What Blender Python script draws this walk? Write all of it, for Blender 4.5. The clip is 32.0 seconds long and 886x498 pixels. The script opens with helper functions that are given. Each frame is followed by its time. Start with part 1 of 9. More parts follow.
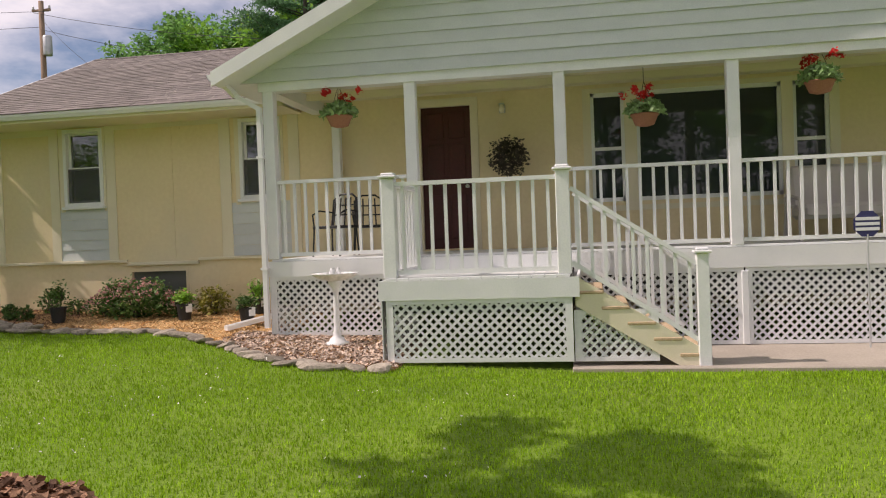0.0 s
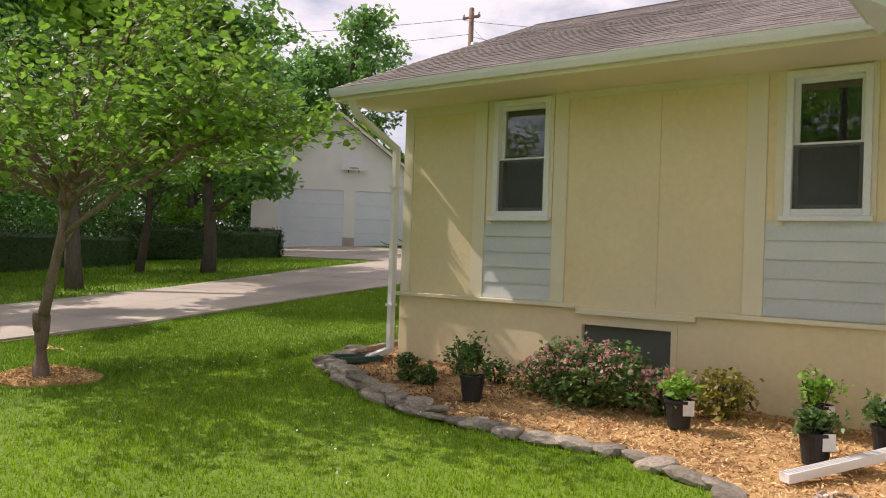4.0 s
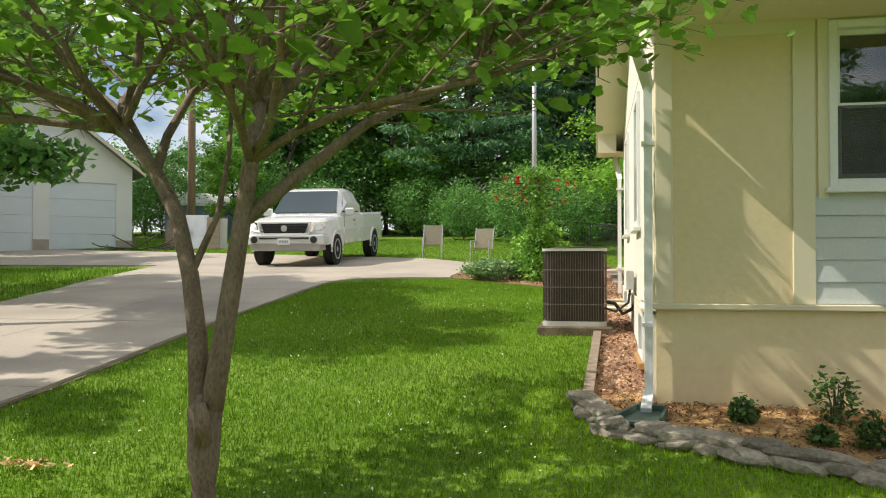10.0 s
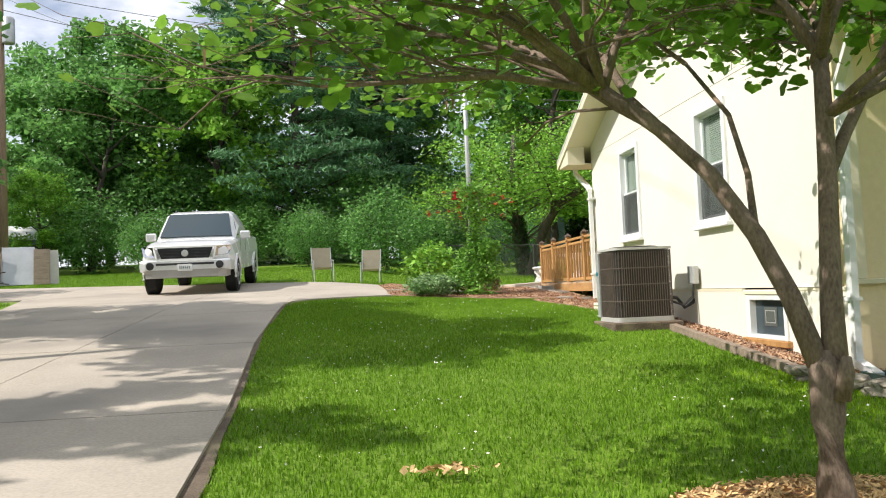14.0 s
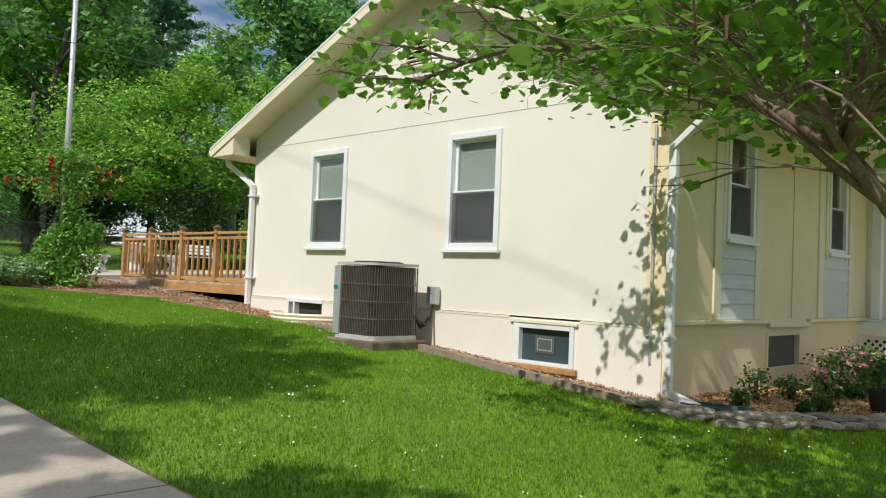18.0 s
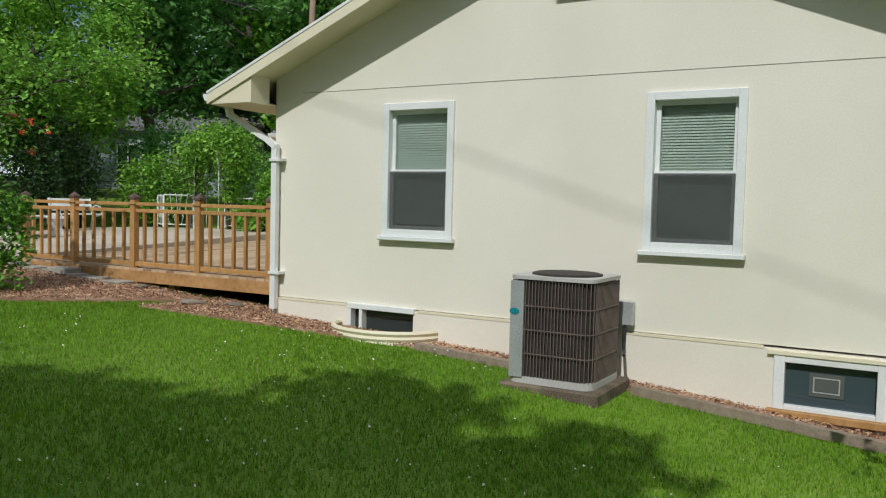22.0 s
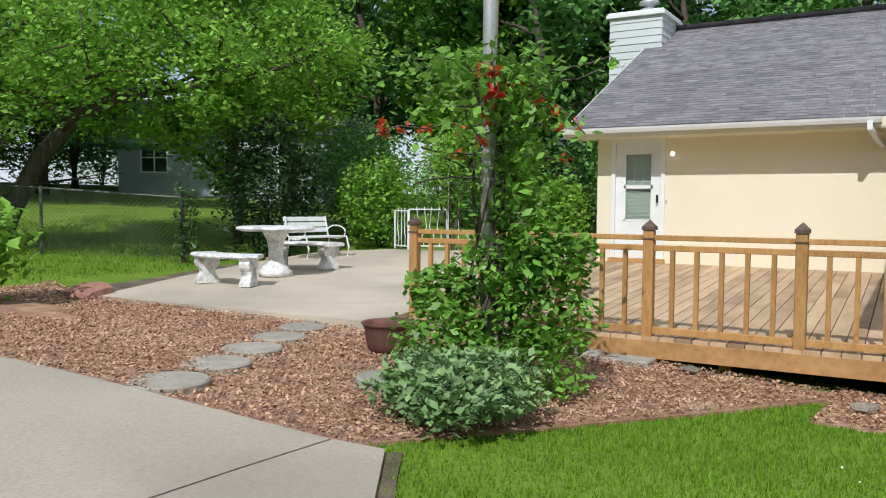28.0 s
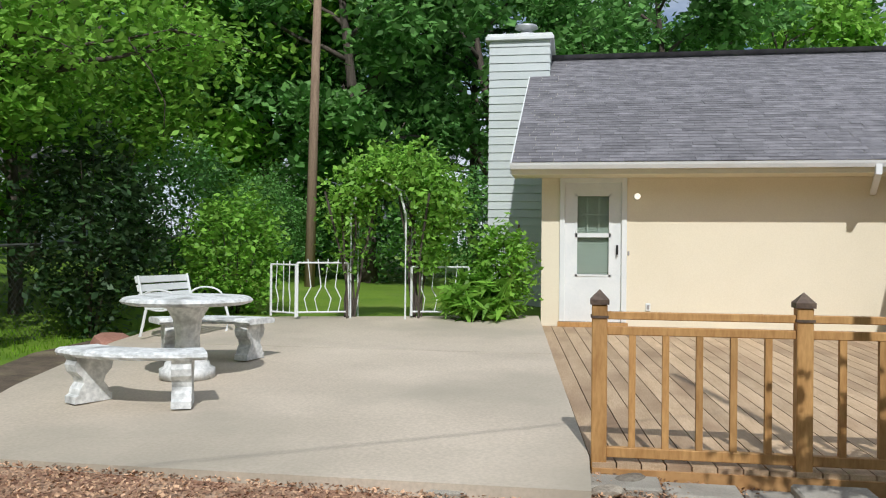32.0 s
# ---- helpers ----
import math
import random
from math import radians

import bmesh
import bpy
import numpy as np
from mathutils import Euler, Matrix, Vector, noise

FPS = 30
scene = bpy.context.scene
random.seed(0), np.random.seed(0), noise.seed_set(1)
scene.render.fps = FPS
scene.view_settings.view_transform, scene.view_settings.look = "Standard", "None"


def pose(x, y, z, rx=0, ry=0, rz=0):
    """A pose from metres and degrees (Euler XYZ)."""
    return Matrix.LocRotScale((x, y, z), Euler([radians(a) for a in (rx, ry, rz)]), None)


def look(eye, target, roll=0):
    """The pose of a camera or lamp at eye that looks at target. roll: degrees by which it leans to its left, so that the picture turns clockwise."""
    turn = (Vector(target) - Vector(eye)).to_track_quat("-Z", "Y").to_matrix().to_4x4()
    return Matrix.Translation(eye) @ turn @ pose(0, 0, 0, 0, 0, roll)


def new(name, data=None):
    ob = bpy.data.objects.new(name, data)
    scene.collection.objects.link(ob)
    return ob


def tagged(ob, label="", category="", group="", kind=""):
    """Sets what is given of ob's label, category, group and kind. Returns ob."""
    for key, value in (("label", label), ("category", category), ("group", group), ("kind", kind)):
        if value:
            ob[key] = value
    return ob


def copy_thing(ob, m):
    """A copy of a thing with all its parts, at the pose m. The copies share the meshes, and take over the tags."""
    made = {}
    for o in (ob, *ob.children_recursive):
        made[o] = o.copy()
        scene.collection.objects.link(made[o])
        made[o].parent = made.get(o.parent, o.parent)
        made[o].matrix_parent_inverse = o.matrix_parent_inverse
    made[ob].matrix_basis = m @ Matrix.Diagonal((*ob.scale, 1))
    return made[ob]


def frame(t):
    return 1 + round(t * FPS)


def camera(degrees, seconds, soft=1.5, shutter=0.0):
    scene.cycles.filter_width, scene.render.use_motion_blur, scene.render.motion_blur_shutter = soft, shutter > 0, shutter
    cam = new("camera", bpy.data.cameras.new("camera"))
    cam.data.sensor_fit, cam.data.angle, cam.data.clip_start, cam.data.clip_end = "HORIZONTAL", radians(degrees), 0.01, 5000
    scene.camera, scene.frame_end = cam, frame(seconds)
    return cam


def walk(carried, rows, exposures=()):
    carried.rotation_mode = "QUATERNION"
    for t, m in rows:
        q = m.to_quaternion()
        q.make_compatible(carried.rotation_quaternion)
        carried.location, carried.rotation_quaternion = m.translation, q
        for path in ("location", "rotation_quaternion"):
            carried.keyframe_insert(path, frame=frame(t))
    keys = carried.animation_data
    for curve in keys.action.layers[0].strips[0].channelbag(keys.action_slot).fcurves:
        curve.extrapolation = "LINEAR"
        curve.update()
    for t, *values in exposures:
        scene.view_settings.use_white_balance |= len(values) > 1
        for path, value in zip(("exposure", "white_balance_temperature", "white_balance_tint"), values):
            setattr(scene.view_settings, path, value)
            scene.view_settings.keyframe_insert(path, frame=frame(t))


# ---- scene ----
cam = camera(57.0, 32.0, soft=1.1)

EXPOSURES = [[0, -0.3, 6720, 27], [4, -0.15, 6700, 26], [6.5, -0.05, 6600, 19], [9, 0.1, 6600, 15], [10.5, 0.05, 6500, 11], [12, 0.24, 6350, 13], [14, 0.2, 6250, 14], [15.5, 0.1, 6150, 15], [17.5, -0.25, 6050, 12], [20, -0.55, 5950, 10], [22, -0.78, 5850, 9], [24, -0.78, 5720, 10], [26, -0.66, 5600, 10], [28.5, -0.4, 5850, 11], [32, -0.54, 5800, 10]]
PATH = [
    (0, (9.564, -11.912, 0.987), (9.209, -9.944, 0.953), -2.1),
    (0.5, (9.417, -11.306, 1.054), (9.111, -9.33, 1.038), -1.3),
    (1, (8.887, -10.72, 1.138), (8.486, -8.761, 1.117), -1.2),
    (1.5, (8.365, -10.064, 1.079), (7.678, -8.186, 1.091), -0.8),
    (2, (7.915, -9.544, 1.093), (7.054, -7.739, 1.064), -0.8),
    (2.5, (7.542, -8.876, 1.124), (6.571, -7.128, 1.1), -0.4),
    (3, (7.072, -8.307, 1.165), (6.016, -6.608, 1.158), 0.4),
    (3.5, (6.646, -7.793, 1.18), (5.506, -6.15, 1.192), 1.3),
    (4, (6.182, -7.382, 1.203), (4.975, -5.787, 1.222), 2.0),
    (4.5, (5.682, -7.031, 1.221), (4.405, -5.492, 1.253), 2.5),
    (6.5, (3.542, -6.57, 1.269), (2.283, -5.016, 1.227), -1.3),
    (7, (2.985, -6.476, 1.253), (1.983, -4.745, 1.299), 0.0),
    (7.5, (2.421, -6.495, 1.24), (1.479, -4.732, 1.328), 0.6),
    (8, (1.882, -6.52, 1.223), (0.895, -4.783, 1.313), 0.1),
    (8.5, (1.378, -6.55, 1.237), (0.421, -4.796, 1.327), -0.6),
    (9, (0.782, -6.505, 1.221), (0.117, -4.621, 1.317), -1.0),
    (9.5, (0.264, -6.575, 1.21), (-0.134, -4.617, 1.306), -0.5),
    (10, (-0.451, -6.509, 1.097), (-0.82, -4.544, 1.129), 0.0),
    (10.3, (-0.766, -6.558, 1.087), (-1.26, -4.62, 1.056), -0.6),
    (10.5, (-0.869, -6.589, 1.089), (-1.428, -4.669, 1.041), 0.5),
    (11, (-1.35, -6.626, 1.068), (-1.742, -4.666, 0.999), 0.3),
    (11.5, (-1.717, -6.725, 1.057), (-1.805, -4.728, 0.985), -0.2),
    (12, (-2.218, -6.505, 0.998), (-2.272, -4.507, 0.925), -1.0),
    (12.5, (-2.666, -6.485, 0.938), (-2.785, -4.489, 0.892), -1.7),
    (13, (-3.125, -6.467, 0.886), (-3.258, -4.472, 0.875), -2.7),
    (13.5, (-3.55, -6.389, 0.833), (-3.557, -4.39, 0.877), -3.4),
    (14, (-4.144, -6.495, 0.845), (-3.933, -4.509, 0.944), -2.5),
    (14.5, (-4.875, -6.784, 0.931), (-4.419, -4.84, 1.047), -0.2),
    (15, (-5.654, -7.069, 1.039), (-4.947, -5.199, 1.117), 0.1),
    (15.5, (-6.017, -6.841, 1.063), (-5.122, -5.054, 1.136), 0.6),
    (17.5, (-6.968, -4.653, 1.103), (-5.602, -3.192, 1.151), 1.6),
    (18, (-7.143, -4.022, 1.094), (-5.721, -2.618, 1.168), 2.3),
    (18.5, (-7.078, -3.328, 1.272), (-5.612, -1.969, 1.334), 1.9),
    (19, (-6.934, -2.658, 1.374), (-5.44, -1.329, 1.425), 1.1),
    (19.5, (-6.887, -2.009, 1.417), (-5.35, -0.731, 1.453), 0.7),
    (20, (-7.058, -1.391, 1.38), (-5.465, -0.181, 1.419), 1.5),
    (20.5, (-7.257, -0.748, 1.473), (-5.605, 0.379, 1.497), 1.8),
    (21, (-7.407, -0.167, 1.564), (-5.708, 0.889, 1.564), 1.7),
    (21.5, (-7.3, 0.292, 1.812), (-5.586, 1.319, 1.74), 1.3),
    (22, (-7.262, 0.861, 1.811), (-5.533, 1.861, 1.707), 1.4),
    (22.5, (-7.217, 1.614, 1.652), (-5.471, 2.586, 1.597), 2.2),
    (23, (-7.144, 2.035, 1.698), (-5.417, 3.042, 1.72), 2.1),
    (23.5, (-7.146, 2.625, 1.672), (-5.442, 3.669, 1.757), 2.2),
    (24, (-7.208, 3.177, 1.688), (-5.533, 4.266, 1.764), 1.7),
    (24.5, (-7.281, 3.802, 1.732), (-5.638, 4.942, 1.777), 2.0),
    (25, (-7.269, 4.442, 1.791), (-5.661, 5.631, 1.802), 1.6),
    (25.5, (-7.328, 5.0, 1.816), (-5.743, 6.219, 1.799), 1.2),
    (26, (-7.302, 5.587, 1.841), (-5.719, 6.809, 1.799), 0.6),
    (26.5, (-7.279, 6.186, 1.91), (-5.689, 7.397, 1.847), 0.4),
    (28.5, (-6.567, 8.679, 2.016), (-4.802, 9.612, 1.896), 0.5),
    (29, (-6.295, 9.442, 1.986), (-4.502, 10.316, 1.849), 0.4),
    (29.5, (-6.022, 10.187, 1.988), (-4.204, 11.004, 1.828), -0.1),
    (30, (-5.854, 10.729, 2.029), (-4.016, 11.498, 1.852), -0.9),
    (30.5, (-5.623, 11.272, 2.049), (-3.755, 11.969, 1.895), -1.1),
    (31, (-5.285, 11.738, 2.089), (-3.386, 12.354, 1.985), -1.3),
    (31.5, (-4.99, 12.167, 2.094), (-3.053, 12.661, 2.052), -0.4),
    (32, (-4.723, 12.619, 2.123), (-2.748, 12.934, 2.126), 0.5),
]
walk(cam, [(t, look(eye, target, roll)) for t, eye, target, roll in PATH], EXPOSURES)

# ---------------------------------------------------------------- daylight
SUN = Vector((1.0, 0.20, -1.04)).normalized()
sun_data = bpy.data.lights.new("sun", "SUN")
sun_data.energy, sun_data.angle, sun_data.color = 5.0, radians(0.6), (1.0, 0.94, 0.84)
sun_lamp = new("sun", sun_data)
sun_lamp.matrix_basis = look((0, 0, 30), Vector((0, 0, 30)) + SUN)

sky_world = bpy.data.worlds.new("sky")
scene.world = sky_world
sky_world.use_nodes = True
wt = sky_world.node_tree
wt.nodes.clear()
wo = wt.nodes.new("ShaderNodeOutputWorld")
wb = wt.nodes.new("ShaderNodeBackground")
ws = wt.nodes.new("ShaderNodeTexSky")
ws.sky_type, ws.sun_disc = "NISHITA", False
ws.sun_elevation = math.asin(-SUN.z)
ws.sun_rotation = math.atan2(-SUN.x, -SUN.y)
ws.air_density, ws.dust_density, ws.ozone_density = 1.0, 0.6, 1.6
wtc = wt.nodes.new("ShaderNodeTexCoord")
wmap = wt.nodes.new("ShaderNodeMapping")
wmap.inputs["Scale"].default_value = (1.0, 1.0, 2.4)
wn = wt.nodes.new("ShaderNodeTexNoise")
wn.inputs["Scale"].default_value, wn.inputs["Detail"].default_value, wn.inputs["Roughness"].default_value = 2.6, 7.0, 0.58
wr = wt.nodes.new("ShaderNodeValToRGB")
wr.color_ramp.elements[0].position, wr.color_ramp.elements[1].position = 0.38, 0.56
wm = wt.nodes.new("ShaderNodeMix")
wm.data_type = "RGBA"
wm.inputs[7].default_value = (10.6, 10.8, 11.0, 1)
wt.links.new(wtc.outputs["Generated"], wmap.inputs["Vector"])
wt.links.new(wmap.outputs[0], wn.inputs["Vector"])
wt.links.new(wn.outputs["Fac"], wr.inputs[0])
wt.links.new(wr.outputs[0], wm.inputs[0])
wt.links.new(ws.outputs[0], wm.inputs[6])
wt.links.new(wm.outputs[2], wb.inputs["Color"])
wb.inputs["Strength"].default_value = 0.10
wt.links.new(wb.outputs[0], wo.inputs["Surface"])

# ---------------------------------------------------------------- materials
def surf(name, a, b, scale=3.0, fine=60.0, rough=0.7, bump=0.25, dist=0.004, metal=0.0, spec=0.4, vary=0.0,
         stain=None, stain_at=(0.55, 0.75), wave=None, island=0.0, coat=0.0, through_light=0.0):
    """A painted or natural surface: two tones mixed by coarse and fine noise, optional stains, grain and relief, at real size."""
    m = bpy.data.materials.new(name)
    m.use_nodes = True
    nt = m.node_tree
    n, l = nt.nodes, nt.links
    bs = n["Principled BSDF"]
    tc = n.new("ShaderNodeTexCoord")
    vec = tc.outputs["Object"]
    if vary or wave or island:
        info = n.new("ShaderNodeObjectInfo")
    if vary:
        add = n.new("ShaderNodeVectorMath")
        sc = n.new("ShaderNodeVectorMath")
        sc.operation = "SCALE"
        comb = n.new("ShaderNodeCombineXYZ")
        for k in range(3):
            l.new(info.outputs["Random"], comb.inputs[k])
        l.new(comb.outputs[0], sc.inputs[0])
        sc.inputs["Scale"].default_value = 37.0
        l.new(vec, add.inputs[0])
        l.new(sc.outputs[0], add.inputs[1])
        vec = add.outputs[0]
    big = n.new("ShaderNodeTexNoise")
    big.inputs["Scale"].default_value, big.inputs["Detail"].default_value = scale, 4
    small = n.new("ShaderNodeTexNoise")
    small.inputs["Scale"].default_value, small.inputs["Detail"].default_value = fine, 3
    if wave:
        mp = n.new("ShaderNodeMapping")
        mp.inputs["Scale"].default_value = wave
        l.new(vec, mp.inputs["Vector"])
        l.new(mp.outputs[0], big.inputs["Vector"])
        l.new(mp.outputs[0], small.inputs["Vector"])
    else:
        l.new(vec, big.inputs["Vector"])
        l.new(vec, small.inputs["Vector"])
    mixf = n.new("ShaderNodeMath")
    mixf.operation = "MULTIPLY_ADD"
    l.new(small.outputs["Fac"], mixf.inputs[0])
    mixf.inputs[1].default_value = 0.5
    half = n.new("ShaderNodeMath")
    half.operation = "MULTIPLY"
    l.new(big.outputs["Fac"], half.inputs[0])
    half.inputs[1].default_value = 0.5
    l.new(half.outputs[0], mixf.inputs[2])
    ramp = n.new("ShaderNodeValToRGB")
    ramp.color_ramp.elements[0].position, ramp.color_ramp.elements[1].position = 0.36, 0.64
    ramp.color_ramp.elements[0].color, ramp.color_ramp.elements[1].color = (*a, 1), (*b, 1)
    l.new(mixf.outputs[0], ramp.inputs[0])
    col = ramp.outputs[0]
    if stain:
        sn = n.new("ShaderNodeTexNoise")
        sn.inputs["Scale"].default_value, sn.inputs["Detail"].default_value = scale * 0.45, 6
        l.new(vec, sn.inputs["Vector"])
        sr = n.new("ShaderNodeValToRGB")
        sr.color_ramp.elements[0].position, sr.color_ramp.elements[1].position = stain_at
        l.new(sn.outputs["Fac"], sr.inputs[0])
        mx = n.new("ShaderNodeMix")
        mx.data_type = "RGBA"
        l.new(sr.outputs[0], mx.inputs[0])
        l.new(col, mx.inputs[6])
        mx.inputs[7].default_value = (*stain, 1)
        col = mx.outputs[2]
    if vary or island:
        hsv = n.new("ShaderNodeHueSaturation")
        mr = n.new("ShaderNodeMapRange")
        mr.inputs["To Min"].default_value, mr.inputs["To Max"].default_value = 1 - max(vary, island), 1 + max(vary, island)
        if island:
            geo = n.new("ShaderNodeNewGeometry")
            l.new(geo.outputs["Random Per Island"], mr.inputs["Value"])
        else:
            l.new(info.outputs["Random"], mr.inputs["Value"])
        l.new(mr.outputs[0], hsv.inputs["Value"])
        l.new(col, hsv.inputs["Color"])
        col = hsv.outputs[0]
    l.new(col, bs.inputs["Base Color"])
    bs.inputs["Metallic"].default_value = metal
    bs.inputs["Specular IOR Level"].default_value = spec
    bs.inputs["Coat Weight"].default_value = coat
    rr = n.new("ShaderNodeMapRange")
    rr.inputs["To Min"].default_value, rr.inputs["To Max"].default_value = max(rough - 0.12, 0.03), min(rough + 0.12, 1)
    l.new(big.outputs["Fac"], rr.inputs["Value"])
    l.new(rr.outputs[0], bs.inputs["Roughness"])
    if bump:
        bp = n.new("ShaderNodeBump")
        bp.inputs["Strength"].default_value, bp.inputs["Distance"].default_value = bump, dist
        l.new(mixf.outputs[0], bp.inputs["Height"])
        l.new(bp.outputs[0], bs.inputs["Normal"])
    if through_light:
        tr = n.new("ShaderNodeBsdfTranslucent")
        l.new(col, tr.inputs["Color"])
        ms = n.new("ShaderNodeMixShader")
        ms.inputs[0].default_value = through_light
        l.new(bs.outputs[0], ms.inputs[1])
        l.new(tr.outputs[0], ms.inputs[2])
        l.new(ms.outputs[0], n["Material Output"].inputs["Surface"])
    return m


def glass_pane(name, tint, rough=0.02):
    """Dark window glass that mirrors the sky: the room behind it shows as a dim tone."""
    m = bpy.data.materials.new(name)
    m.use_nodes = True
    b = m.node_tree.nodes["Principled BSDF"]
    b.inputs["Base Color"].default_value = (*tint, 1)
    b.inputs["Roughness"].default_value = rough
    b.inputs["Specular IOR Level"].default_value = 0.5
    b.inputs["IOR"].default_value = 1.5
    return m


def clear_pane(name, tint, clear):
    """Thin glass: mostly see-through, with a sharp mirror of the sky on top."""
    m = bpy.data.materials.new(name)
    m.use_nodes = True
    nt = m.node_tree
    gl = nt.nodes.new("ShaderNodeBsdfGlossy")
    gl.inputs["Roughness"].default_value = 0.015
    tp = nt.nodes.new("ShaderNodeBsdfTransparent")
    tp.inputs["Color"].default_value = (*tint, 1)
    mx = nt.nodes.new("ShaderNodeMixShader")
    mx.inputs[0].default_value = clear
    nt.links.new(tp.outputs[0], mx.inputs[1])
    nt.links.new(gl.outputs[0], mx.inputs[2])
    nt.links.new(mx.outputs[0], nt.nodes["Material Output"].inputs["Surface"])
    return m


def mesh_screen(name, col, open_part):
    """Insect mesh: a fine weave that lets part of the light through."""
    m = surf(name, col, tuple(c * 1.3 for c in col), 3, 200, 0.8, 0, 0.001)
    nt = m.node_tree
    bs = nt.nodes["Principled BSDF"]
    tp = nt.nodes.new("ShaderNodeBsdfTransparent")
    mx = nt.nodes.new("ShaderNodeMixShader")
    mx.inputs[0].default_value = open_part
    nt.links.new(bs.outputs[0], mx.inputs[1])
    nt.links.new(tp.outputs[0], mx.inputs[2])
    nt.links.new(mx.outputs[0], nt.nodes["Material Output"].inputs["Surface"])
    return m


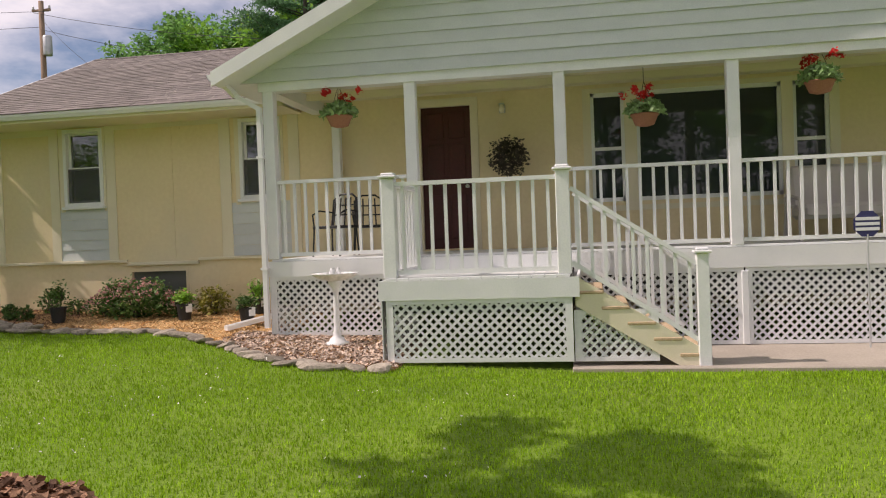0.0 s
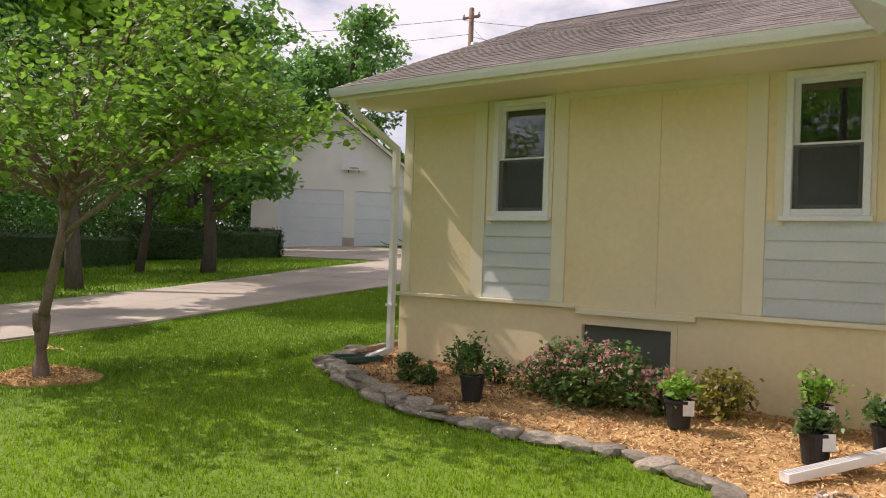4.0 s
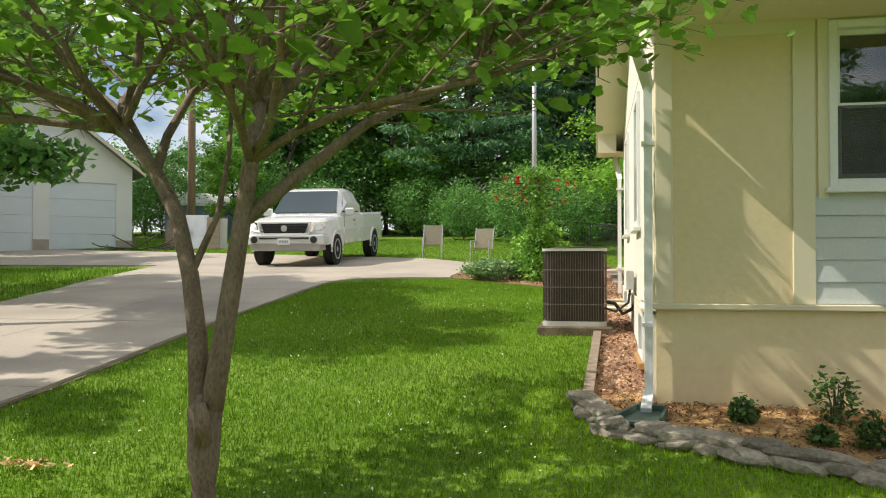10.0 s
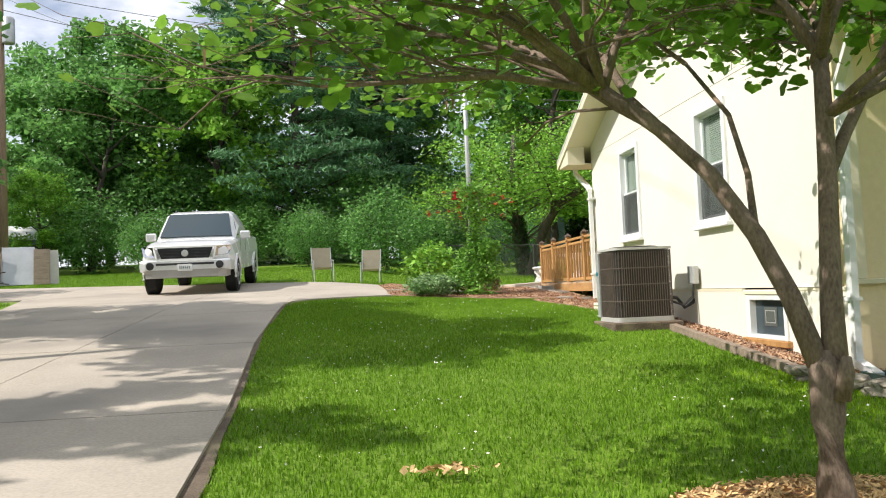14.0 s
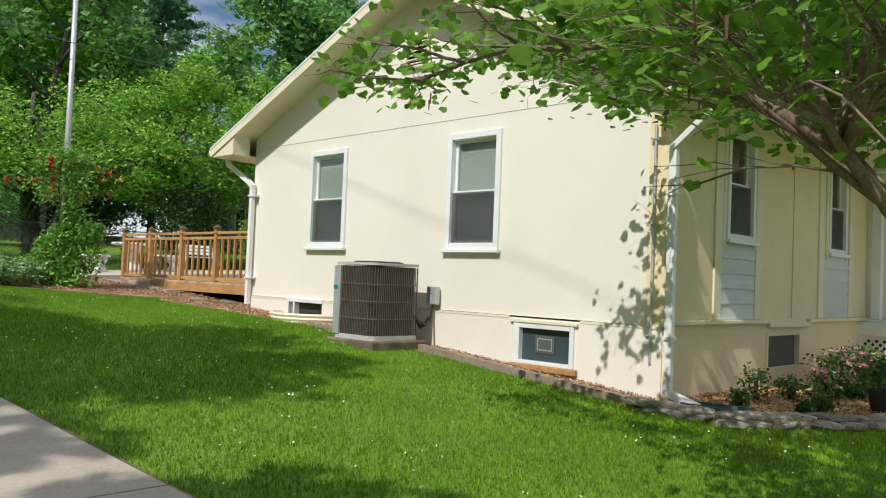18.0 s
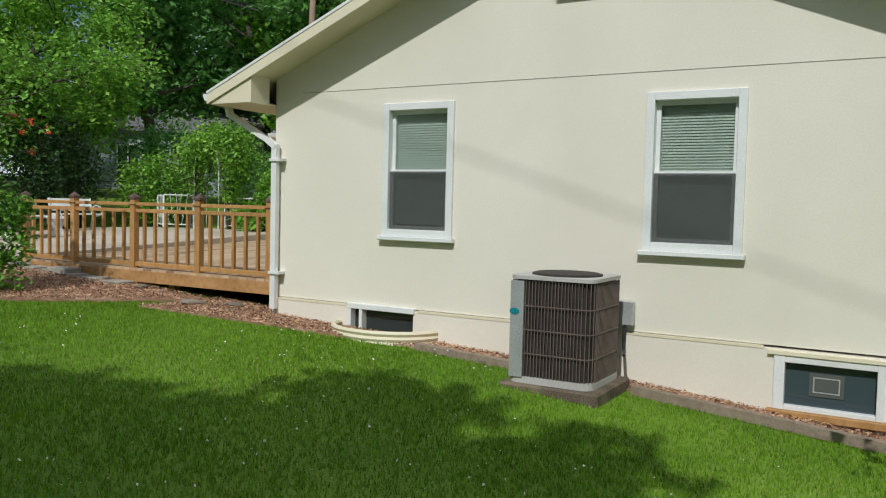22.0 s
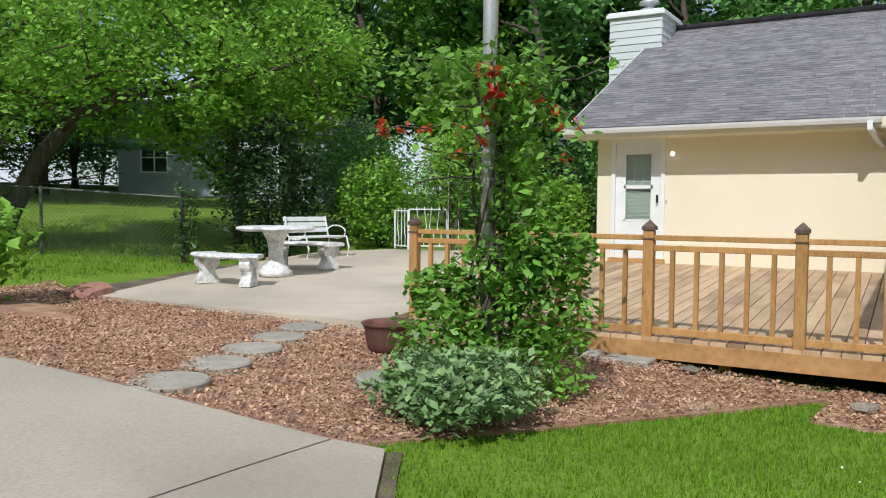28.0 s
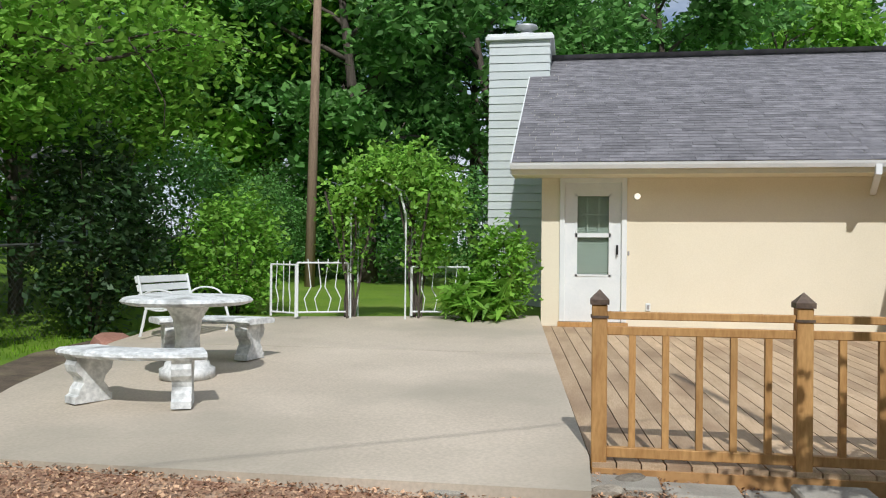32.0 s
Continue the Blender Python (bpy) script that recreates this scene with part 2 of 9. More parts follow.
M = dict(
    glass_clear=clear_pane("clear_glass", (0.90, 0.94, 0.92), 0.10),
    screen_mesh=mesh_screen("screen_mesh", (0.075, 0.082, 0.078), 0.52),
    # Near-black tone: the room's lack of light is put into the colour.
    room_dark=surf("unlit_room_tone", (0.022, 0.022, 0.020), (0.04, 0.04, 0.036), 1, 6, 0.9, 0, 0.001),
    stucco=surf("stucco", (0.735, 0.615, 0.37), (0.795, 0.675, 0.425), 1.2, 16, 0.9, 0.55, 0.012, stain=(0.66, 0.60, 0.43), stain_at=(0.5, 0.8)),
    gable=surf("gable_stucco", (0.745, 0.705, 0.60), (0.80, 0.76, 0.655), 1.0, 55, 0.9, 0.35, 0.006, stain=(0.71, 0.665, 0.565), stain_at=(0.5, 0.8)),
    backwall=surf("back_stucco", (0.76, 0.68, 0.515), (0.82, 0.74, 0.575), 1.0, 55, 0.9, 0.35, 0.006),
    trim_cream=surf("trim_cream", (0.70, 0.64, 0.46), (0.76, 0.70, 0.52), 2, 90, 0.6, 0.15, 0.003),
    white=surf("white_paint", (0.70, 0.72, 0.71), (0.80, 0.81, 0.79), 2.5, 70, 0.45, 0.12, 0.002, stain=(0.60, 0.62, 0.60), stain_at=(0.58, 0.85)),
    siding=surf("white_siding", (0.52, 0.56, 0.55), (0.60, 0.63, 0.61), 2, 60, 0.55, 0.1, 0.002, vary=0.04),
    shingle=surf("shingle", (0.115, 0.098, 0.085), (0.25, 0.22, 0.195), 5, 160, 0.92, 0.6, 0.006, vary=0.18),
    shingle_i=surf("shingle_far", (0.115, 0.098, 0.085), (0.25, 0.22, 0.195), 5, 160, 0.92, 0.6, 0.006, island=0.22),
    shingle_g=surf("shingle_grey", (0.12, 0.115, 0.125), (0.25, 0.24, 0.25), 5, 160, 0.92, 0.6, 0.006, vary=0.2),
    shingle_gi=surf("shingle_grey_far", (0.12, 0.115, 0.125), (0.25, 0.24, 0.25), 5, 160, 0.92, 0.6, 0.006, island=0.22),
    gutter=surf("gutter_white", (0.72, 0.73, 0.72), (0.80, 0.80, 0.79), 2, 60, 0.35, 0.05, 0.002, stain=(0.55, 0.54, 0.50), stain_at=(0.6, 0.8)),
    grey_metal=surf("grey_metal", (0.34, 0.33, 0.32), (0.44, 0.43, 0.42), 3, 80, 0.45, 0.1, 0.002, metal=0.3),
    glass=glass_pane("window_glass", (0.035, 0.045, 0.045)),
    glass_blue=glass_pane("window_glass_blue", (0.05, 0.07, 0.08)),
    blind=surf("blind", (0.60, 0.62, 0.56), (0.70, 0.72, 0.65), 2, 30, 0.6, 0.05, 0.002),
    screen=surf("insect_screen", (0.075, 0.085, 0.075), (0.11, 0.12, 0.105), 2, 200, 0.8, 0.1, 0.001),
    concrete=surf("concrete", (0.345, 0.30, 0.24), (0.46, 0.405, 0.33), 0.8, 45, 0.85, 0.3, 0.004, stain=(0.25, 0.225, 0.19), stain_at=(0.52, 0.72)),
    patio=surf("patio_concrete", (0.45, 0.385, 0.30), (0.60, 0.515, 0.41), 0.9, 40, 0.8, 0.25, 0.004, stain=(0.36, 0.32, 0.25), stain_at=(0.50, 0.72)),
    joint=surf("joint_dark", (0.22, 0.20, 0.16), (0.34, 0.31, 0.25), 6, 90, 0.95, 0.3, 0.003),
    lawn=surf("lawn", (0.094, 0.178, 0.009), (0.170, 0.275, 0.018), 1.1, 38, 0.9, 0.9, 0.03, stain=(0.20, 0.27, 0.04), stain_at=(0.56, 0.8)),
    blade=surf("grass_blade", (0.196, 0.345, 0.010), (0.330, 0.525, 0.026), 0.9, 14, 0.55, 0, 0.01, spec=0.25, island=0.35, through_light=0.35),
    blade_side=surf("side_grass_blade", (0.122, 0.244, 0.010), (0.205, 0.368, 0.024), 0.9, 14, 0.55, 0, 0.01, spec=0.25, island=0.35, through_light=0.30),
    clover=surf("clover_flower", (0.62, 0.62, 0.52), (0.75, 0.74, 0.66), 9, 60, 0.9, 0, 0.01),
    chips=surf("wood_chips", (0.24, 0.125, 0.075), (0.46, 0.28, 0.18), 9, 90, 0.95, 0.8, 0.02, stain=(0.48, 0.33, 0.22), stain_at=(0.52, 0.66)),
    pebble=surf("river_pebble", (0.36, 0.27, 0.20), (0.66, 0.53, 0.42), 4, 60, 0.8, 0.3, 0.003, island=0.6),
    chip=surf("wood_chip", (0.27, 0.155, 0.088), (0.54, 0.355, 0.220), 4, 60, 0.9, 0.3, 0.003, island=0.65),
    straw=surf("fresh_mulch", (0.42, 0.25, 0.10), (0.64, 0.41, 0.18), 5, 80, 0.95, 0.8, 0.02, stain=(0.24, 0.12, 0.05), stain_at=(0.5, 0.7)),
    straw_i=surf("fresh_mulch_chip", (0.50, 0.31, 0.13), (0.76, 0.53, 0.26), 4, 60, 0.9, 0.3, 0.003, island=0.45),
    soil=surf("dark_mulch", (0.10, 0.055, 0.03), (0.22, 0.125, 0.07), 5, 80, 0.98, 0.9, 0.02),
    soil_i=surf("dark_mulch_chip", (0.15, 0.075, 0.04), (0.33, 0.19, 0.11), 4, 60, 0.95, 0.3, 0.003, island=0.5),
    rock=surf("field_stone", (0.18, 0.155, 0.12), (0.40, 0.35, 0.275), 6, 40, 0.9, 0.8, 0.012, vary=0.35),
    redrock=surf("red_stone", (0.30, 0.14, 0.10), (0.42, 0.23, 0.17), 4, 40, 0.9, 0.6, 0.01),
    pave=surf("stepping_stone", (0.26, 0.24, 0.20), (0.42, 0.39, 0.33), 6, 130, 0.95, 0.7, 0.008, vary=0.12),
    deck=surf("deck_wood", (0.30, 0.155, 0.055), (0.46, 0.27, 0.11), 2.2, 14, 0.65, 0.3, 0.003, wave=(1, 1, 1), vary=0.16),
    deck_board=surf("deck_board", (0.42, 0.29, 0.17), (0.58, 0.43, 0.28), 1.3, 12, 0.7, 0.3, 0.003, wave=(1.2, 9, 9), vary=0.16, stain=(0.24, 0.15, 0.09), stain_at=(0.5, 0.75)),
    rail=surf("rail_wood", (0.36, 0.185, 0.06), (0.52, 0.30, 0.11), 2.2, 12, 0.6, 0.25, 0.003, wave=(5, 5, 1.2), vary=0.14),
    postcap=surf("post_cap", (0.075, 0.05, 0.035), (0.15, 0.105, 0.075), 6, 40, 0.6, 0.2, 0.003, vary=0.1),
    oldwood=surf("weathered_timber", (0.20, 0.15, 0.11), (0.34, 0.27, 0.20), 3, 25, 0.95, 0.6, 0.008, wave=(1, 6, 6), vary=0.15),
    polewood=surf("pole_wood", (0.20, 0.135, 0.09), (0.34, 0.24, 0.165), 3, 20, 0.95, 0.6, 0.008, wave=(6, 6, 0.7)),
    tread=surf("bare_tread", (0.40, 0.29, 0.17), (0.58, 0.44, 0.28), 3, 25, 0.9, 0.5, 0.005, wave=(6, 1, 6), vary=0.12),
    fence_metal=surf("old_fence_metal", (0.07, 0.075, 0.07), (0.14, 0.145, 0.135), 3, 60, 0.6, 0.1, 0.002, metal=0.3),
    galv=surf("galvanised", (0.45, 0.46, 0.46), (0.60, 0.61, 0.61), 3, 60, 0.45, 0.1, 0.002, metal=0.5),
    maroon=surf("maroon_door", (0.050, 0.010, 0.010), (0.075, 0.016, 0.014), 2, 40, 0.5, 0.1, 0.002),
    bark=surf("redbud_bark", (0.12, 0.085, 0.06), (0.27, 0.20, 0.15), 6, 45, 0.95, 0.8, 0.012, wave=(2, 2, 0.8), stain=(0.36, 0.24, 0.15), stain_at=(0.6, 0.75)),
    bark_dark=surf("dark_bark", (0.055, 0.045, 0.035), (0.13, 0.105, 0.085), 5, 30, 0.95, 0.8, 0.02, wave=(3, 3, 0.6)),
    leaf=surf("redbud_leaf", (0.120, 0.262, 0.026), (0.245, 0.440, 0.055), 1.2, 18, 0.45, 0, 0.01, spec=0.3, island=0.35, through_light=0.5),
    leaf_dark=surf("tree_leaf", (0.108, 0.258, 0.062), (0.212, 0.420, 0.104), 0.35, 3, 0.5, 0, 0.01, spec=0.3, island=0.45, through_light=0.42),
    leaf_light=surf("bright_leaf", (0.170, 0.355, 0.040), (0.305, 0.550, 0.075), 0.4, 3, 0.5, 0, 0.01, spec=0.3, island=0.4, through_light=0.4),
    leaf_pine=surf("pine_needle", (0.080, 0.190, 0.085), (0.170, 0.340, 0.155), 0.4, 4, 0.6, 0, 0.01, spec=0.25, island=0.4, through_light=0.2),
    vine_leaf=surf("vine_leaf", (0.12, 0.275, 0.034), (0.235, 0.46, 0.066), 1.2, 14, 0.45, 0, 0.01, spec=0.35, island=0.4, through_light=0.35),
    ivy_leaf=surf("ivy_leaf", (0.17, 0.30, 0.105), (0.31, 0.45, 0.20), 1.2, 14, 0.5, 0, 0.01, spec=0.35, island=0.4, through_light=0.3),
    leaf_bed=surf("bed_shrub_leaf", (0.055, 0.125, 0.032), (0.135, 0.245, 0.062), 1.5, 14, 0.45, 0, 0.01, spec=0.3, island=0.45, through_light=0.3),
    bare_soil=surf("bare_soil", (0.080, 0.060, 0.042), (0.180, 0.138, 0.098), 5, 70, 0.98, 0.9, 0.02, stain=(0.24, 0.20, 0.12), stain_at=(0.52, 0.7)),
    leaf_gold=surf("gold_leaf", (0.20, 0.20, 0.03), (0.30, 0.27, 0.05), 1.2, 14, 0.5, 0, 0.01, spec=0.3, island=0.3, through_light=0.3),
    badge_teal=surf("teal_badge", (0.01, 0.16, 0.20), (0.02, 0.22, 0.27), 5, 40, 0.4, 0, 0.001),
    hedge=surf("hedge_leaf", (0.030, 0.070, 0.022), (0.065, 0.120, 0.038), 0.8, 8, 0.5, 0, 0.01, spec=0.3, island=0.5, through_light=0.2),
    terracotta=surf("terracotta_pot", (0.30, 0.13, 0.08), (0.40, 0.19, 0.12), 5, 60, 0.8, 0.2, 0.003),
    # Plastic and iron; also stands for shade under the porch and in vent.
    black=surf("black_plastic_and_shade", (0.012, 0.012, 0.013), (0.03, 0.03, 0.03), 6, 60, 0.5, 0.1, 0.002),
    flower_red=surf("red_flower", (0.50, 0.012, 0.016), (0.70, 0.03, 0.03), 8, 60, 0.6, 0, 0.01, through_light=0.3),
    flower_pink=surf("pink_flower", (0.55, 0.22, 0.24), (0.72, 0.45, 0.42), 8, 60, 0.6, 0, 0.01, island=0.25, through_light=0.3),
    flower_orange=surf("orange_flower", (0.62, 0.07, 0.02), (0.78, 0.15, 0.04), 8, 60, 0.6, 0, 0.01, through_light=0.3),
    carpaint=surf("white_car_paint", (0.80, 0.80, 0.80), (0.84, 0.84, 0.84), 1, 20, 0.25, 0, 0.001, coat=0.6),
    bumper=surf("bright_bumper", (0.62, 0.63, 0.64), (0.72, 0.73, 0.74), 3, 40, 0.42, 0, 0.001, metal=0.35),
    chrome=surf("chrome", (0.65, 0.66, 0.67), (0.75, 0.76, 0.77), 3, 40, 0.15, 0, 0.001, metal=1.0),
    darkgrille=surf("dark_trim", (0.015, 0.016, 0.018), (0.035, 0.036, 0.04), 5, 60, 0.4, 0, 0.001),
    tyre=surf("tyre", (0.014, 0.014, 0.014), (0.03, 0.03, 0.03), 6, 60, 0.85, 0.2, 0.003),
    cast=surf("painted_cast_stone", (0.50, 0.51, 0.50), (0.86, 0.86, 0.84), 9, 26, 0.8, 0.7, 0.012, stain=(0.30, 0.30, 0.285), stain_at=(0.52, 0.70)),
    rust=surf("rusty_iron", (0.075, 0.035, 0.025), (0.17, 0.085, 0.06), 5, 60, 0.85, 0.5, 0.005, stain=(0.22, 0.11, 0.07), stain_at=(0.5, 0.7)),
    ac_metal=surf("ac_beige_metal", (0.42, 0.41, 0.38), (0.52, 0.51, 0.48), 3, 60, 0.5, 0.1, 0.002),
    ac_dark=surf("ac_coil", (0.020, 0.017, 0.015), (0.045, 0.037, 0.032), 10, 120, 0.7, 0.4, 0.004),
    ac_bar=surf("ac_grille", (0.10, 0.075, 0.06), (0.17, 0.135, 0.11), 6, 60, 0.5, 0.1, 0.002),
    green_plastic=surf("green_plastic", (0.035, 0.085, 0.07), (0.06, 0.12, 0.10), 5, 50, 0.5, 0.1, 0.002),
    chair_mesh=surf("chair_mesh", (0.40, 0.36, 0.27), (0.50, 0.45, 0.34), 5, 120, 0.85, 0.3, 0.002, through_light=0.5),
    fabric=surf("sling_fabric", (0.50, 0.46, 0.42), (0.60, 0.56, 0.52), 4, 80, 0.85, 0.2, 0.002),
    bluegrey=surf("blue_grey_paint", (0.14, 0.20, 0.24), (0.20, 0.27, 0.31), 3, 30, 0.7, 0.2, 0.004),
    greyhouse=surf("grey_siding", (0.36, 0.41, 0.46), (0.43, 0.48, 0.53), 1, 20, 0.7, 0.2, 0.004),
    garage_white=surf("garage_stucco", (0.74, 0.74, 0.69), (0.82, 0.82, 0.77), 1.0, 40, 0.85, 0.3, 0.005),
    garage_door=surf("garage_door_paint", (0.66, 0.71, 0.74), (0.73, 0.78, 0.81), 1.5, 40, 0.5, 0.1, 0.003),
    wire=surf("cable_black", (0.03, 0.03, 0.03), (0.06, 0.06, 0.06), 4, 40, 0.6, 0, 0.001),
    bulb=None,
    lamp_glow=surf("lamp_glass", (0.8, 0.75, 0.6), (0.85, 0.8, 0.65), 4, 40, 0.3, 0, 0.001),
    board=surf("basketball_board", (0.70, 0.71, 0.71), (0.78, 0.79, 0.79), 3, 40, 0.4, 0, 0.001),
    signblue=surf("sign_dark_blue", (0.03, 0.03, 0.10), (0.05, 0.05, 0.15), 4, 40, 0.4, 0, 0.001),
)
M["bulb"] = bpy.data.materials.new("lit_bulb")
M["bulb"].use_nodes = True
M["bulb"].node_tree.nodes["Principled BSDF"].inputs["Emission Color"].default_value = (1.0, 0.86, 0.6, 1)
M["bulb"].node_tree.nodes["Principled BSDF"].inputs["Emission Strength"].default_value = 1.6


# ---------------------------------------------------------------- builders
def gz(x, y):
    """Height of the ground: the yard climbs from the front lawn to the patio and on to the woods behind."""
    if y < -4:
        s = -0.24 + 0.035 * (y + 4)
    elif y < 0:
        f = max(0.0, min((x - 7.2) / 2.2, 1.0))
        s = 0.06 * y * (1 - f) - 0.285 * f
    elif y < 4:
        s = 0.085 * y
    else:
        west = 0.085 * y if y < 8 else (0.68 + 0.057 * (y - 8) if y < 14 else 1.022 + 0.07 * (y - 14))
        if y < 8:
            east = 0.34 + 0.05 * (y - 4)
        elif y < 12.5:
            east = 0.54 + 0.055 * (y - 8)
        elif y < 18:
            east = 0.7875 + 0.014 * (y - 12.5)
        else:
            east = 0.8645 + 0.075 * (y - 18)
        k = max(0.0, min((x + 5.5) / 4.5, 1.0))
        k = k * k * (3 - 2 * k)
        s = west * (1 - k) + east * k
    s = max(s, -0.95)
    e = max(0.0, min(x / 8.5, 1.0))
    s -= 0.15 * e * e * (3 - 2 * e) * max(0.0, min(1.0, 1 - y / 6.0))
    b = max(0.0, min((x - 5.4) / 1.4, 1.0)) * max(0.0, min((y - 12.4) / 0.8, 1.0)) * max(0.0, min((34.0 - y) / 10.0, 1.0))
    s += 0.27 * b
    return min(s, 3.2)


def box(bm, x0, y0, z0, x1, y1, z1, bevel=0.0):
    m = Matrix.Translation(((x0 + x1) / 2, (y0 + y1) / 2, (z0 + z1) / 2)) @ Matrix.Diagonal((abs(x1 - x0), abs(y1 - y0), abs(z1 - z0), 1))
    r = bmesh.ops.create_cube(bm, size=1, matrix=m)
    if bevel:
        es = list({e for v in r["verts"] for e in v.link_edges})
        bmesh.ops.bevel(bm, geom=es, offset=bevel, segments=1, affect="EDGES", profile=0.5)
    return bm


def obox(bm, m, sx, sy, sz, bevel=0.0):
    """A box of that size centred on the pose m."""
    r = bmesh.ops.create_cube(bm, size=1, matrix=m @ Matrix.Diagonal((sx, sy, sz, 1)))
    if bevel:
        es = list({e for v in r["verts"] for e in v.link_edges})
        bmesh.ops.bevel(bm, geom=es, offset=bevel, segments=1, affect="EDGES", profile=0.5)
    return bm


def bar(bm, a, b, w, h=None, up=(0, 0, 1)):
    """A square bar from a to b."""
    a, b = Vector(a), Vector(b)
    d = b - a
    q = d.to_track_quat("X", "Z").to_matrix().to_4x4()
    return obox(bm, Matrix.Translation((a + b) / 2) @ q, d.length, w, h or w)


def tube(bm, pts, radii, sides=8, caps=True):
    """A tapering tube along points."""
    pts = [Vector(p) for p in pts]
    rings = []
    for i, p in enumerate(pts):
        d = (pts[min(i + 1, len(pts) - 1)] - pts[max(i - 1, 0)]).normalized()
        q = d.to_track_quat("Z", "Y")
        r = radii[i] if hasattr(radii, "__len__") else radii
        rings.append([bm.verts.new(p + q @ Vector((r * math.cos(2 * math.pi * k / sides), r * math.sin(2 * math.pi * k / sides), 0))) for k in range(sides)])
    for a, b in zip(rings, rings[1:]):
        for k in range(sides):
            bm.faces.new((a[k], a[(k + 1) % sides], b[(k + 1) % sides], b[k]))
    if caps:
        bm.faces.new(list(reversed(rings[0])))
        bm.faces.new(rings[-1])
    return bm


def lathe(bm, profile, sides=24, m=None):
    """A turned body from (radius, height) pairs."""
    rings = []
    for r, z in profile:
        rings.append([bm.verts.new((r * math.cos(2 * math.pi * k / sides), r * math.sin(2 * math.pi * k / sides), z)) for k in range(sides)])
    for a, b in zip(rings, rings[1:]):
        for k in range(sides):
            bm.faces.new((a[k], a[(k + 1) % sides], b[(k + 1) % sides], b[k]))
    bm.faces.new(list(reversed(rings[0])))
    bm.faces.new(rings[-1])
    if m is not None:
        bmesh.ops.transform(bm, matrix=m, verts=[v for r in rings for v in r])
    return bm


def prism(bm, outline, depth_vec):
    """A flat outline pushed along a vector."""
    d = Vector(depth_vec)
    a = [bm.verts.new(p) for p in outline]
    b = [bm.verts.new(Vector(p) + d) for p in outline]
    n = len(a)
    bm.faces.new(a)
    bm.faces.new(list(reversed(b)))
    for k in range(n):
        bm.faces.new((a[k], b[k], b[(k + 1) % n], a[(k + 1) % n]))
    return bm


def part(name, bm, material, parent=None, label="", smooth=False):
    """Links a bmesh as one mesh object, under a thing or a part."""
    bmesh.ops.recalc_face_normals(bm, faces=bm.faces[:])
    me = bpy.data.meshes.new(name)
    bm.to_mesh(me)
    bm.free()
    return part_mesh(name, me, material, parent, label, smooth)


def part_mesh(name, me, material, parent=None, label="", smooth=False):
    if not me.materials:
        me.materials.append(material)
    if smooth:
        me.polygons.foreach_set("use_smooth", [True] * len(me.polygons))
    ob = new(name, me)
    if parent is not None:
        ob.parent = parent
    if label:
        ob["label"] = label
    return ob


def thing(name, label, category, group="", kind="", at=None):
    ob = new(name)
    ob.empty_display_size = 0.1
    if at is not None:
        ob.matrix_basis = at
    return tagged(ob, label, category, group, kind)


def B():
    return bmesh.new()


def polys_mesh(name, verts, k):
    """A mesh of separate k-gons from an array of corner places."""
    verts = np.asarray(verts, dtype=np.float32).reshape(-1, 3)
    n = len(verts) // k
    me = bpy.data.meshes.new(name)
    me.vertices.add(len(verts))
    me.vertices.foreach_set("co", verts.ravel())
    me.loops.add(len(verts))
    me.loops.foreach_set("vertex_index", np.arange(len(verts), dtype=np.int32))
    me.polygons.add(n)
    me.polygons.foreach_set("loop_start", np.arange(0, len(verts), k, dtype=np.int32))
    me.update(calc_edges=True)
    return me


def leaf_cloud(rng, centres, size, shape="oval", droop=0.5, jitter=0.25):
    """Leaves as flat outlines, turned at random, one at each centre."""
    c = np.asarray(centres, float)
    n = len(c)
    if shape == "heart":
        out = np.array([(0, -0.50), (0.46, -0.05), (0.42, 0.36), (0.16, 0.46), (0, 0.34), (-0.16, 0.46), (-0.42, 0.36), (-0.46, -0.05)])
    elif shape == "needle":
        out = np.array([(0, -1.0), (0.20, 0.1), (0, 1.0), (-0.20, -0.1)])
    else:
        out = np.array([(0, -0.62), (0.36, 0.0), (0, 0.62), (-0.36, 0.0)])
    k = len(out)
    a = rng.normal(size=(n, 3))
    a[:, 2] = np.abs(a[:, 2]) + droop
    a /= np.linalg.norm(a, axis=1)[:, None]
    r = rng.normal(size=(n, 3))
    u = np.cross(a, r)
    u /= np.linalg.norm(u, axis=1)[:, None]
    v = np.cross(a, u)
    s = size * (1 + jitter * rng.normal(size=n)).clip(0.5, 1.8)
    return c[:, None, :] + s[:, None, None] * (out[None, :, 0, None] * u[:, None, :] + out[None, :, 1, None] * v[:, None, :]), k


# ---------------------------------------------------------------- trees and plants
def limb_points(rng, a, d, length, bend, steps=5, lift=0.0):
    """A wandering limb from a along d."""
    pts, p, d = [Vector(a)], Vector(a), Vector(d).normalized()
    for _ in range(steps):
        d = (d + Vector(rng.normal(size=3)) * bend + Vector((0, 0, lift))).normalized()
        p = p + d * (length / steps)
        pts.append(p.copy())
    return pts


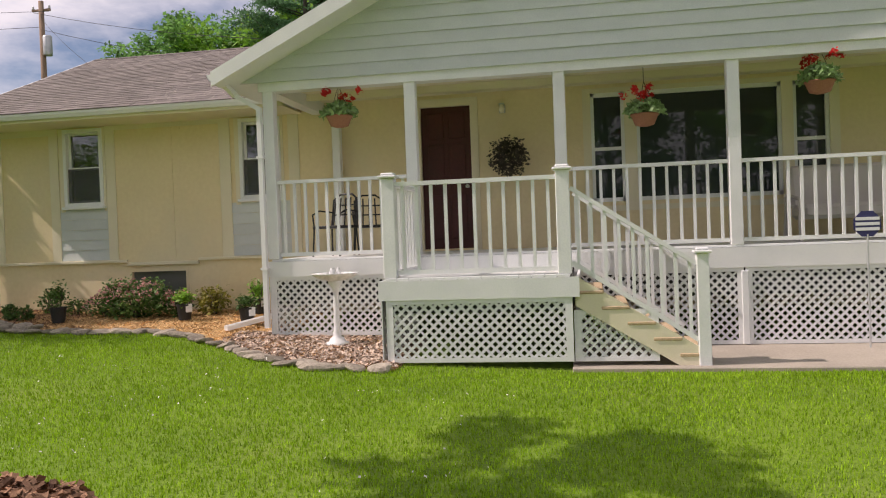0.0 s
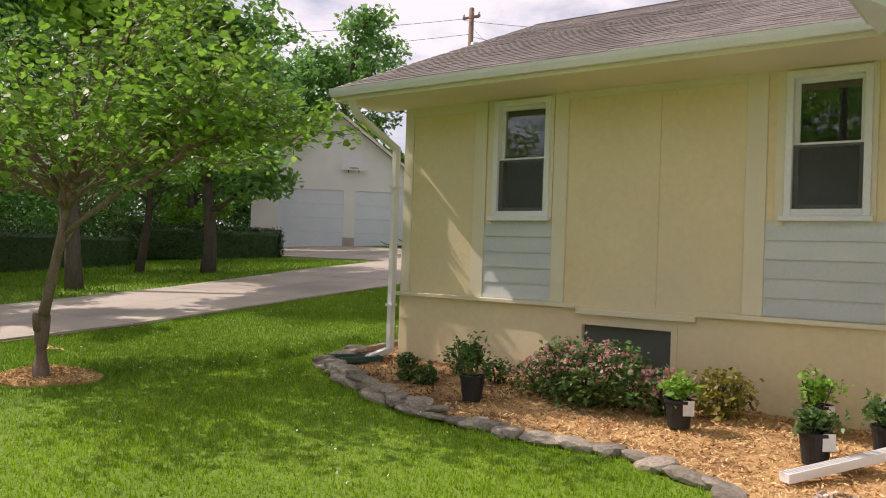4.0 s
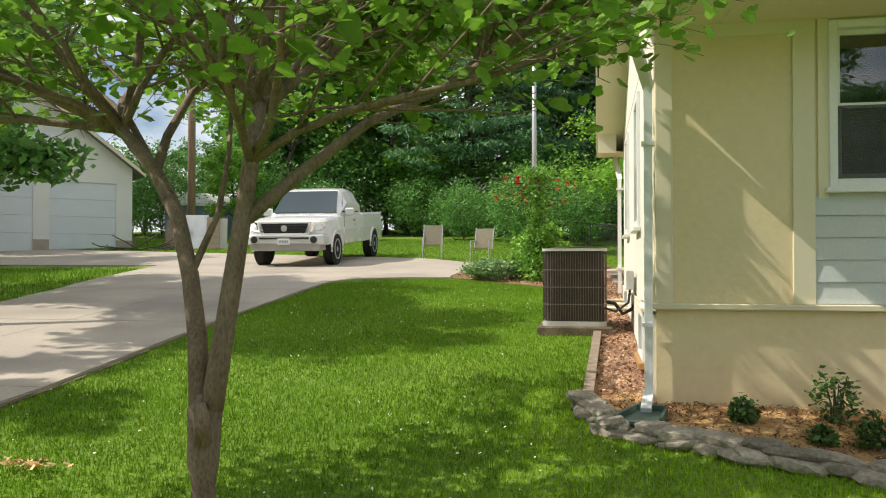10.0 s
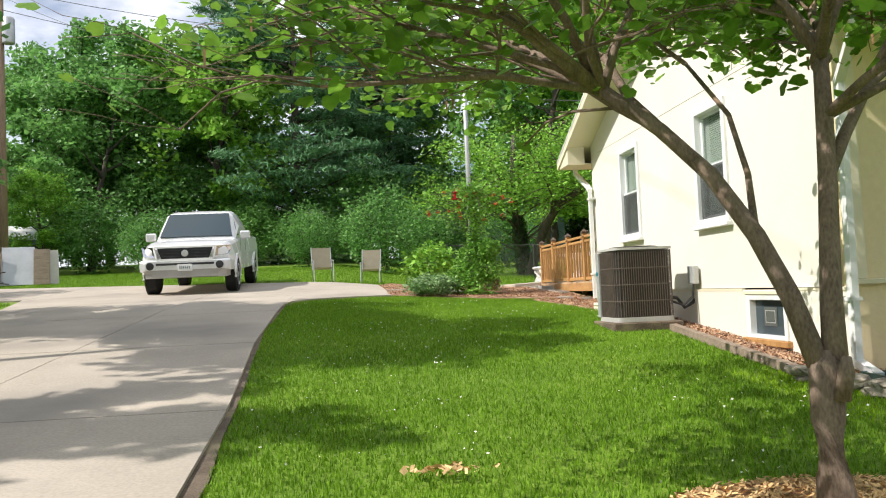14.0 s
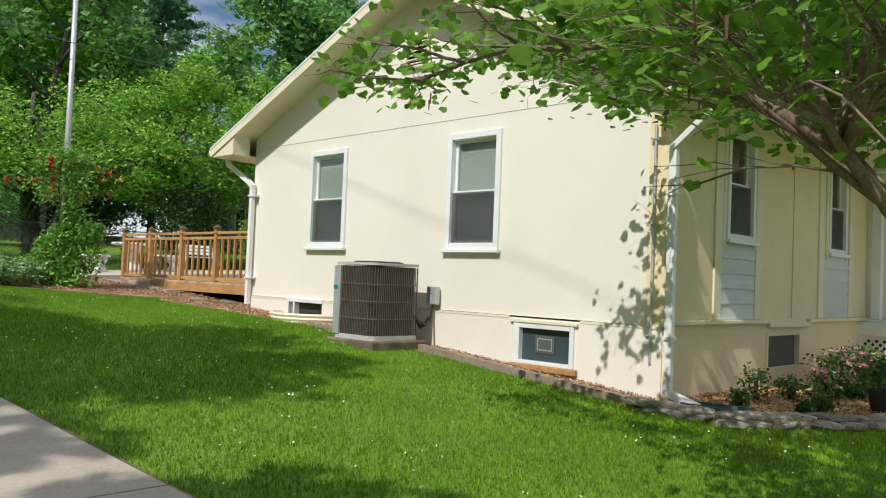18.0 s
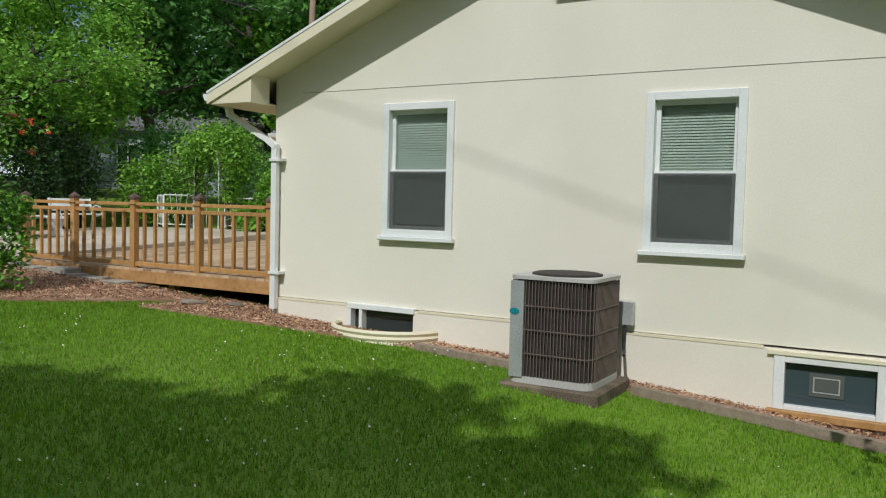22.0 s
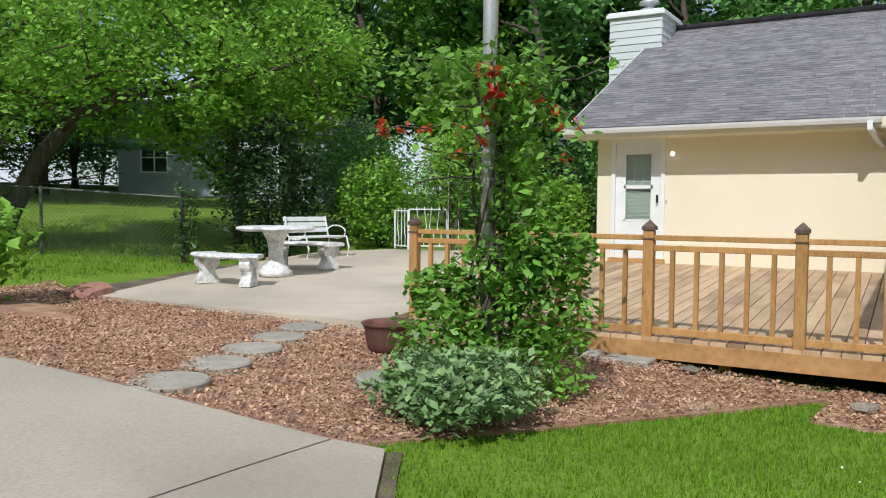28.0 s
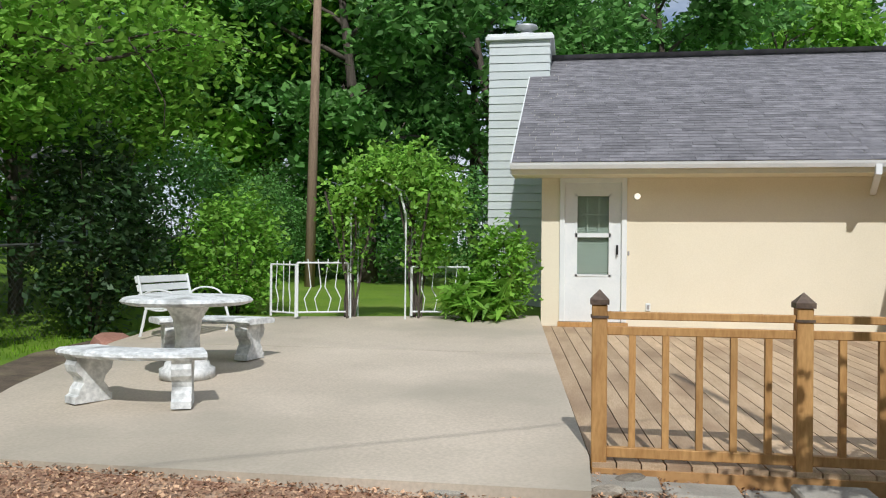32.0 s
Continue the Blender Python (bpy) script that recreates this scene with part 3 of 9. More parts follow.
def tree(name, label, at, height, trunk_r, crown, leaf_mat, leaf_size, leaves, seed, clear=0.3, shape="oval", bark="bark_dark",
         limbs=9, group="", spread=0.8, sides=8, lumps=16):
    """A tree: tapered trunk with limbs, and a crown of leaves gathered in uneven lumps along the limbs.
    crown: radius across and half height."""
    rng = np.random.default_rng(seed)
    t = thing(name, label, "tree", group, at=at)
    bm = B()
    cr, ch = crown
    top = limb_points(rng, (0, 0, -0.25), (0, 0, 1), height * 0.93, 0.05, 8)
    tube(bm, top, [trunk_r * (1.25 - 0.2 * min(i, 1)) * (1 - 0.105 * i) for i in range(9)], sides)
    tips = []
    for i in range(limbs):
        f = clear + (0.86 - clear) * (i + rng.random() * 0.6) / limbs
        k = f * 8
        j = int(k)
        base = top[j].lerp(top[min(j + 1, 8)], k - j)
        ang = i * 2.4 + rng.random()
        reach = cr * spread * math.sqrt(max(0.15, 1 - abs((f - 0.55) / 0.6) ** 2)) * (0.8 + 0.4 * rng.random())
        pts = limb_points(rng, base, (math.cos(ang), math.sin(ang), 0.35 + 0.5 * f), reach, 0.16, 5, 0.03)
        r0 = trunk_r * (0.55 - 0.35 * f)
        tube(bm, pts, [r0 * (1 - 0.17 * q) for q in range(6)], 6)
        tips += [pts[3], pts[4], pts[5]]
        for _ in range(3):
            q = int(rng.integers(2, 5))
            sub = limb_points(rng, pts[q], (pts[q] - pts[q - 1]) + Vector(rng.normal(size=3)) * 0.5 * (reach / 5), reach * 0.45, 0.2, 3)
            tube(bm, sub, [r0 * 0.4, r0 * 0.3, r0 * 0.2, r0 * 0.1], 5)
            tips += [sub[2], sub[3]]
    tips += [top[6], top[7], top[8]]
    part("trunk", bm, M[bark], t, smooth=True)
    tips = np.array([tuple(p) for p in tips])
    zc = height - ch
    extra = rng.normal(size=(lumps, 3))
    extra /= np.linalg.norm(extra, axis=1)[:, None]
    extra = extra * np.array([cr * 0.8, cr * 0.8, ch * 0.82]) + np.array([0, 0, zc])
    cores = np.concatenate([tips, extra])
    pick = rng.integers(0, len(cores), leaves)
    rad = cr * (0.16 + 0.16 * rng.random(len(cores)))
    off = rng.normal(size=(leaves, 3))
    off *= (rad[pick] * rng.random(leaves) ** 0.5 / np.linalg.norm(off, axis=1))[:, None]
    off[:, 2] *= 0.65
    quads, k = leaf_cloud(rng, cores[pick] + off, leaf_size, shape, 0.5)
    part_mesh("crown", polys_mesh("crown", quads, k), M[leaf_mat], t)
    return t


def bush(name, label, at, w, d, h, mat, leaf, leaves, seed, category="bush", stems=7, shape="oval", flowers=None, group="", boxy=0.0):
    """A bush: stems that fan out, leaves over them, and flowers if it bears any."""
    rng = np.random.default_rng(seed)
    t = thing(name, label, category, group, at=at)
    bm = B()
    for i in range(stems):
        a = i * 2.4 + rng.random()
        tip = (math.cos(a) * w * 0.36 * rng.random(), math.sin(a) * d * 0.36 * rng.random(), h * (0.7 + 0.25 * rng.random()))
        tube(bm, [(0.03 * math.cos(a), 0.03 * math.sin(a), -0.03), (tip[0] * 0.5, tip[1] * 0.5, tip[2] * 0.5), tip], [0.012, 0.009, 0.004], 5)
    tagged(part("stem", bm, M["bark_dark"], t), kind="stuff")
    c = rng.normal(size=(leaves, 3))
    c /= np.linalg.norm(c, axis=1)[:, None]
    if boxy:
        c = c * (1 - boxy) + boxy * np.clip(c * 1.7, -1, 1)
    lump = 1 + 0.22 * np.sin(c[:, 0] * 5 + seed) * np.cos(c[:, 1] * 4 + seed * 2) + 0.12 * rng.normal(size=leaves)
    r = (0.45 + 0.55 * rng.random(leaves) ** 0.5) * lump
    c = c * r[:, None] * np.array([w / 2, d / 2, h * 0.5]) + np.array([0, 0, h * 0.52])
    c[:, 2] = np.maximum(c[:, 2], 0.02)
    quads, k = leaf_cloud(rng, c, leaf, shape, 0.6)
    part_mesh("leaves", polys_mesh("leaves", quads, k), M[mat], t)
    if flowers:
        fm, n, fs = flowers
        c = rng.normal(size=(n, 3))
        c[:, 2] = np.abs(c[:, 2])
        c /= np.linalg.norm(c, axis=1)[:, None]
        c = c * np.array([w / 2, d / 2, h * 0.52]) * (0.8 + 0.25 * rng.random(n))[:, None] + np.array([0, 0, h * 0.5])
        c = np.repeat(c, 5, axis=0) + rng.normal(size=(n * 5, 3)) * fs * 0.4
        quads, k = leaf_cloud(rng, c, fs, "oval", 0.3)
        tagged(part_mesh("blossom", polys_mesh("blossom", quads, k), M[fm], t, "small blossoms in clusters"), kind="stuff")
    return t


def scatter(name, label, category, mat, places, size, flat, seed, shape="oval", aspect=1.0, lift=0.0):
    """Chips or petals lying loose on the ground, one mesh of kind stuff."""
    rng = np.random.default_rng(seed)
    n = len(places)
    c = np.array([(x, y, gz(x, y) + lift + 0.012 * rng.random()) for x, y in places])
    a = rng.normal(size=(n, 3)) * (1 - flat)
    a[:, 2] = 1
    a /= np.linalg.norm(a, axis=1)[:, None]
    u = np.cross(a, rng.normal(size=(n, 3)))
    u /= np.linalg.norm(u, axis=1)[:, None]
    v = np.cross(a, u)
    s = size * (0.5 + rng.random(n))[:, None]
    w = s * aspect * (0.7 + 0.6 * rng.random(n))[:, None]
    p = np.stack([c - u * s - v * w, c + u * s - v * w * 0.6, c + u * s * 0.8 + v * w, c - u * s * 0.9 + v * w * 0.8], 1)
    ob = part_mesh(name, polys_mesh(name, p, 4), mat)
    return tagged(ob, label, category, kind="stuff")


def in_poly(x, y, poly):
    inside, j = False, len(poly) - 1
    for i in range(len(poly)):
        (xi, yi), (xj, yj) = poly[i], poly[j]
        if (yi > y) != (yj > y) and x < (xj - xi) * (y - yi) / (yj - yi) + xi:
            inside = not inside
        j = i
    return inside


def scatter_in(poly, n, seed):
    rng = random.Random(seed)
    xs, ys = [p[0] for p in poly], [p[1] for p in poly]
    out = []
    while len(out) < n:
        x, y = rng.uniform(min(xs), max(xs)), rng.uniform(min(ys), max(ys))
        if in_poly(x, y, poly):
            out.append((x, y))
    return out


# ---------------------------------------------------------------- ground, drive, patio, beds
DRIVE_R, DRIVE_L = -5.45, -9.6


def drive_edge(y):
    """The driveway's lawn edge bends a little away from the house."""
    return -5.0 - 0.45 * max(0.0, min((y + 2.5) / 7.0, 1.0))


def near_ground():
    """One sheet that reaches the horizon: fine over the plot, wide beyond it."""
    xs = [-900, -300, -120, -70, -50] + list(np.arange(-40, 30.1, 0.5)) + [45, 70, 120, 300, 900]
    ys = [-900, -300, -120, -70, -40] + list(np.arange(-24, 46.1, 0.5)) + [55, 70, 120, 300, 900]
    verts = [(x, y, gz(x, y) - 0.01 + 0.012 * noise.noise((x * 0.5, y * 0.5, 0))) for y in ys for x in xs]
    w = len(xs)
    faces = [(j * w + i, j * w + i + 1, (j + 1) * w + i + 1, (j + 1) * w + i) for j in range(len(ys) - 1) for i in range(w - 1)]
    me = bpy.data.meshes.new("ground")
    me.from_pydata(verts, [], faces)
    ob = part_mesh("ground", me, M["lawn"], smooth=True)
    return tagged(ob, "mown green lawn climbing gently towards the back yard", "lawn", kind="structure")


near_ground()


def sheet(name, poly, mat, lift, edge_mat=None, depth=0.14, step=0.6):
    """A slab that follows the ground: outline cut into strips along y, with a rim."""
    bm = B()
    ring = []
    for (x0, y0), (x1, y1) in zip(poly, poly[1:] + poly[:1]):
        n = max(1, int(math.hypot(x1 - x0, y1 - y0) / step))
        ring += [(x0 + (x1 - x0) * k / n, y0 + (y1 - y0) * k / n) for k in range(n)]
    vs = [bm.verts.new((x, y, gz(x, y) + lift)) for x, y in ring]
    top = bm.faces.new(vs)
    low = [bm.verts.new((x, y, gz(x, y) + lift - depth)) for x, y in ring]
    for k in range(len(vs)):
        bm.faces.new((vs[k], low[k], low[(k + 1) % len(vs)], vs[(k + 1) % len(vs)]))
    bmesh.ops.triangulate(bm, faces=[top], quad_method="BEAUTY", ngon_method="BEAUTY")
    for _ in range(3):
        long = [e for e in bm.edges if e.calc_length() > step * 2.2]
        if long:
            bmesh.ops.subdivide_edges(bm, edges=long, cuts=2)
            bmesh.ops.triangulate(bm, faces=[f for f in bm.faces if len(f.verts) > 4])
    for v in bm.verts:
        if abs(v.co.z - gz(v.co.x, v.co.y) - lift) < depth * 0.5:
            v.co.z = gz(v.co.x, v.co.y) + lift
    return part(name, bm, mat)


def slab_row(name, quads, mat, label, category, lift=0.03, gap=0.012):
    """Concrete slabs side by side, each an object of its own with a joint between."""
    t = thing(name, label, category, kind="structure")
    for q in quads:
        cx, cy = sum(p[0] for p in q) / 4, sum(p[1] for p in q) / 4
        q2 = []
        for x, y in q:
            d = math.hypot(x - cx, y - cy)
            q2.append((x + (cx - x) / d * gap, y + (cy - y) / d * gap))
        s = sheet("slab", q2, mat, lift)
        s.parent = t
    return t


def drive_left(y):
    """The far edge of the drive flares out towards the yard before the garage."""
    return DRIVE_L - 2.3 * max(0.0, min((y - 4.9) / 8.5, 1.0))


def drive_end(x):
    """Where the paved yard ends against the back lawn."""
    return 15.6 + 0.35 * (-3.5 - x)


DRIVE_SLABS = []
for j in range(-7, 3):
    y0, y1 = j * 3.6 - 0.2, (j + 1) * 3.6 - 0.2
    DRIVE_SLABS.append([(drive_left(y0), y0), (-7.45, y0), (-7.45, y1), (drive_left(y1), y1)])
    DRIVE_SLABS.append([(-7.45, y0), (drive_edge(y0), y0), (drive_edge(y1), y1), (-7.45, y1)])
DRIVE_SLABS.append([(drive_left(10.6), 10.6), (-7.45, 10.6), (-7.45, 13.4), (-11.9, 13.4)])
DRIVE_SLABS.append([(-7.45, 10.6), (-3.5, 10.6), (-3.5, 13.4), (-7.45, 13.4)])
for xa, xb in ((-26.0, -18.0), (-18.0, -11.9), (-11.9, -7.45), (-7.45, -3.5)):
    DRIVE_SLABS.append([(xa, 13.4), (xb, 13.4), (xb, (13.4 + drive_end(xb)) / 2), (xa, (13.4 + drive_end(xa)) / 2)])
    DRIVE_SLABS.append([(xa, (13.4 + drive_end(xa)) / 2), (xb, (13.4 + drive_end(xb)) / 2), (xb, drive_end(xb)), (xa, drive_end(xa))])
slab_row("driveway", DRIVE_SLABS, M["concrete"], "long pale concrete driveway with joints and leaf shadows", "driveway")
curve = [(DRIVE_R, 8.2), (-5.36, 8.75), (-5.08, 9.15), (-4.7, 9.5), (-4.2, 9.85), (-3.75, 10.12), (-3.45, 10.3), (-3.5, 10.59), (DRIVE_R, 10.59)]
fl = sheet("slab", curve, M["concrete"], 0.03)
fl.parent = bpy.data.objects["driveway"]

EDGE_SOIL = [(drive_edge(y) + 0.05 + 0.015 * math.sin(y * 2.3), y) for y in range(-20, 9)] + [(drive_edge(y) - 0.06, y) for y in range(8, -21, -1)]
tagged(sheet("drive_edge", EDGE_SOIL, M["bare_soil"], 0.006, depth=0.05), "bare dark soil cut along the driveway edge", "soil", kind="structure")

RIM = [p for p in curve[:7]]
CURVE_SOIL = [(x - 0.02, y + 0.05) for x, y in RIM] + [(x + 0.075 + 0.02 * math.sin(9 * x), y - 0.055) for x, y in reversed(RIM)]
tagged(sheet("drive_edge", CURVE_SOIL, M["bare_soil"], 0.006, depth=0.05, step=0.3), "bare dark soil along the curved slab edge", "soil", kind="structure")

# patio and the chip bed before it
def patio_z(x):
    return 0.89 + 0.036 * (x + 0.42)


t = thing("patio", "weathered tan concrete patio with faint stains", "patio", kind="structure")
for q in ([(-0.45, 12.515), (0.17, 12.515), (3.9, 12.83), (3.9, 17.8), (1.5, 17.25), (-0.45, 16.6)], [(3.915, 12.83), (7.38, 13.115), (7.30, 13.9), (7.0, 14.8), (6.75, 16.0), (6.55, 17.0), (5.6, 17.95), (3.915, 17.8)]):
    bm = B()
    prism(bm, [(x, y, patio_z(x)) for x, y in q], (0, 0, -0.3))
    part("slab", bm, M["patio"], t)

PATIO_SOIL = [(-0.5, 16.7), (1.45, 17.28), (3.9, 17.85), (5.5, 18.0), (5.3, 18.7), (3.6, 18.6), (1.2, 17.9), (-0.6, 17.4)]
tagged(sheet("patio_soil", PATIO_SOIL, M["bare_soil"], 0.02, depth=0.06, step=0.4), "strip of bare brown soil along the patio", "soil", kind="structure")
CHIP_BED = [(-3.47, 10.5), (-1.8, 9.6), (0.1, 8.4), (0.3, 12.5), (-0.45, 12.5), (-0.45, 16.6), (0.2, 18.4), (-1.8, 18.0), (-3.2, 17.2), (-3.59, 15.0)]
tagged(sheet("chip_bed", CHIP_BED, M["chips"], 0.012, depth=0.1, step=0.3), "bed of reddish wood chips before the patio", "mulch bed", kind="structure")
CHIPS = scatter_in(CHIP_BED, 56000, 5)
scatter("wood_chips", "loose reddish brown wood chips covering the bed", "wood chips", M["chip"], CHIPS, 0.0105, 0.5, 6, aspect=0.55, lift=0.036)

FRONT_BED = [(-0.55, -0.2), (-0.35, -0.95), (0.5, -1.35), (1.3, -1.75), (1.85, -1.95), (2.4, -1.98), (3.08, -1.95), (3.86, -1.92), (4.48, -2.14), (5.17, -2.74), (5.94, -3.38), (6.72, -3.76), (7.55, -3.80), (7.60, -2.1), (5.70, -2.06), (5.65, -0.02), (0.02, -0.02), (-0.02, 0.3), (-0.5, 0.3)]
tagged(sheet("front_bed", FRONT_BED, M["straw"], 0.012, depth=0.1), "planting bed with fresh tan wood mulch along the front wall", "mulch bed", kind="structure")
scatter("front_mulch", "fresh tan shredded wood mulch", "wood mulch", M["straw_i"], [p for p in scatter_in(FRONT_BED, 20000, 7) if p[0] > 1.9 and not (p[0] > 5.1 and p[1] < -1.9)], 0.018, 0.5, 8, aspect=0.25, lift=0.02)
scatter("dark_mulch", "darker mulch near the house corner", "wood mulch", M["soil_i"], [p for p in scatter_in(FRONT_BED, 16000, 9) if p[0] < 2.1], 0.016, 0.5, 10, aspect=0.3, lift=0.022)
scatter("bed_pebbles", "pinkish brown river pebbles before the porch lattice", "pebbles", M["pebble"], [p for p in scatter_in(FRONT_BED, 26000, 13) if p[0] > 5.0 and p[1] < -1.8], 0.017, 0.35, 14, aspect=0.75, lift=0.02)
SIDE_BED = [(-0.48, 0.3), (-0.02, 0.3), (-0.02, 7.4), (0.3, 7.4), (0.3, 8.5), (-0.9, 8.6), (-0.62, 6.8), (-0.42, 5.2), (-0.38, 3.0)]
tagged(sheet("side_bed", SIDE_BED, M["chips"], 0.012, depth=0.1), "narrow strip of reddish wood chips along the side wall", "mulch bed", kind="structure")
scatter("side_chips", "reddish wood chips along the side wall", "wood chips", M["chip"], scatter_in(SIDE_BED, 9000, 11), 0.0125, 0.5, 12, aspect=0.5, lift=0.02)


# ---------------------------------------------------------------- the house
LEDGE, SOFFIT = 0.72, 2.98
EAVE_F, EAVE_B, RAKE = -0.80, 8.00, -0.42
RIDGE_Y, SLOPE = 3.60, 0.415
DEPTH = 7.34


def wall_plate(bm, axis, at, thick, u0, u1, z0, z1, holes=()):
    """A wall with rectangular holes (u0, u1, z0, z1) cut through: solid blocks around them."""
    us = sorted({u0, u1, *[h[0] for h in holes], *[h[1] for h in holes]})
    for a, b in zip(us, us[1:]):
        cuts = sorted([(h[2], h[3]) for h in holes if h[0] <= a and h[1] >= b])
        z = z0
        for c0, c1 in cuts + [(z1, z1)]:
            if c0 > z:
                if axis == "x":
                    box(bm, at, a, z, at + thick, b, c0)
                else:
                    box(bm, a, at, z, b, at + thick, c0)
            z = max(z, c1)
    bmesh.ops.remove_doubles(bm, verts=bm.verts[:], dist=0.0005)


def sash_window(parent_name, label, m, w, h, blind=None, screen=False, frame_w=0.06, sill=True, mullions=0, mat="white"):
    """A double-hung window in its own frame; origin at the middle of the lower edge, facing -y, 5 cm proud of the wall plane at y = 0."""
    t = thing(parent_name, label, "window", kind="structure", at=m)
    bm = B()
    f = frame_w
    box(bm, -w / 2, -0.035, 0, -w / 2 + f, 0.10, h, 0.004)
    box(bm, w / 2 - f, -0.035, 0, w / 2, 0.10, h, 0.004)
    box(bm, -w / 2 + f, -0.033, h - f, w / 2 - f, 0.10, h, 0.004)
    box(bm, -w / 2 + f, -0.033, 0, w / 2 - f, 0.10, f, 0.004)
    part("window_frame", bm, M[mat], t)
    if sill:
        bm = B()
        box(bm, -w / 2 - 0.03, -0.075, -0.045, w / 2 + 0.03, 0.0, 0.0, 0.006)
        part("window_sill", bm, M[mat], t)
    mid = h * 0.49
    for name, z0, z1, y in (("lower_sash", f, mid + 0.02, 0.03), ("upper_sash", mid - 0.02, h - f, 0.062)):
        bm = B()
        s = 0.038
        x0, x1 = -w / 2 + f, w / 2 - f
        box(bm, x0, y - 0.015, z0, x0 + s, y + 0.015, z1)
        box(bm, x1 - s, y - 0.015, z0, x1, y + 0.015, z1)
        box(bm, x0 + s, y - 0.014, z0, x1 - s, y + 0.014, z0 + s)
        box(bm, x0 + s, y - 0.014, z1 - s, x1 - s, y + 0.014, z1)
        sash = part(name, bm, M[mat], t)
        bm = B()
        box(bm, x0 + s - 0.004, y - 0.003, z0 + s - 0.004, x1 - s + 0.004, y + 0.003, z1 - s + 0.004)
        part("pane", bm, M["glass_clear"], sash)
    # Flat dark sheet stands in for the unlit room.
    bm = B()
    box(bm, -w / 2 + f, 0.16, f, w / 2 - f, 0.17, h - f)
    part("backing", bm, M["room_dark"], t, "dark sheet standing for the unlit room")
    if blind:
        z = h - f - 0.01
        bm = B()
        while z > h - f - (h - 2 * f) * blind:
            obox(bm, pose(0, 0.098, z, 62, 0, 0), w - 2 * f - 0.02, 0.030, 0.002)
            z -= 0.026
        part("blind", bm, M["blind"], t, "slatted blind drawn down")
    if screen:
        bm = B()
        box(bm, -w / 2 + f, 0.008, f, w / 2 - f, 0.011, mid)
        part("insect_screen", bm, M["screen_mesh"], t)
    return t


# front bedroom wall
A0, A1, B0, B1, WZ0, WZ1 = 1.255, 1.950, 4.270, 4.945, 1.655, 2.90
FLEDGE = 0.765
front = thing("wall_front", "pale yellow stucco front wall with pilaster strips", "wall", kind="structure")
bm = B()
wall_plate(bm, "y", 0.0, 0.2, 0.0, 5.885, FLEDGE, SOFFIT + 0.3, [(A0, A1, WZ0, WZ1), (B0, B1, WZ0, WZ1)])
part("stucco", bm, M["stucco"], front)
bm = B()
wall_plate(bm, "y", -0.02, 0.22, 0.0, 5.885, -0.75, FLEDGE, [(2.33, 3.37, 0.17, 0.63)])
part("foundation", bm, M["stucco"], front, "cream rendered foundation")
bm = B()
box(bm, -0.03, -0.075, FLEDGE - 0.03, 2.33, -0.02, FLEDGE + 0.015, 0.006)
box(bm, 3.55, -0.075, FLEDGE - 0.03, 5.7, -0.02, FLEDGE + 0.015, 0.006)
box(bm, 2.33, -0.075, FLEDGE - 0.085, 3.55, -0.02, FLEDGE - 0.03, 0.006)
part("ledge", bm, M["trim_cream"], front)
for x0, x1 in ((0.0, 0.13), (1.00, 1.16), (2.00, 2.16), (3.94, 4.12), (5.07, 5.24)):
    bm = B()
    box(bm, x0, -0.022, FLEDGE + 0.015, x1, 0.0, SOFFIT - 0.002, 0.004)
    part("pilaster", bm, M["trim_cream"], front)
bm = B()
box(bm, 0.13, -0.018, SOFFIT - 0.16, 1.00, -0.001, SOFFIT - 0.003)
box(bm, 2.16, -0.018, SOFFIT - 0.13, 3.94, -0.001, SOFFIT - 0.003)
part("frieze", bm, M["trim_cream"], front)
bm = B()
box(bm, 3.10, -0.012, FLEDGE + 0.02, 3.142, 0.0, SOFFIT - 0.14)
box(bm, 3.142, -0.010, SOFFIT - 0.18, 3.29, 0.0, SOFFIT - 0.15)
part("panel_seam", bm, M["stucco"], front)
for x0, x1 in ((1.162, 1.998), (4.122, 5.068)):
    for k in range(5):
        bm = B()
        z0 = FLEDGE + 0.02 + k * 0.165
        prism(bm, [(x0, -0.019, z0), (x0, 0.0, z0), (x0, 0.0, z0 + 0.163), (x0, -0.006, z0 + 0.163)], (x1 - x0, 0, 0))
        part("siding_board", bm, M["siding"], front)
for x0, x1 in ((A0, A1), (B0, B1)):
    bm = B()
    box(bm, x0 - 0.075, -0.017, WZ0 - 0.08, x0, -0.001, SOFFIT - 0.004)
    box(bm, x1, -0.017, WZ0 - 0.08, x1 + 0.04, -0.001, SOFFIT - 0.004)
    part("window_casing", bm, M["trim_cream"], front)
sash_window("window_1", "white double-hung front window with a dark screen", pose((A0 + A1) / 2, 0.0, WZ0), A1 - A0, WZ1 - WZ0, screen=True)
sash_window("window_2", "white double-hung front window with a dark screen", pose((B0 + B1) / 2, 0.0, WZ0), B1 - B0, WZ1 - WZ0, screen=True)
bw = thing("window_basement_front", "wide dark basement window set in the foundation", "window", kind="structure")
bm = B()
box(bm, 2.33, -0.03, 0.17, 2.39, 0.1, 0.63), box(bm, 3.31, -0.03, 0.17, 3.37, 0.1, 0.63), box(bm, 2.39, -0.028, 0.58, 3.31, 0.1, 0.63), box(bm, 2.39, -0.028, 0.17, 3.31, 0.1, 0.205)
part("window_frame", bm, M["stucco"], bw)
bm = B()
box(bm, 2.39, 0.03, 0.205, 3.31, 0.04, 0.58)
part("pane", bm, M["screen"], bw, "dull grey screen")

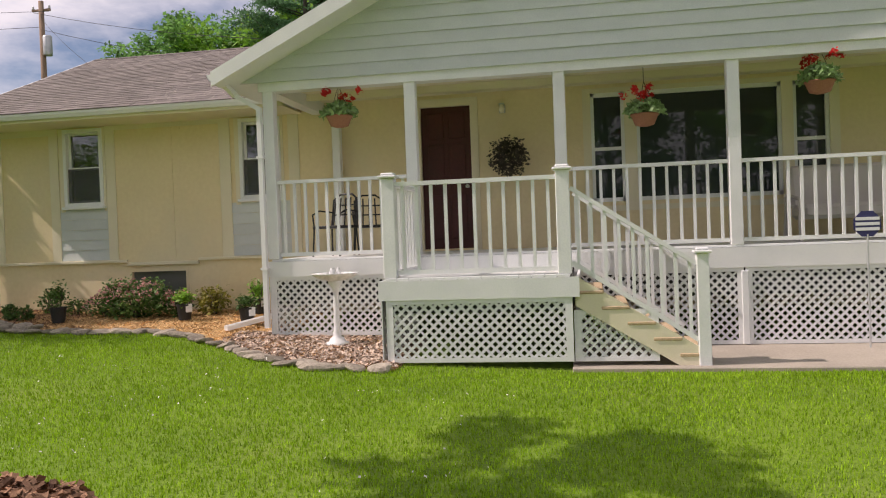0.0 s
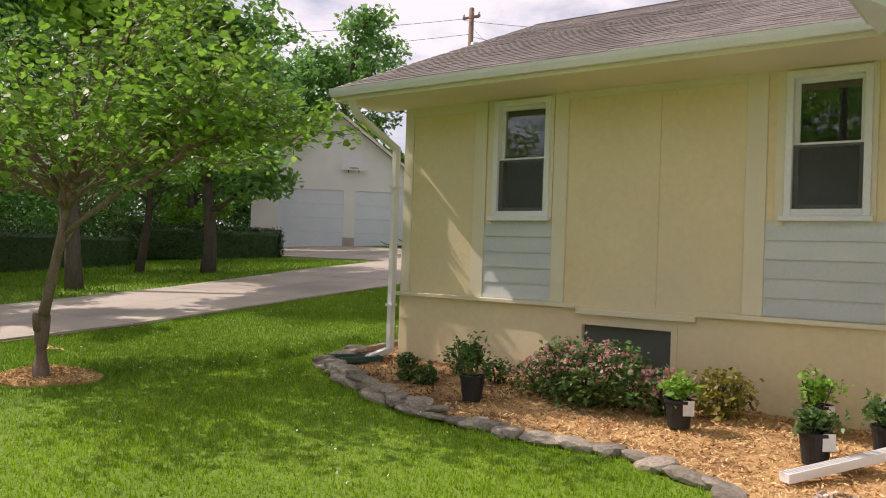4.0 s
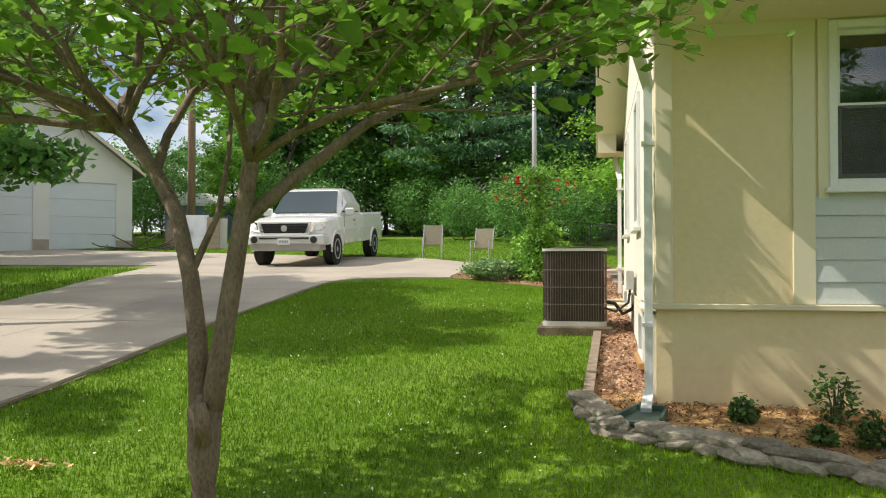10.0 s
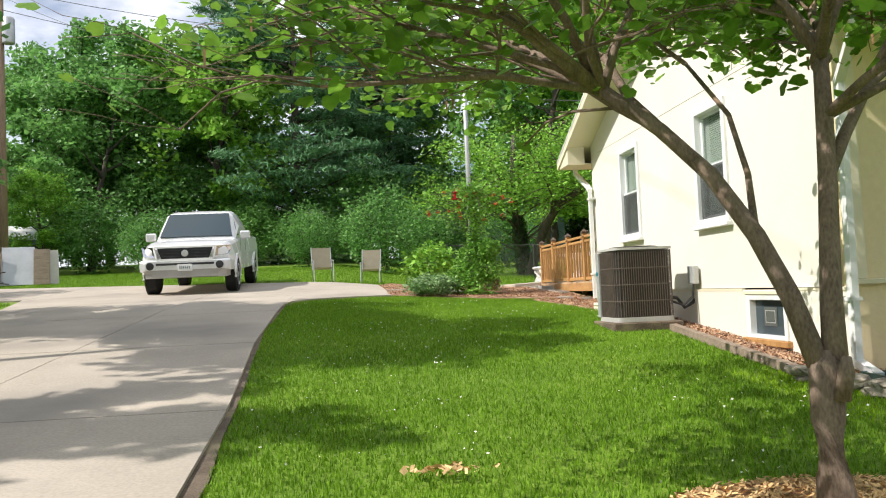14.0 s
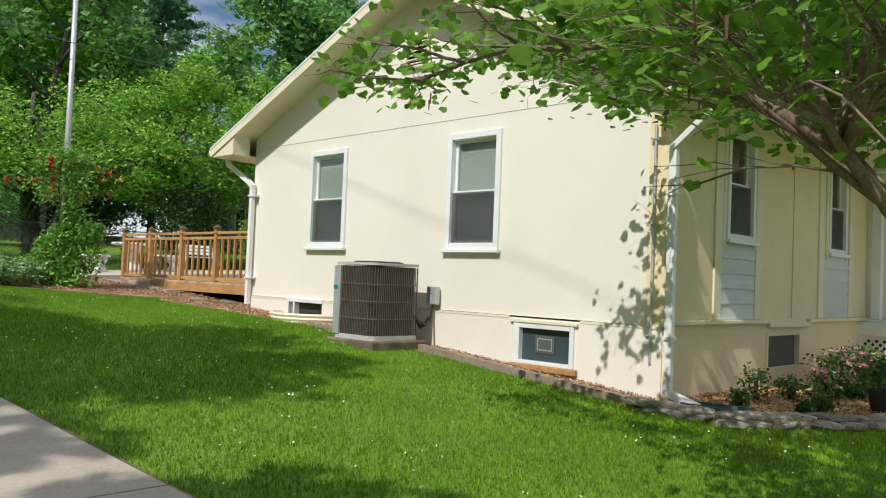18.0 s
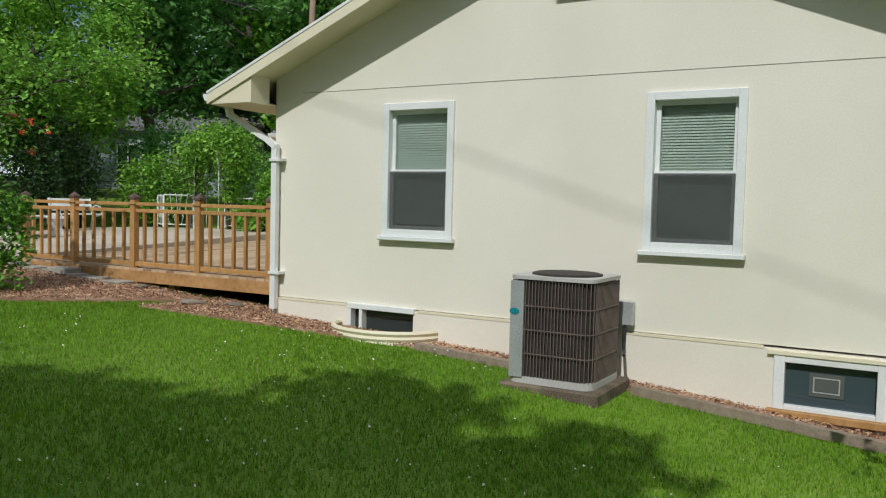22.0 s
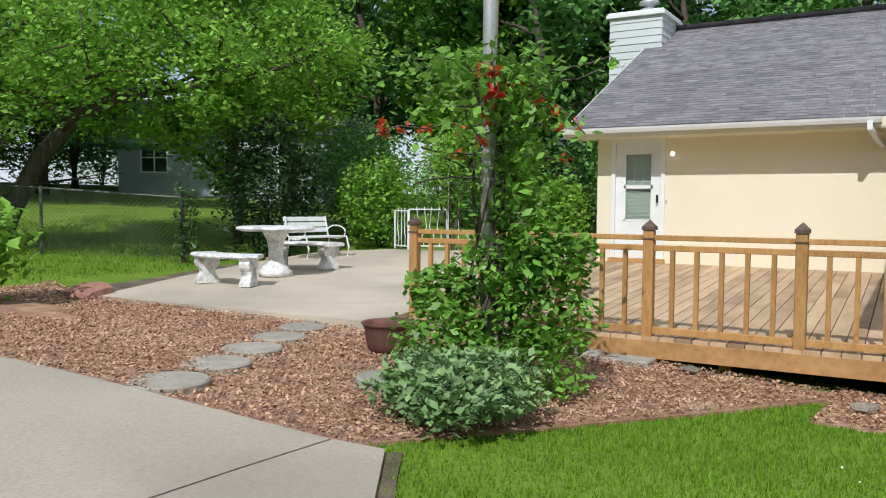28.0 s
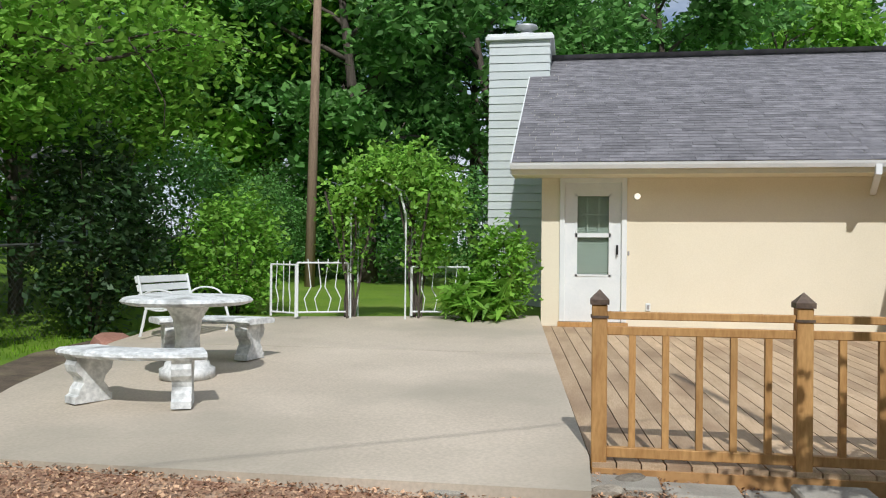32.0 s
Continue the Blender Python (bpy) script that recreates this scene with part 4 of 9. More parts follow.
# gable wall on the drive side
gable = thing("wall_side", "sunlit cream stucco gable wall facing the drive", "wall", kind="structure")
W1, W2 = (4.955, 5.815, 1.485, 2.885), (2.125, 2.985, 1.465, 2.87)
bm = B()
side0 = SOFFIT - 0.025 - SLOPE * EAVE_F
apex = side0 + SLOPE * RIDGE_Y
wall_plate(bm, "x", 0.0, 0.2, 0.2, DEPTH, LEDGE, SOFFIT, [W1, W2])
prism(bm, [(0.0, 0.0, SOFFIT), (0.0, DEPTH, SOFFIT), (0.0, DEPTH, apex - SLOPE * (DEPTH - RIDGE_Y)), (0.0, RIDGE_Y, apex), (0.0, 0.0, side0)], (0.2, 0, 0))
part("stucco", bm, M["gable"], gable)
BW1 = (1.01, 1.83, 0.20, 0.655)
WELL = (5.39, 6.20, 0.36, 0.70)
bm = B()
wall_plate(bm, "x", -0.025, 0.225, 0.2, DEPTH, -0.5, LEDGE - 0.02, [BW1, WELL])
box(bm, -0.02, 0.0, -0.5, 0.2, 0.2, LEDGE)
part("foundation", bm, M["gable"], gable, "cream rendered foundation")
bm = B()
box(bm, -0.03, 1.92, LEDGE - 0.03, 0.0, 5.33, LEDGE - 0.005)
box(bm, -0.03, 6.26, LEDGE - 0.03, 0.0, DEPTH, LEDGE - 0.005)
box(bm, -0.03, 0.0, LEDGE - 0.03, 0.0, 0.95, LEDGE - 0.005)
part("drip_edge", bm, M["trim_cream"], gable)
bm = B()
box(bm, -0.003, 0.2, 3.053, 0.001, DEPTH - 0.4, 3.058)
part("panel_seam", bm, M["joint"], gable)
SIDE = lambda y, z: pose(0.0, y, z, 0, 0, -90)
sash_window("window_3", "white double-hung side window with a half-drawn slatted blind", SIDE((W1[0] + W1[1]) / 2, W1[2]), W1[1] - W1[0], W1[3] - W1[2], blind=0.95, screen=True, frame_w=0.075)
sash_window("window_4", "white double-hung side window with a slatted blind", SIDE((W2[0] + W2[1]) / 2, W2[2]), W2[1] - W2[0], W2[3] - W2[2], blind=0.97, screen=True, frame_w=0.075)
b1 = thing("window_basement_side", "white-framed basement window with a small sticker", "window", kind="structure")
y0, y1, z0, z1 = BW1
bm = B()
box(bm, -0.05, y0, z0, 0.08, y0 + 0.055, z1, 0.004), box(bm, -0.05, y1 - 0.085, z0, 0.08, y1, z1, 0.004), box(bm, -0.048, y0 + 0.055, z1 - 0.06, 0.08, y1 - 0.085, z1, 0.004), box(bm, -0.048, y0 + 0.055, z0, 0.08, y1 - 0.085, z0 + 0.04, 0.004)
part("window_frame", bm, M["white"], b1)
bm = B()
box(bm, -0.085, y0 - 0.05, z0 - 0.065, 0.0, y1 + 0.05, z0, 0.008)
part("window_sill", bm, M["rail"], b1, "bare timber sill")
bm = B()
box(bm, 0.02, y0 + 0.055, z0 + 0.04, 0.03, y1 - 0.085, z1 - 0.06)
part("pane", bm, M["glass_blue"], b1)
bm = B()
box(bm, 0.012, 1.30, 0.33, 0.018, 1.56, 0.52)
st = part("sticker", bm, M["screen"], b1, "pale grey sticker on the glass")
bm = B()
for a, b, c, d in ((1.33, 1.53, 0.36, 0.37), (1.33, 1.53, 0.48, 0.49), (1.33, 1.34, 0.37, 0.48), (1.52, 1.53, 0.37, 0.48)):
    box(bm, 0.008, a, c, 0.0115, b, d)
part("border", bm, M["galv"], st)
bm = B()
box(bm, -0.06, y0 - 0.05, z1, 0.0, y1 + 0.05, z1 + 0.03)
part("lintel", bm, M["trim_cream"], b1)
wl = thing("window_well", "low dark basement window in a curved metal window well", "window", kind="structure")
y0, y1, z0, z1 = WELL
bm = B()
box(bm, -0.045, y0 - 0.02, z1 - 0.03, 0.05, y1 + 0.04, z1 + 0.03, 0.004), box(bm, -0.04, y1 - 0.01, z0, 0.05, y1 + 0.03, z1 - 0.03), box(bm, -0.04, y1 - 0.16, z0, 0.05, y1 - 0.12, z1 - 0.03)
part("window_frame", bm, M["white"], wl)
bm = B()
box(bm, 0.05, y0, z0, 0.06, y1, z1)
part("pane", bm, M["glass"], wl)
bm = B()
ring = [(-0.50 * math.sin(a), 5.72 - 0.62 * math.cos(a)) for a in np.linspace(0, math.pi, 19)]
for z in (0.40, 0.455, 0.51):
    tube(bm, [(x - 0.01, y, z) for x, y in ring], 0.028, 6)
for k in range(18):
    (xa, ya), (xb, yb) = ring[k], ring[k + 1]
    bar(bm, (xa - 0.01, ya, 0.42), (xb - 0.01, yb, 0.42), 0.02, 0.22)
part("well_rim", bm, M["trim_cream"], wl, "cream painted corrugated rim")

# louvred gable vent
vt = thing("gable_vent", "white louvred gable vent high in the side wall", "vent", kind="structure")
bm = B()
box(bm, -0.04, 3.39, 3.83, 0.0, 3.43, 4.22, 0.003), box(bm, -0.04, 3.80, 3.83, 0.0, 3.84, 4.22, 0.003), box(bm, -0.038, 3.43, 4.18, 0.0, 3.80, 4.22), box(bm, -0.06, 3.36, 3.80, 0.0, 3.88, 3.83, 0.003)
part("frame", bm, M["trim_cream"], vt)
# Black sheet on the wall gives the unlit hollow behind the slats.
bm = B()
box(bm, -0.004, 3.43, 3.83, 0.002, 3.80, 4.18)
part("backing", bm, M["black"], vt)
for k in range(6):
    bm = B()
    obox(bm, pose(-0.02, 3.615, 3.87 + k * 0.055, 0, -35, 0), 0.05, 0.37, 0.008)
    part("slat", bm, M["trim_cream"], vt)


# back wall and the closing walls of the house
bm = B()
box(bm, 0.2, DEPTH - 0.2, -0.3, 7.4, DEPTH, SOFFIT + 0.2)
tagged(part("wall_back", bm, M["gable"]), "cream stucco back wall behind the deck", "wall", kind="structure")
bm = B()
box(bm, 17.0, 0.2, -0.9, 17.2, DEPTH, SOFFIT + 0.2)
tagged(part("wall_far", bm, M["stucco"]), "plain stucco wall at the far end of the house", "wall", kind="structure")


def roof_plane(parent, mat_near, mat_far, p0, p1, up, length, near, tab=0.31, course=0.145, seed=1, limit=300):
    """Shingles in courses from the eave p0-p1 up the slope: the near ones are pieces, the rest one mesh."""
    rng = random.Random(seed)
    p0, p1, up = Vector(p0), Vector(p1), Vector(up).normalized()
    along = (p1 - p0).normalized()
    nrm = along.cross(up).normalized()
    if nrm.z < 0:
        nrm = -nrm
    width = (p1 - p0).length
    rows = int(length / course)
    frame_m = Matrix((along, up, nrm)).transposed().to_4x4()
    piece = bpy.data.meshes.new("shingle")
    b = B()
    prism(b, [(0.002, 0, 0.004), (tab - 0.002, 0, 0.004), (tab - 0.002, course + 0.04, -0.004), (0.002, course + 0.04, -0.004)], (0, 0, 0.009))
    b.to_mesh(piece)
    b.free()
    piece.materials.append(mat_near)
    singles, rest = 0, []
    for r in range(rows):
        x = -rng.random() * tab
        while x < width - 0.02:
            a, c = max(x, 0.0), min(x + tab, width)
            base = p0 + along * a + up * (r * course + 0.004 * rng.random()) + nrm * (0.004 + 0.003 * rng.random())
            if singles < limit and c - a > tab - 0.001 and near(a, r * course):
                ob = new("shingle", piece)
                ob.parent = parent
                ob.matrix_basis = Matrix.Translation(base) @ frame_m
                singles += 1
            else:
                h = course + 0.012
                q = [base + along * 0.002, base + along * (c - a - 0.002), base + along * (c - a - 0.002) + up * h - nrm * 0.004, base + along * 0.002 + up * h - nrm * 0.004]
                rest.append([tuple(v + nrm * 0.009) for v in q])
                rest.append([tuple(q[0]), tuple(q[1]), tuple(q[1] + nrm * 0.009), tuple(q[0] + nrm * 0.009)])
            x += tab
    me = polys_mesh("shingle_courses", np.array(rest), 4)
    return tagged(part_mesh("shingle_courses", me, mat_far, parent), kind="stuff")


# main roof
X_END = 17.6
roof = thing("roof", "brown-grey asphalt shingle roof with white eaves", "roof", kind="structure")
ROOF_T = 0.10
ze = SOFFIT - 0.025
zr = ze + SLOPE * (RIDGE_Y - EAVE_F)
bm = B()
prism(bm, [(RAKE, EAVE_F, ze), (RAKE, RIDGE_Y, zr), (RAKE, EAVE_B, zr - SLOPE * (EAVE_B - RIDGE_Y)), (RAKE, EAVE_B, zr - SLOPE * (EAVE_B - RIDGE_Y) + ROOF_T), (RAKE, RIDGE_Y, zr + ROOF_T), (RAKE, EAVE_F, ze + ROOF_T)], (X_END - RAKE, 0, 0))
part("roof_deck", bm, M["trim_cream"], roof)
n_up = Vector((0, 1, SLOPE)).normalized()
off = ROOF_T + 0.004
SL = (RIDGE_Y - EAVE_F) * math.sqrt(1 + SLOPE ** 2)
roof_plane(roof, M["shingle"], M["shingle_i"], (RAKE, EAVE_F, ze + off), (5.40, EAVE_F, ze + off), (0, 1, SLOPE), SL, lambda a, h: a < 3.2 and h < 3.6, seed=3)
roof_plane(roof, M["shingle"], M["shingle_i"], (5.40, EAVE_F + 1.4, ze + off + SLOPE * 1.4), (X_END, EAVE_F + 1.4, ze + off + SLOPE * 1.4), (0, 1, SLOPE), SL - 1.4 * math.sqrt(1 + SLOPE ** 2), lambda a, h: False, tab=0.6, seed=4)
zb = zr - SLOPE * (EAVE_B - RIDGE_Y)
roof_plane(roof, M["shingle"], M["shingle_i"], (RAKE, EAVE_B, zb + off), (X_END, EAVE_B, zb + off), (0, -1, SLOPE), SL, lambda a, h: False, tab=0.6, seed=5)
bm = B()
for k in range(60):
    prism(bm, [(RAKE + k * 0.3, RIDGE_Y - 0.15, zr + ROOF_T - 0.035), (RAKE + k * 0.3, RIDGE_Y, zr + ROOF_T + 0.022), (RAKE + k * 0.3, RIDGE_Y + 0.15, zr + ROOF_T - 0.035), (RAKE + k * 0.3, RIDGE_Y, zr + ROOF_T + 0.008)], (0.295, 0, 0))
part("ridge_caps", bm, M["shingle_i"], roof)
# rake boards and soffit returns
for (ya, za), (yb, zb2) in (((EAVE_F, ze), (RIDGE_Y, zr)), ((EAVE_B, zb), (RIDGE_Y, zr))):
    bm = B()
    prism(bm, [(RAKE - 0.022, ya, za - 0.03), (RAKE - 0.022, yb, zb2 - 0.03), (RAKE - 0.022, yb, zb2 + ROOF_T - 0.01), (RAKE - 0.022, ya, za + ROOF_T - 0.01)], (0.02, 0, 0))
    part("rake_board", bm, M["trim_cream"], roof)
    bm = B()
    prism(bm, [(RAKE - 0.03, ya, za + ROOF_T - 0.015), (RAKE - 0.03, yb, zb2 + ROOF_T - 0.015), (RAKE - 0.03, yb, zb2 + ROOF_T + 0.015), (RAKE - 0.03, ya, za + ROOF_T + 0.015)], (0.03, 0, 0))
    part("drip_edge", bm, M["white"], roof)
bm = B()
box(bm, RAKE + 0.01, EAVE_F + 0.02, ze - 0.035, 5.3, -0.001, ze - 0.015)
part("soffit_front", bm, M["trim_cream"], roof)
bm = B()
box(bm, RAKE + 0.01, EAVE_F - 0.002, ze - 0.04, 5.3, EAVE_F + 0.018, ze + 0.03)
part("fascia", bm, M["trim_cream"], roof)
bm = B()
prism(bm, [(RAKE + 0.002, EAVE_F, ze - 0.03), (RAKE + 0.002, 0.0, ze - 0.03), (RAKE + 0.002, 0.0, ze + SLOPE * 0.86)], (0.3, 0, 0))
prism(bm, [(RAKE + 0.002, EAVE_B, zb - 0.03), (RAKE + 0.002, DEPTH, zb - 0.03), (RAKE + 0.002, DEPTH, zb + SLOPE * 0.84)], (0.3, 0, 0))
part("eave_return", bm, M["trim_cream"], roof)
bm = B()
box(bm, RAKE + 0.01, DEPTH, zb - 0.035, 7.0, EAVE_B - 0.02, zb - 0.015)
part("soffit_back", bm, M["trim_cream"], roof)


def gutter(name, label, a, b, out):
    """An open trough hung along an eave from a to b; out points away from the wall."""
    t = thing(name, label, "gutter", kind="structure")
    a, b, o = Vector(a), Vector(b), Vector(out)
    z = Vector((0, 0, 1))
    prof = [(0.0, 0.0), (0.0, -0.085), (0.055, -0.085), (0.08, -0.035), (0.09, 0.0), (0.084, 0.0), (0.073, -0.035), (0.05, -0.078), (0.007, -0.078), (0.007, 0.0)]
    bm = B()
    prism(bm, [a + o * u + z * v for u, v in prof], b - a)
    part("trough", bm, M["gutter"], t)
    bm = B()
    for e, d in ((a, 1), (b, -1)):
        prism(bm, [e + o * u + z * v for u, v in prof[:5]], (b - a).normalized() * 0.006 * d)
    part("end_caps", bm, M["gutter"], t)
    return t


gutter("gutter_front", "white metal gutter along the front eave", (RAKE, EAVE_F - 0.004, ze + ROOF_T - 0.012), (5.15, EAVE_F - 0.004, ze + ROOF_T - 0.012), (0, -1, 0))
gutter("gutter_back", "white metal gutter along the rear eave", (RAKE, EAVE_B + 0.004, zb + ROOF_T - 0.01), (6.8, EAVE_B + 0.004, zb + ROOF_T - 0.01), (0, 1, 0))


def downspout(name, label, path, straps=(), w=0.075, foot=None, mat="gutter"):
    t = thing(name, label, "downspout", kind="structure")
    bm = B()
    for a, b in zip(path, path[1:]):
        d = (Vector(b) - Vector(a)).normalized() * 0.02
        bar(bm, Vector(a) - d, Vector(b) + d, w, w * 0.8)
    part("pipe", bm, M[mat], t)
    for x, y, z, dx, dy in straps:
        bm = B()
        box(bm, x - dx, y - dy, z - 0.015, x + dx, y + dy, z + 0.015)
        part("strap", bm, M[mat], t)
    return t


downspout("downspout_front", "cream metal downspout at the front corner", [(-0.2, EAVE_F + 0.02, ze + 0.02), (-0.22, -0.62, 2.78), (-0.06, -0.10, 2.45), (-0.06, -0.10, 0.10), (-0.10, -0.42, 0.02)],
          [(-0.06, -0.10, 2.0, 0.05, 0.05), (-0.06, -0.10, 0.62, 0.05, 0.05)])
downspout("downspout_back", "cream metal downspout at the back corner", [(-0.12, EAVE_B - 0.02, zb - 0.02), (-0.12, EAVE_B - 0.05, zb - 0.12), (-0.07, DEPTH + 0.06, zb - 0.42), (-0.07, DEPTH - 0.06, zb - 0.50), (-0.07, DEPTH - 0.06, 0.60)],
          [(-0.05, DEPTH - 0.09, 2.3, 0.07, 0.08), (-0.05, DEPTH - 0.09, 1.0, 0.07, 0.08)])


# ---------------------------------------------------------------- front porch
PF, PB, PZ = -2.1, 0.0, 0.62          # porch front, house wall behind it, floor
PX0, PX1 = 5.92, 17.0
PORCH_PLACE = Matrix.Translation((0, 0, 0.17)) @ Matrix.Diagonal((0.935, 0.975, 0.942, 1))   # the porch's own measure to the world's
BEFORE_PORCH = set(bpy.data.objects)


def place_porch():
    """Sets what has been built since in its place at the house."""
    for ob in set(bpy.data.objects) - BEFORE_PORCH:
        if ob.parent is None:
            ob.matrix_basis = PORCH_PLACE @ ob.matrix_basis
    BEFORE_PORCH.update(bpy.data.objects)


porch_wall = thing("wall_porch", "yellow stucco wall inside the porch", "wall", kind="structure")
bm = B()
wall_plate(bm, "y", PB, 0.2, 6.3, 17.0, -0.9, 3.3, [(7.59, 8.49, PZ + 0.03, 2.93), (10.30, 13.72, 1.28, 2.93)])
part("stucco", bm, M["stucco"], porch_wall)
d = thing("door_front", "dark maroon panelled front door, shut", "door", kind="structure")
bm = B()
box(bm, 7.64, 0.05, PZ + 0.03, 8.44, 0.10, 2.88)
part("leaf", bm, M["maroon"], d)
for z0, z1 in ((0.8, 1.5), (1.6, 2.3), (2.38, 2.78)):
    for x0 in (7.74, 8.08):
        bm = B()
        box(bm, x0, 0.035, z0, x0 + 0.26, 0.05, z1, 0.008)
        part("panel", bm, M["maroon"], d)
bm = B()
box(bm, 7.52, -0.03, PZ, 7.64, 0.1, 2.93), box(bm, 8.44, -0.03, PZ, 8.56, 0.1, 2.93), box(bm, 7.52, -0.028, 2.88, 8.56, 0.1, 3.0)
part("door_frame", bm, M["trim_cream"], d)
bm = B()
lathe(bm, [(0.03, 0), (0.03, 0.02), (0.012, 0.03), (0.012, 0.05), (0.03, 0.06), (0.03, 0.08)], 12, pose(8.36, 0.05, 1.62, 90))
part("door_knob", bm, M["chrome"], d)
pw = thing("window_porch", "wide picture window with two narrow sashes, dark glass", "window", kind="structure")
for x0, x1, split in ((10.30, 10.80, True), (10.98, 13.06, False), (13.22, 13.72, True)):
    bm = B()
    box(bm, x0, 0.05, 1.28, x1, 0.06, 2.93)
    part("pane", bm, M["glass"], pw)
    bm = B()
    box(bm, x0, 0.0, 1.28, x0 + 0.05, 0.1, 2.93), box(bm, x1 - 0.05, 0.0, 1.28, x1, 0.1, 2.93), box(bm, x0, 0.0, 2.87, x1, 0.1, 2.93), box(bm, x0, 0.0, 1.28, x1, 0.1, 1.34)
    if split:
        box(bm, x0 + 0.05, 0.01, 2.06, x1 - 0.05, 0.09, 2.11)
    part("window_frame", bm, M["white"], pw)
bm = B()
for x0, x1 in ((10.18, 10.30), (10.80, 10.98), (13.06, 13.22), (13.72, 13.86)):
    box(bm, x0, -0.025, 1.2, x1, 0.05, 3.0)
box(bm, 10.18, -0.03, 1.14, 13.86, 0.0, 1.22), box(bm, 10.30, -0.024, 2.93, 13.72, 0.05, 3.0)
part("casing", bm, M["trim_cream"], pw)

floor = thing("porch_floor", "painted plank porch floor with a boxed landing before it", "porch", kind="structure")
plank = bpy.data.meshes.new("plank")
b = B()
box(b, 0, -0.067, -0.03, 11.05, 0.067, 0, 0.004)
b.to_mesh(plank), b.free()
plank.materials.append(M["white"])
for k in range(15):
    ob = new("plank", plank)
    ob.parent = floor
    ob.location = (5.95, -2.03 + 0.138 * k, PZ)
plank2 = bpy.data.meshes.new("plank")
b = B()
box(b, -0.067, 0, -0.03, 0.067, 1.5, 0, 0.004)
b.to_mesh(plank2), b.free()
plank2.materials.append(M["white"])
LX0, LX1, LF, LZ = 7.93, 10.02, -3.60, 0.40
for k in range(15):
    ob = new("plank", plank2)
    ob.parent = floor
    ob.location = (LX0 + 0.07 + 0.138 * k, LF - 0.02, LZ)
bm = B()
box(bm, PX0, PF - 0.03, 0.38, LX0, PF, PZ - 0.031), box(bm, LX1, PF - 0.03, 0.34, PX1, PF, PZ - 0.031), box(bm, PX0 - 0.03, PF, 0.38, PX0, 0.0, PZ - 0.031), box(bm, LX0, PF - 0.03, LZ + 0.002, LX1, PF, PZ - 0.031)
part("band_board", bm, M["white"], floor)
bm = B()
box(bm, LX0 - 0.08, LF - 0.03, 0.15, LX1 + 0.08, LF, LZ - 0.031), box(bm, LX0 - 0.08, LF, 0.15, LX0 - 0.05, PF, LZ - 0.031), box(bm, LX1 + 0.05, LF, 0.15, LX1 + 0.08, PF, LZ - 0.031)
part("landing_band", bm, M["white"], floor)
# Solid black block: shade under the porch put in as a shape.
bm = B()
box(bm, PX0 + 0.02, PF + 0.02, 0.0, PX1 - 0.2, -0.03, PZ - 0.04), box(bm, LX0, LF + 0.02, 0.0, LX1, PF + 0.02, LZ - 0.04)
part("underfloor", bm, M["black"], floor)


def lattice(parent, a, b, z0, z1, pitch=0.075, w=0.042):
    """A framed lattice panel between two points of the plan: slats crossing at 45 degrees in two layers."""
    a, b = Vector((*a, 0)), Vector((*b, 0))
    d = (b - a).normalized()
    n = Vector((d.y, -d.x, 0))
    L, H = (b - a).length, z1 - z0
    slat_v = []
    for layer, sgn in ((0.0, 1), (0.008, -1)):
        k = -int(H / (pitch * 1.414)) - 2
        while True:
            s = k * pitch * 1.414
            k += 1
            if s > L + H:
                break
            # centre line: u = s + sgn * v, clipped to the frame
            pts = []
            for v in (0.0, H):
                pts.append((s + v, v) if sgn > 0 else (s + H - v - 0 * H, v))
            (u0, v0), (u1, v1) = pts
            if u0 == u1:
                continue
            ts = [0.0, 1.0]
            for lim in (0.0, L):
                tt = (lim - u0) / (u1 - u0)
                lo, hi = (0, 1)
                if u1 > u0:
                    ts = [max(ts[0], tt), ts[1]] if lim == 0.0 else [ts[0], min(ts[1], tt)]
                else:
                    ts = [ts[0], min(ts[1], tt)] if lim == 0.0 else [max(ts[0], tt), ts[1]]
            if ts[1] - ts[0] < 0.01:
                continue
            p = [(u0 + (u1 - u0) * t, v0 + (v1 - v0) * t) for t in ts]
            e = Vector((p[1][0] - p[0][0], p[1][1] - p[0][1])).normalized()
            m = Vector((-e.y, e.x)) * w / 2
            quad = [(p[0][0] + m.x, p[0][1] + m.y), (p[1][0] + m.x, p[1][1] + m.y), (p[1][0] - m.x, p[1][1] - m.y), (p[0][0] - m.x, p[0][1] - m.y)]
            for back in (0.0, 0.007):
                slat_v.append([tuple(a + d * min(max(u, 0), L) + Vector((0, 0, z0 + min(max(v, 0), H))) - n * (layer + back)) for u, v in quad])
    me = polys_mesh("slats", np.array(slat_v), 4)
    lat = part_mesh("slats", me, M["white"], parent, "white crossed lattice slats")
    bm = B()
    for (u0, u1, v0, v1) in ((-0.03, 0.05, 0, H), (L - 0.05, L + 0.03, 0, H), (0.05, L - 0.05, 0, 0.05), (0.05, L - 0.05, H - 0.05, H)):
        p, q = a + d * u0 + n * 0.012, a + d * u1 + n * 0.012
        prism(bm, [p + Vector((0, 0, z0 + v0)), q + Vector((0, 0, z0 + v0)), q + Vector((0, 0, z0 + v1)), p + Vector((0, 0, z0 + v1))], -n * 0.01)
    part("frame", bm, M["white"], parent)


def skirt(label, a, b, z0, z1):
    t = thing("porch_lattice", label, "lattice", "porch lattice")
    lattice(t, a, b, z0, z1)
    return t


